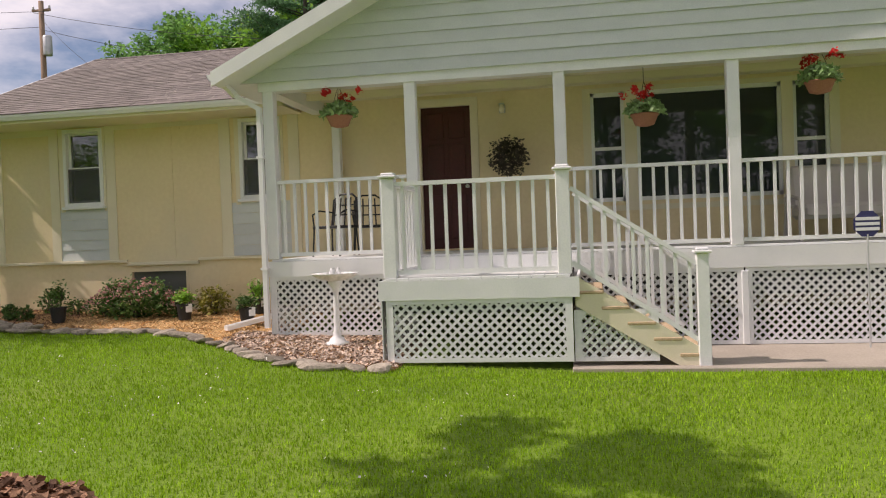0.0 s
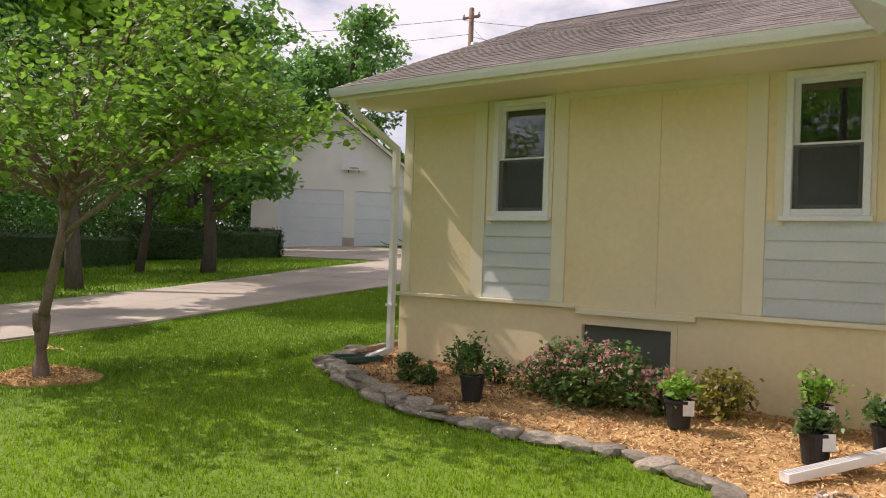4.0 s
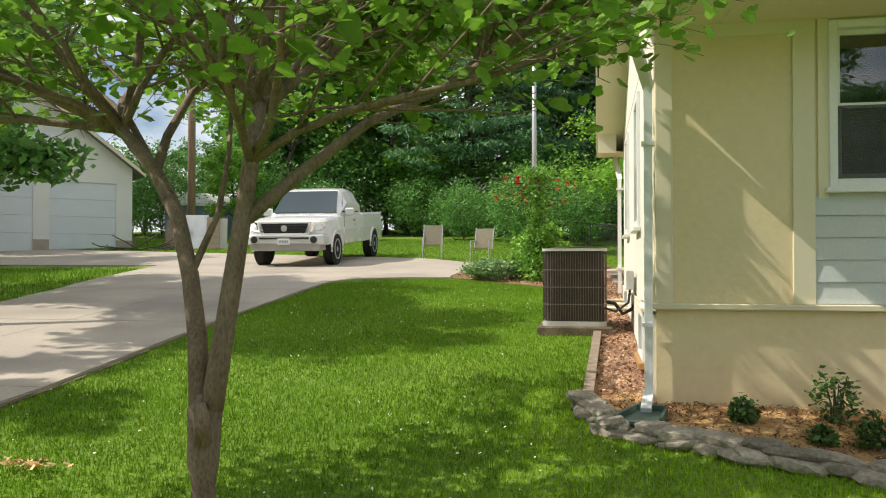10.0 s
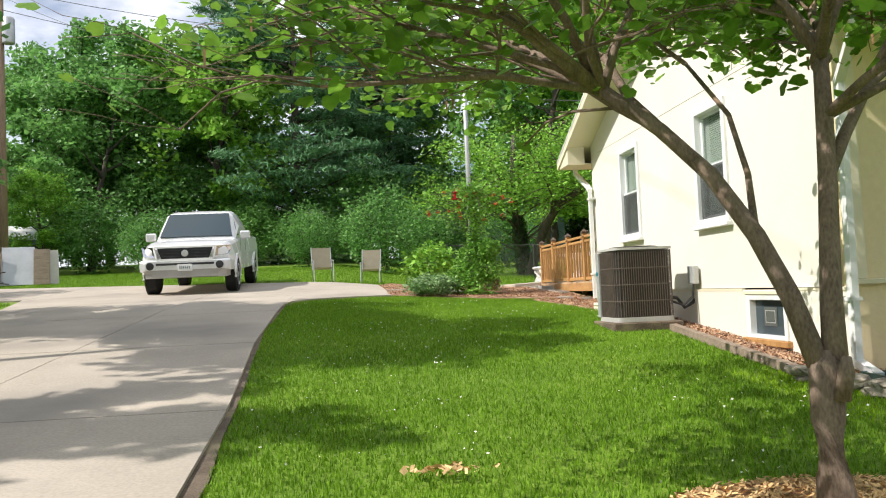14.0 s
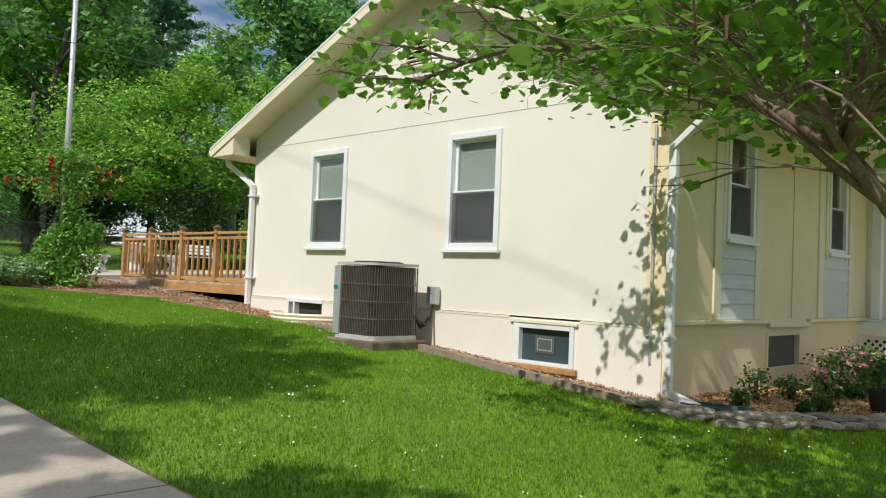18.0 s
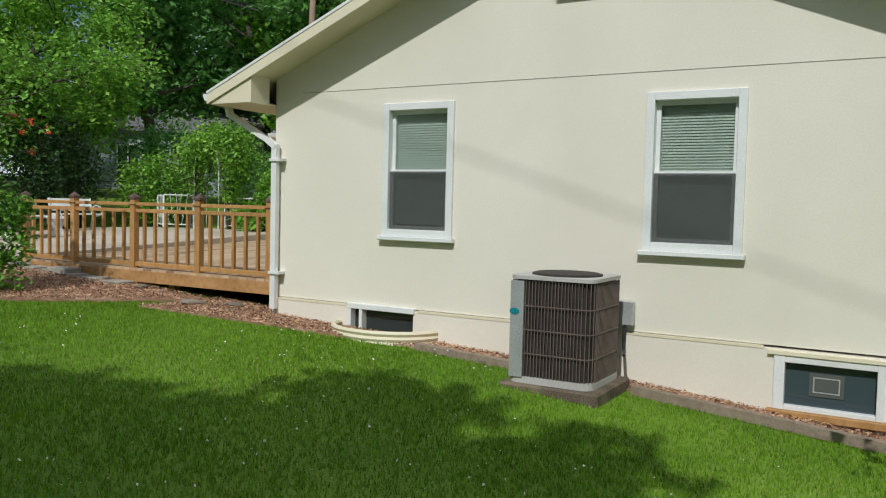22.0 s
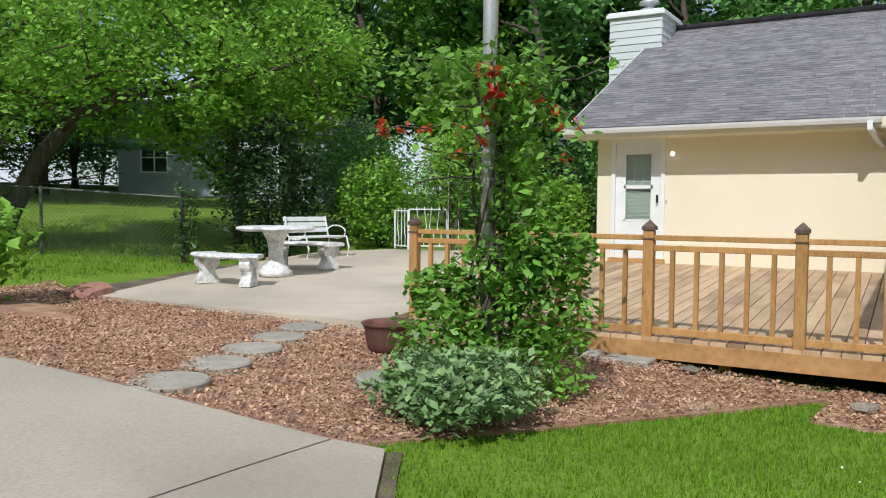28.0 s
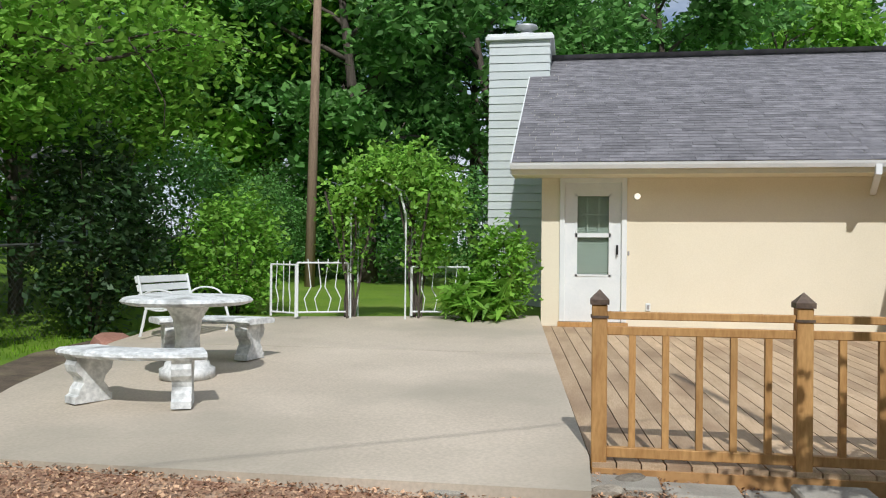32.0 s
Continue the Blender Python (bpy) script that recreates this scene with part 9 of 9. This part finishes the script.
potted(2.00, -1.35, 51, 0.27, 0.36, "tall dark shrub in a black nursery pot")
potted(3.78, -1.01, 52, 0.32, 0.20, "spreading green plant in a black nursery pot with a care label", "leaf_light", tag=True)
potted(4.68, -0.43, 53, 0.36, 0.26, "green shrub in a black nursery pot on the mulch", "leaf_light", tag=True)
potted(4.86, -1.29, 54, 0.32, 0.18, "low green plant in a black nursery pot with a care label", "leaf_bed", tag=True)
potted(5.23, -0.79, 55, 0.30, 0.22, "leafy plant in a black nursery pot tipped against the porch", "leaf_bed")
bush("rose_bush", "flowering shrub rose with pink and white blossoms", at_ground(2.89, -0.80), 1.15, 0.8, 0.58, "leaf_bed", 0.045, 3000, 56, "rose bush", flowers=("flower_pink", 190, 0.032))
bush("rose_bush", "small reddish-pink shrub beside the large rose", at_ground(3.49, -0.67), 0.45, 0.45, 0.40, "leaf_bed", 0.045, 420, 57, "rose bush", flowers=("flower_pink", 60, 0.04))
bush("rose_bush", "pale pink rose sprays at the bush's edge", at_ground(2.36, -0.75), 0.6, 0.5, 0.36, "leaf_bed", 0.04, 560, 61, "rose bush", flowers=("flower_pink", 60, 0.03))
bush("golden_shrub", "small golden-green shrub by the foundation", at_ground(3.94, -0.43), 0.5, 0.45, 0.42, "leaf_gold", 0.05, 600, 58)
for k, (x, y, w, h) in enumerate(((1.18, -0.42, 0.34, 0.36), (1.24, -1.05, 0.26, 0.22), (0.55, -0.52, 0.22, 0.18), (1.75, -0.55, 0.34, 0.26), (0.95, -1.0, 0.16, 0.12))):
    bush("young_shrub", "small dark young shrub planted in the mulch", at_ground(x, y), w, w, h, "leaf_bed", 0.038, 330, 70 + k, group="young shrubs in the bed", stems=5)
ds = thing("downspout_extension", "white ribbed downspout extension lying on the mulch", "drain pipe", at=pose(0, 0, 0))
bm = B()
bar(bm, (5.31, -1.05, gz(5.3, -1.0) + 0.14), (4.80, -1.84, gz(4.8, -1.84) + 0.06), 0.085, 0.06)
for k in range(3):
    o = -0.025 + 0.025 * k
    bar(bm, (5.31 + o, -1.05, gz(5.3, -1.0) + 0.172), (4.80 + o, -1.84, gz(4.8, -1.84) + 0.092), 0.008, 0.008)
part("pipe", bm, M["gutter"], ds)


# ---------------------------------------------------------------- porch things
def hanging_basket(x, y, z, seed, label):
    t = thing("hanging_basket", label, "hanging basket", "porch baskets", at=pose(x, y, z))
    bm = B()
    lathe(bm, [(0.05, -0.14), (0.12, -0.12), (0.17, 0.0), (0.18, 0.0), (0.18, 0.015), (0.01, 0.02)], 20)
    part("bowl", bm, M["terracotta"], t, smooth=True)
    bm = B()
    for a in (0, 2.1, 4.2):
        tube(bm, [(0.17 * math.cos(a), 0.17 * math.sin(a), 0.01), (0, 0, 0.42)], 0.004, 4)
    tube(bm, [(0, 0, 0.42), (0, 0, 2.96 - z + 0.1)], 0.004, 4)
    part("hanger", bm, M["wire"], t)
    rng = np.random.default_rng(seed)
    c = rng.normal(size=(520, 3))
    c /= np.linalg.norm(c, axis=1)[:, None]
    c[:, 2] = np.abs(c[:, 2]) - 0.25
    c = c * (0.5 + 0.5 * rng.random(520))[:, None] * np.array([0.27, 0.27, 0.22]) + np.array([0, 0, 0.06])
    quads, k = leaf_cloud(rng, c, 0.065, "oval", 0.4)
    part_mesh("leaves", polys_mesh("leaves", quads, k), M["ivy_leaf"], t)
    h = rng.normal(size=(9, 3)) * np.array([0.15, 0.15, 0.03]) + np.array([0, 0, 0.30])
    h = np.repeat(h, 16, axis=0) + rng.normal(size=(144, 3)) * 0.025
    quads, k = leaf_cloud(rng, h, 0.045, "oval", 0.3)
    part_mesh("blossoms", polys_mesh("blossoms", quads, k), M["flower_red"], t, "red geranium blossoms")
    return t


BEFORE_PORCH.update(bpy.data.objects)
hanging_basket(6.95, -2.0, 2.50, 81, "hanging basket of red geraniums above the railing")
hanging_basket(10.96, -2.0, 2.28, 82, "hanging basket of variegated ivy and red geraniums")
hanging_basket(13.05, -2.0, 2.55, 83, "large hanging basket of white-leaved ivy and red geraniums")
wr2 = bush("door_wreath", "dark round wreath on the wall beside the front door", pose(9.05, -0.28, 1.72), 0.56, 0.20, 0.56, "bark_dark", 0.05, 1100, 84, "wreath", stems=3)
pl = thing("porch_lamp", "small bright porch lamp beside the front door", "lamp", at=pose(8.95, 0.0, 2.78))
bm = B()
box(bm, -0.05, -0.02, -0.06, 0.05, 0, 0.06, 0.006), box(bm, -0.04, -0.12, 0.06, 0.04, -0.02, 0.08)
part("bracket", bm, M["galv"], pl)
bm = B()
lathe(bm, [(0.03, -0.06), (0.045, 0.0), (0.03, 0.06)], 12, Matrix.Translation((0, -0.075, 0)))
part("shade", bm, M["lamp_glow"], pl)
mb = thing("lawn_sign", "dark blue and white octagonal sign on a stake by the porch", "sign", at=pose(13.4, -2.45, 0))
bm = B()
pts = [(0.16 * math.cos(a), 0, 0.82 + 0.16 * math.sin(a)) for a in np.linspace(math.pi / 8, 2 * math.pi + math.pi / 8, 8, endpoint=False)]
prism(bm, pts, (0, 0.012, 0))
pn = part("panel", bm, M["signblue"], mb)
bm = B()
for z in (0.76, 0.82, 0.88):
    box(bm, -0.13, -0.006, z - 0.018, 0.13, -0.001, z + 0.018)
part("lettering_bars", bm, M["board"], pn)
bm = B()
tube(bm, [(0, 0.006, -0.70), (0, 0.006, 0.70)], 0.012, 6)
part("stake", bm, M["galv"], mb)


def porch_chair(x, y, rz, label):
    t = thing("porch_chair", label, "chair", "porch chairs", at=pose(x, y, PZ, 0, 0, rz))
    bm = B()
    box(bm, -0.24, -0.22, 0.40, 0.24, 0.22, 0.44, 0.01)
    part("seat", bm, M["black"], t)
    bm = B()
    for xx in (-0.2, -0.1, 0.0, 0.1, 0.2):
        tube(bm, [(xx, 0.21, 0.44), (xx * 0.9, 0.27, 0.85)], 0.011, 5)
    tube(bm, [(-0.23, 0.21, 0.42), (-0.22, 0.27, 0.82), (-0.1, 0.28, 0.90), (0.1, 0.28, 0.90), (0.22, 0.27, 0.82), (0.23, 0.21, 0.42)], 0.015, 6)
    for z in (0.6, 0.74):
        tube(bm, [(-0.22, 0.24, z), (0.22, 0.24, z)], 0.011, 5)
    part("backrest", bm, M["black"], t, "open scrolled iron back")
    for xx in (-0.22, 0.22):
        for yy in (-0.2, 0.2):
            bm = B()
            tube(bm, [(xx, yy, 0.41), (xx * 1.1, yy * 1.1, 0.005)], 0.013, 6)
            part("leg", bm, M["black"], t)
        bm = B()
        tube(bm, [(xx * 1.05, 0.24, 0.64), (xx * 1.1, -0.05, 0.66), (xx * 1.1, -0.2, 0.60), (xx, -0.2, 0.42)], 0.013, 6)
        part("arm", bm, M["black"], t)
    return t


porch_chair(6.6, -1.3, -20, "black wrought-iron porch chair")
porch_chair(6.95, -0.72, 15, "black wrought-iron porch chair by the wall")
sf = thing("porch_glider", "grey cushioned porch seat behind the railing", "seat", at=pose(13.9, -1.0, PZ))
bm = B()
box(bm, -0.9, -0.3, 0.28, 0.9, 0.35, 0.48, 0.05)
part("seat_cushion", bm, M["fabric"], sf)
bm = B()
obox(bm, pose(0, 0.42, 0.72, -12, 0, 0), 1.8, 0.16, 0.62, 0.05)
part("back_cushion", bm, M["fabric"], sf)
bm = B()
for x in (-0.95, 0.95):
    tube(bm, [(x, -0.35, 0.0), (x, -0.32, 0.55), (x, 0.35, 0.62), (x, 0.5, 0.0)], 0.03, 7)
part("frame", bm, M["fabric"], sf)
place_porch()

bb2 = thing("bird_bath", "white bird bath on a turned pedestal before the lattice", "bird bath", at=pose(6.56, -2.57, gz(6.56, -2.57) + 0.01) @ Matrix.Diagonal((0.85, 0.85, 0.86, 1)))
bm = B()
lathe(bm, [(0.17, 0), (0.17, 0.03), (0.12, 0.05), (0.10, 0.09), (0.055, 0.12), (0.06, 0.17), (0.042, 0.22), (0.050, 0.34), (0.038, 0.46), (0.046, 0.56), (0.036, 0.66), (0.045, 0.76), (0.10, 0.86), (0.10, 0.90)], 22)
part("pedestal", bm, M["white"], bb2, smooth=True)
bm = B()
lathe(bm, [(0.08, 0.88), (0.25, 0.93), (0.33, 0.985), (0.34, 0.995), (0.32, 0.998), (0.24, 0.955), (0.01, 0.93)], 28)
part("bowl", bm, M["cast"], bb2, smooth=True)
bm = B()
for a in (0.3, 2.2, 4.0):
    x, y = 0.05 * math.cos(a), 0.05 * math.sin(a)
    lathe(bm, [(0.03, 0.93), (0.05, 0.98), (0.035, 1.03), (0.015, 1.07)], 10, Matrix.Translation((x, y, 0)))
part("finial", bm, M["cast"], bb2)


# ---------------------------------------------------------------- lawn chairs and leaning covers by the drive
def lawn_chair(x, y, rz):
    t = thing("lawn_chair", "faded tan mesh lawn chair on the back lawn", "chair", "lawn chairs", at=pose(x, y, gz(x, y), 0, 0, rz))
    bm = B()
    prism(bm, [(-0.25, -0.25, 0.40), (0.25, -0.25, 0.40), (0.25, 0.22, 0.36), (-0.25, 0.22, 0.36)], (0, 0, 0.012))
    part("seat", bm, M["chair_mesh"], t)
    bm = B()
    prism(bm, [(-0.25, 0.22, 0.36), (0.25, 0.22, 0.36), (0.25, 0.42, 0.98), (-0.25, 0.42, 0.98)], (0, 0.012, 0))
    part("backrest", bm, M["chair_mesh"], t)
    for s in (-1, 1):
        xx = s * 0.27
        bm = B()
        tube(bm, [(xx, -0.30, 0.0), (xx, -0.26, 0.60), (xx, 0.30, 0.62)], 0.014, 6)
        part("arm", bm, M["galv"], t)
        bm = B()
        tube(bm, [(xx, 0.44, 1.0), (xx, 0.20, 0.36), (xx, 0.34, 0.0)], 0.014, 6)
        part("leg", bm, M["galv"], t)
    return t


lawn_chair(-5.1, 16.6, 8)
lawn_chair(-3.75, 17.2, -6)
lc = thing("leaning_panels", "old pale window panels leaning on the utility pole", "panels", at=pose(-15.4, 22.0, gz(-15.4, 22.0), 0, 0, 12))
for k, (x, w, h, tilt, mt) in enumerate(((-0.75, 0.55, 1.15, -14, "oldwood"), (0.0, 1.0, 1.35, -17, "galv"), (0.75, 0.5, 1.25, -15, "oldwood"), (1.05, 0.4, 1.2, -12, "fabric"))):
    bm = B()
    obox(bm, pose(x, 0.12 * (k % 2), h / 2 * 0.97, tilt, 0, 5 * (k - 1)), w, 0.04, h, 0.01)
    part("panel", bm, M[mt], lc)
lg = thing("brush_pile", "low pile of dead branches at the edge of the drive", "branches", at=pose(-17.0, 21.2, gz(-17, 21.2)))
bm = B()
rng = np.random.default_rng(9)
for q in range(16):
    tube(bm, limb_points(rng, (rng.normal() * 0.5, rng.normal() * 0.3, 0.03), (rng.normal(), rng.normal() * 0.4, 0.12), 1.2, 0.2, 4), 0.02, 5)
part("branches", bm, M["bark_dark"], lg)


# ---------------------------------------------------------------- lawn blades
BEDS = [(q, (min(p[0] for p in q), max(p[0] for p in q), min(p[1] for p in q), max(p[1] for p in q))) for q in (FRONT_BED, SIDE_BED, CHIP_BED, PATIO_SOIL, RING, LEAFY)]


def on_lawn(x, y):
    if drive_left(y) - 0.1 < x < drive_edge(y) + 0.045 and y < 10.6:
        return False
    if y > 10.4 and x < -3.45 and x > -26:
        return y > drive_end(x) + 0.1 or (x < drive_left(y) - 0.1 and y < 13.3)
    if -5.4 < x < -3.4 and y > 8.2 and in_poly(x, y, curve):
        return False
    if x > -0.02 and 0 < y < 7.5:
        return False
    if x > 5.5 and y > -2.1 or x > 9.3 and y > -3.66 or 7.3 < x < 9.5 and y > -3.55:
        return False
    if -0.5 < x < 9.4 and 12.4 < y < 18.6:
        return False
    for poly, (bx0, bx1, by0, by1) in BEDS:
        if bx0 < x < bx1 and by0 < y < by1 and in_poly(x, y, poly):
            return False
    return True


def lawn_blades(name, label, x0, x1, y0, y1, per_m2, h, seed, wide=0.006, mat="blade"):
    rng = np.random.default_rng(seed)
    n = int((x1 - x0) * (y1 - y0) * per_m2)
    x, y = rng.uniform(x0, x1, n), rng.uniform(y0, y1, n)
    keep = np.array([on_lawn(a, b) for a, b in zip(x, y)])
    x, y = x[keep], y[keep]
    n = len(x)
    z = np.array([gz(a, b) for a, b in zip(x, y)]) - 0.012
    hh = h * (0.55 + 0.8 * rng.random(n))
    a = rng.random(n) * 2 * math.pi
    w = wide * (0.7 + 0.6 * rng.random(n))
    lean = hh * 0.55
    b = rng.random(n) * 2 * math.pi
    p = np.stack([x, y, z], 1)
    u = np.stack([np.cos(a) * w, np.sin(a) * w, np.zeros(n)], 1)
    tip = p + np.stack([np.cos(b) * lean * rng.random(n), np.sin(b) * lean * rng.random(n), hh], 1)
    me = polys_mesh(name, np.stack([p - u, p + u, tip], 1), 3)
    return tagged(part_mesh(name, me, M[mat]), label, "grass", kind="stuff")


lawn_blades("grass", "short green lawn grass in front of the house", -1.0, 13.5, -13.5, 0.3, 2000, 0.034, 101, 0.0055)
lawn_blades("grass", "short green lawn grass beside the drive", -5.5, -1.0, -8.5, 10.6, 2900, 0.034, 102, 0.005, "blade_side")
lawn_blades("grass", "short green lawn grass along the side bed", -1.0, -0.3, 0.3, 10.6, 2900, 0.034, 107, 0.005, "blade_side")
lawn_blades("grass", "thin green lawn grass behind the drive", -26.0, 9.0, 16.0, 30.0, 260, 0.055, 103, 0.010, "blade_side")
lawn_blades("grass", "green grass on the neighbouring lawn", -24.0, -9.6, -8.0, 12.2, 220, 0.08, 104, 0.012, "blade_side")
rng = np.random.default_rng(105)
pts = []
while len(pts) < 1500:
    x, y = rng.uniform(-5.2, 9), rng.uniform(-9, 9.5)
    if on_lawn(x, y) and noise.noise((x * 0.6, y * 0.6, 4)) > -0.05:
        pts.append((x, y))
scatter("clover_flowers", "tiny white clover flowers dotted over the lawn", "clover", M["clover"], pts, 0.0065, 0.2, 106, aspect=0.9, lift=0.05)
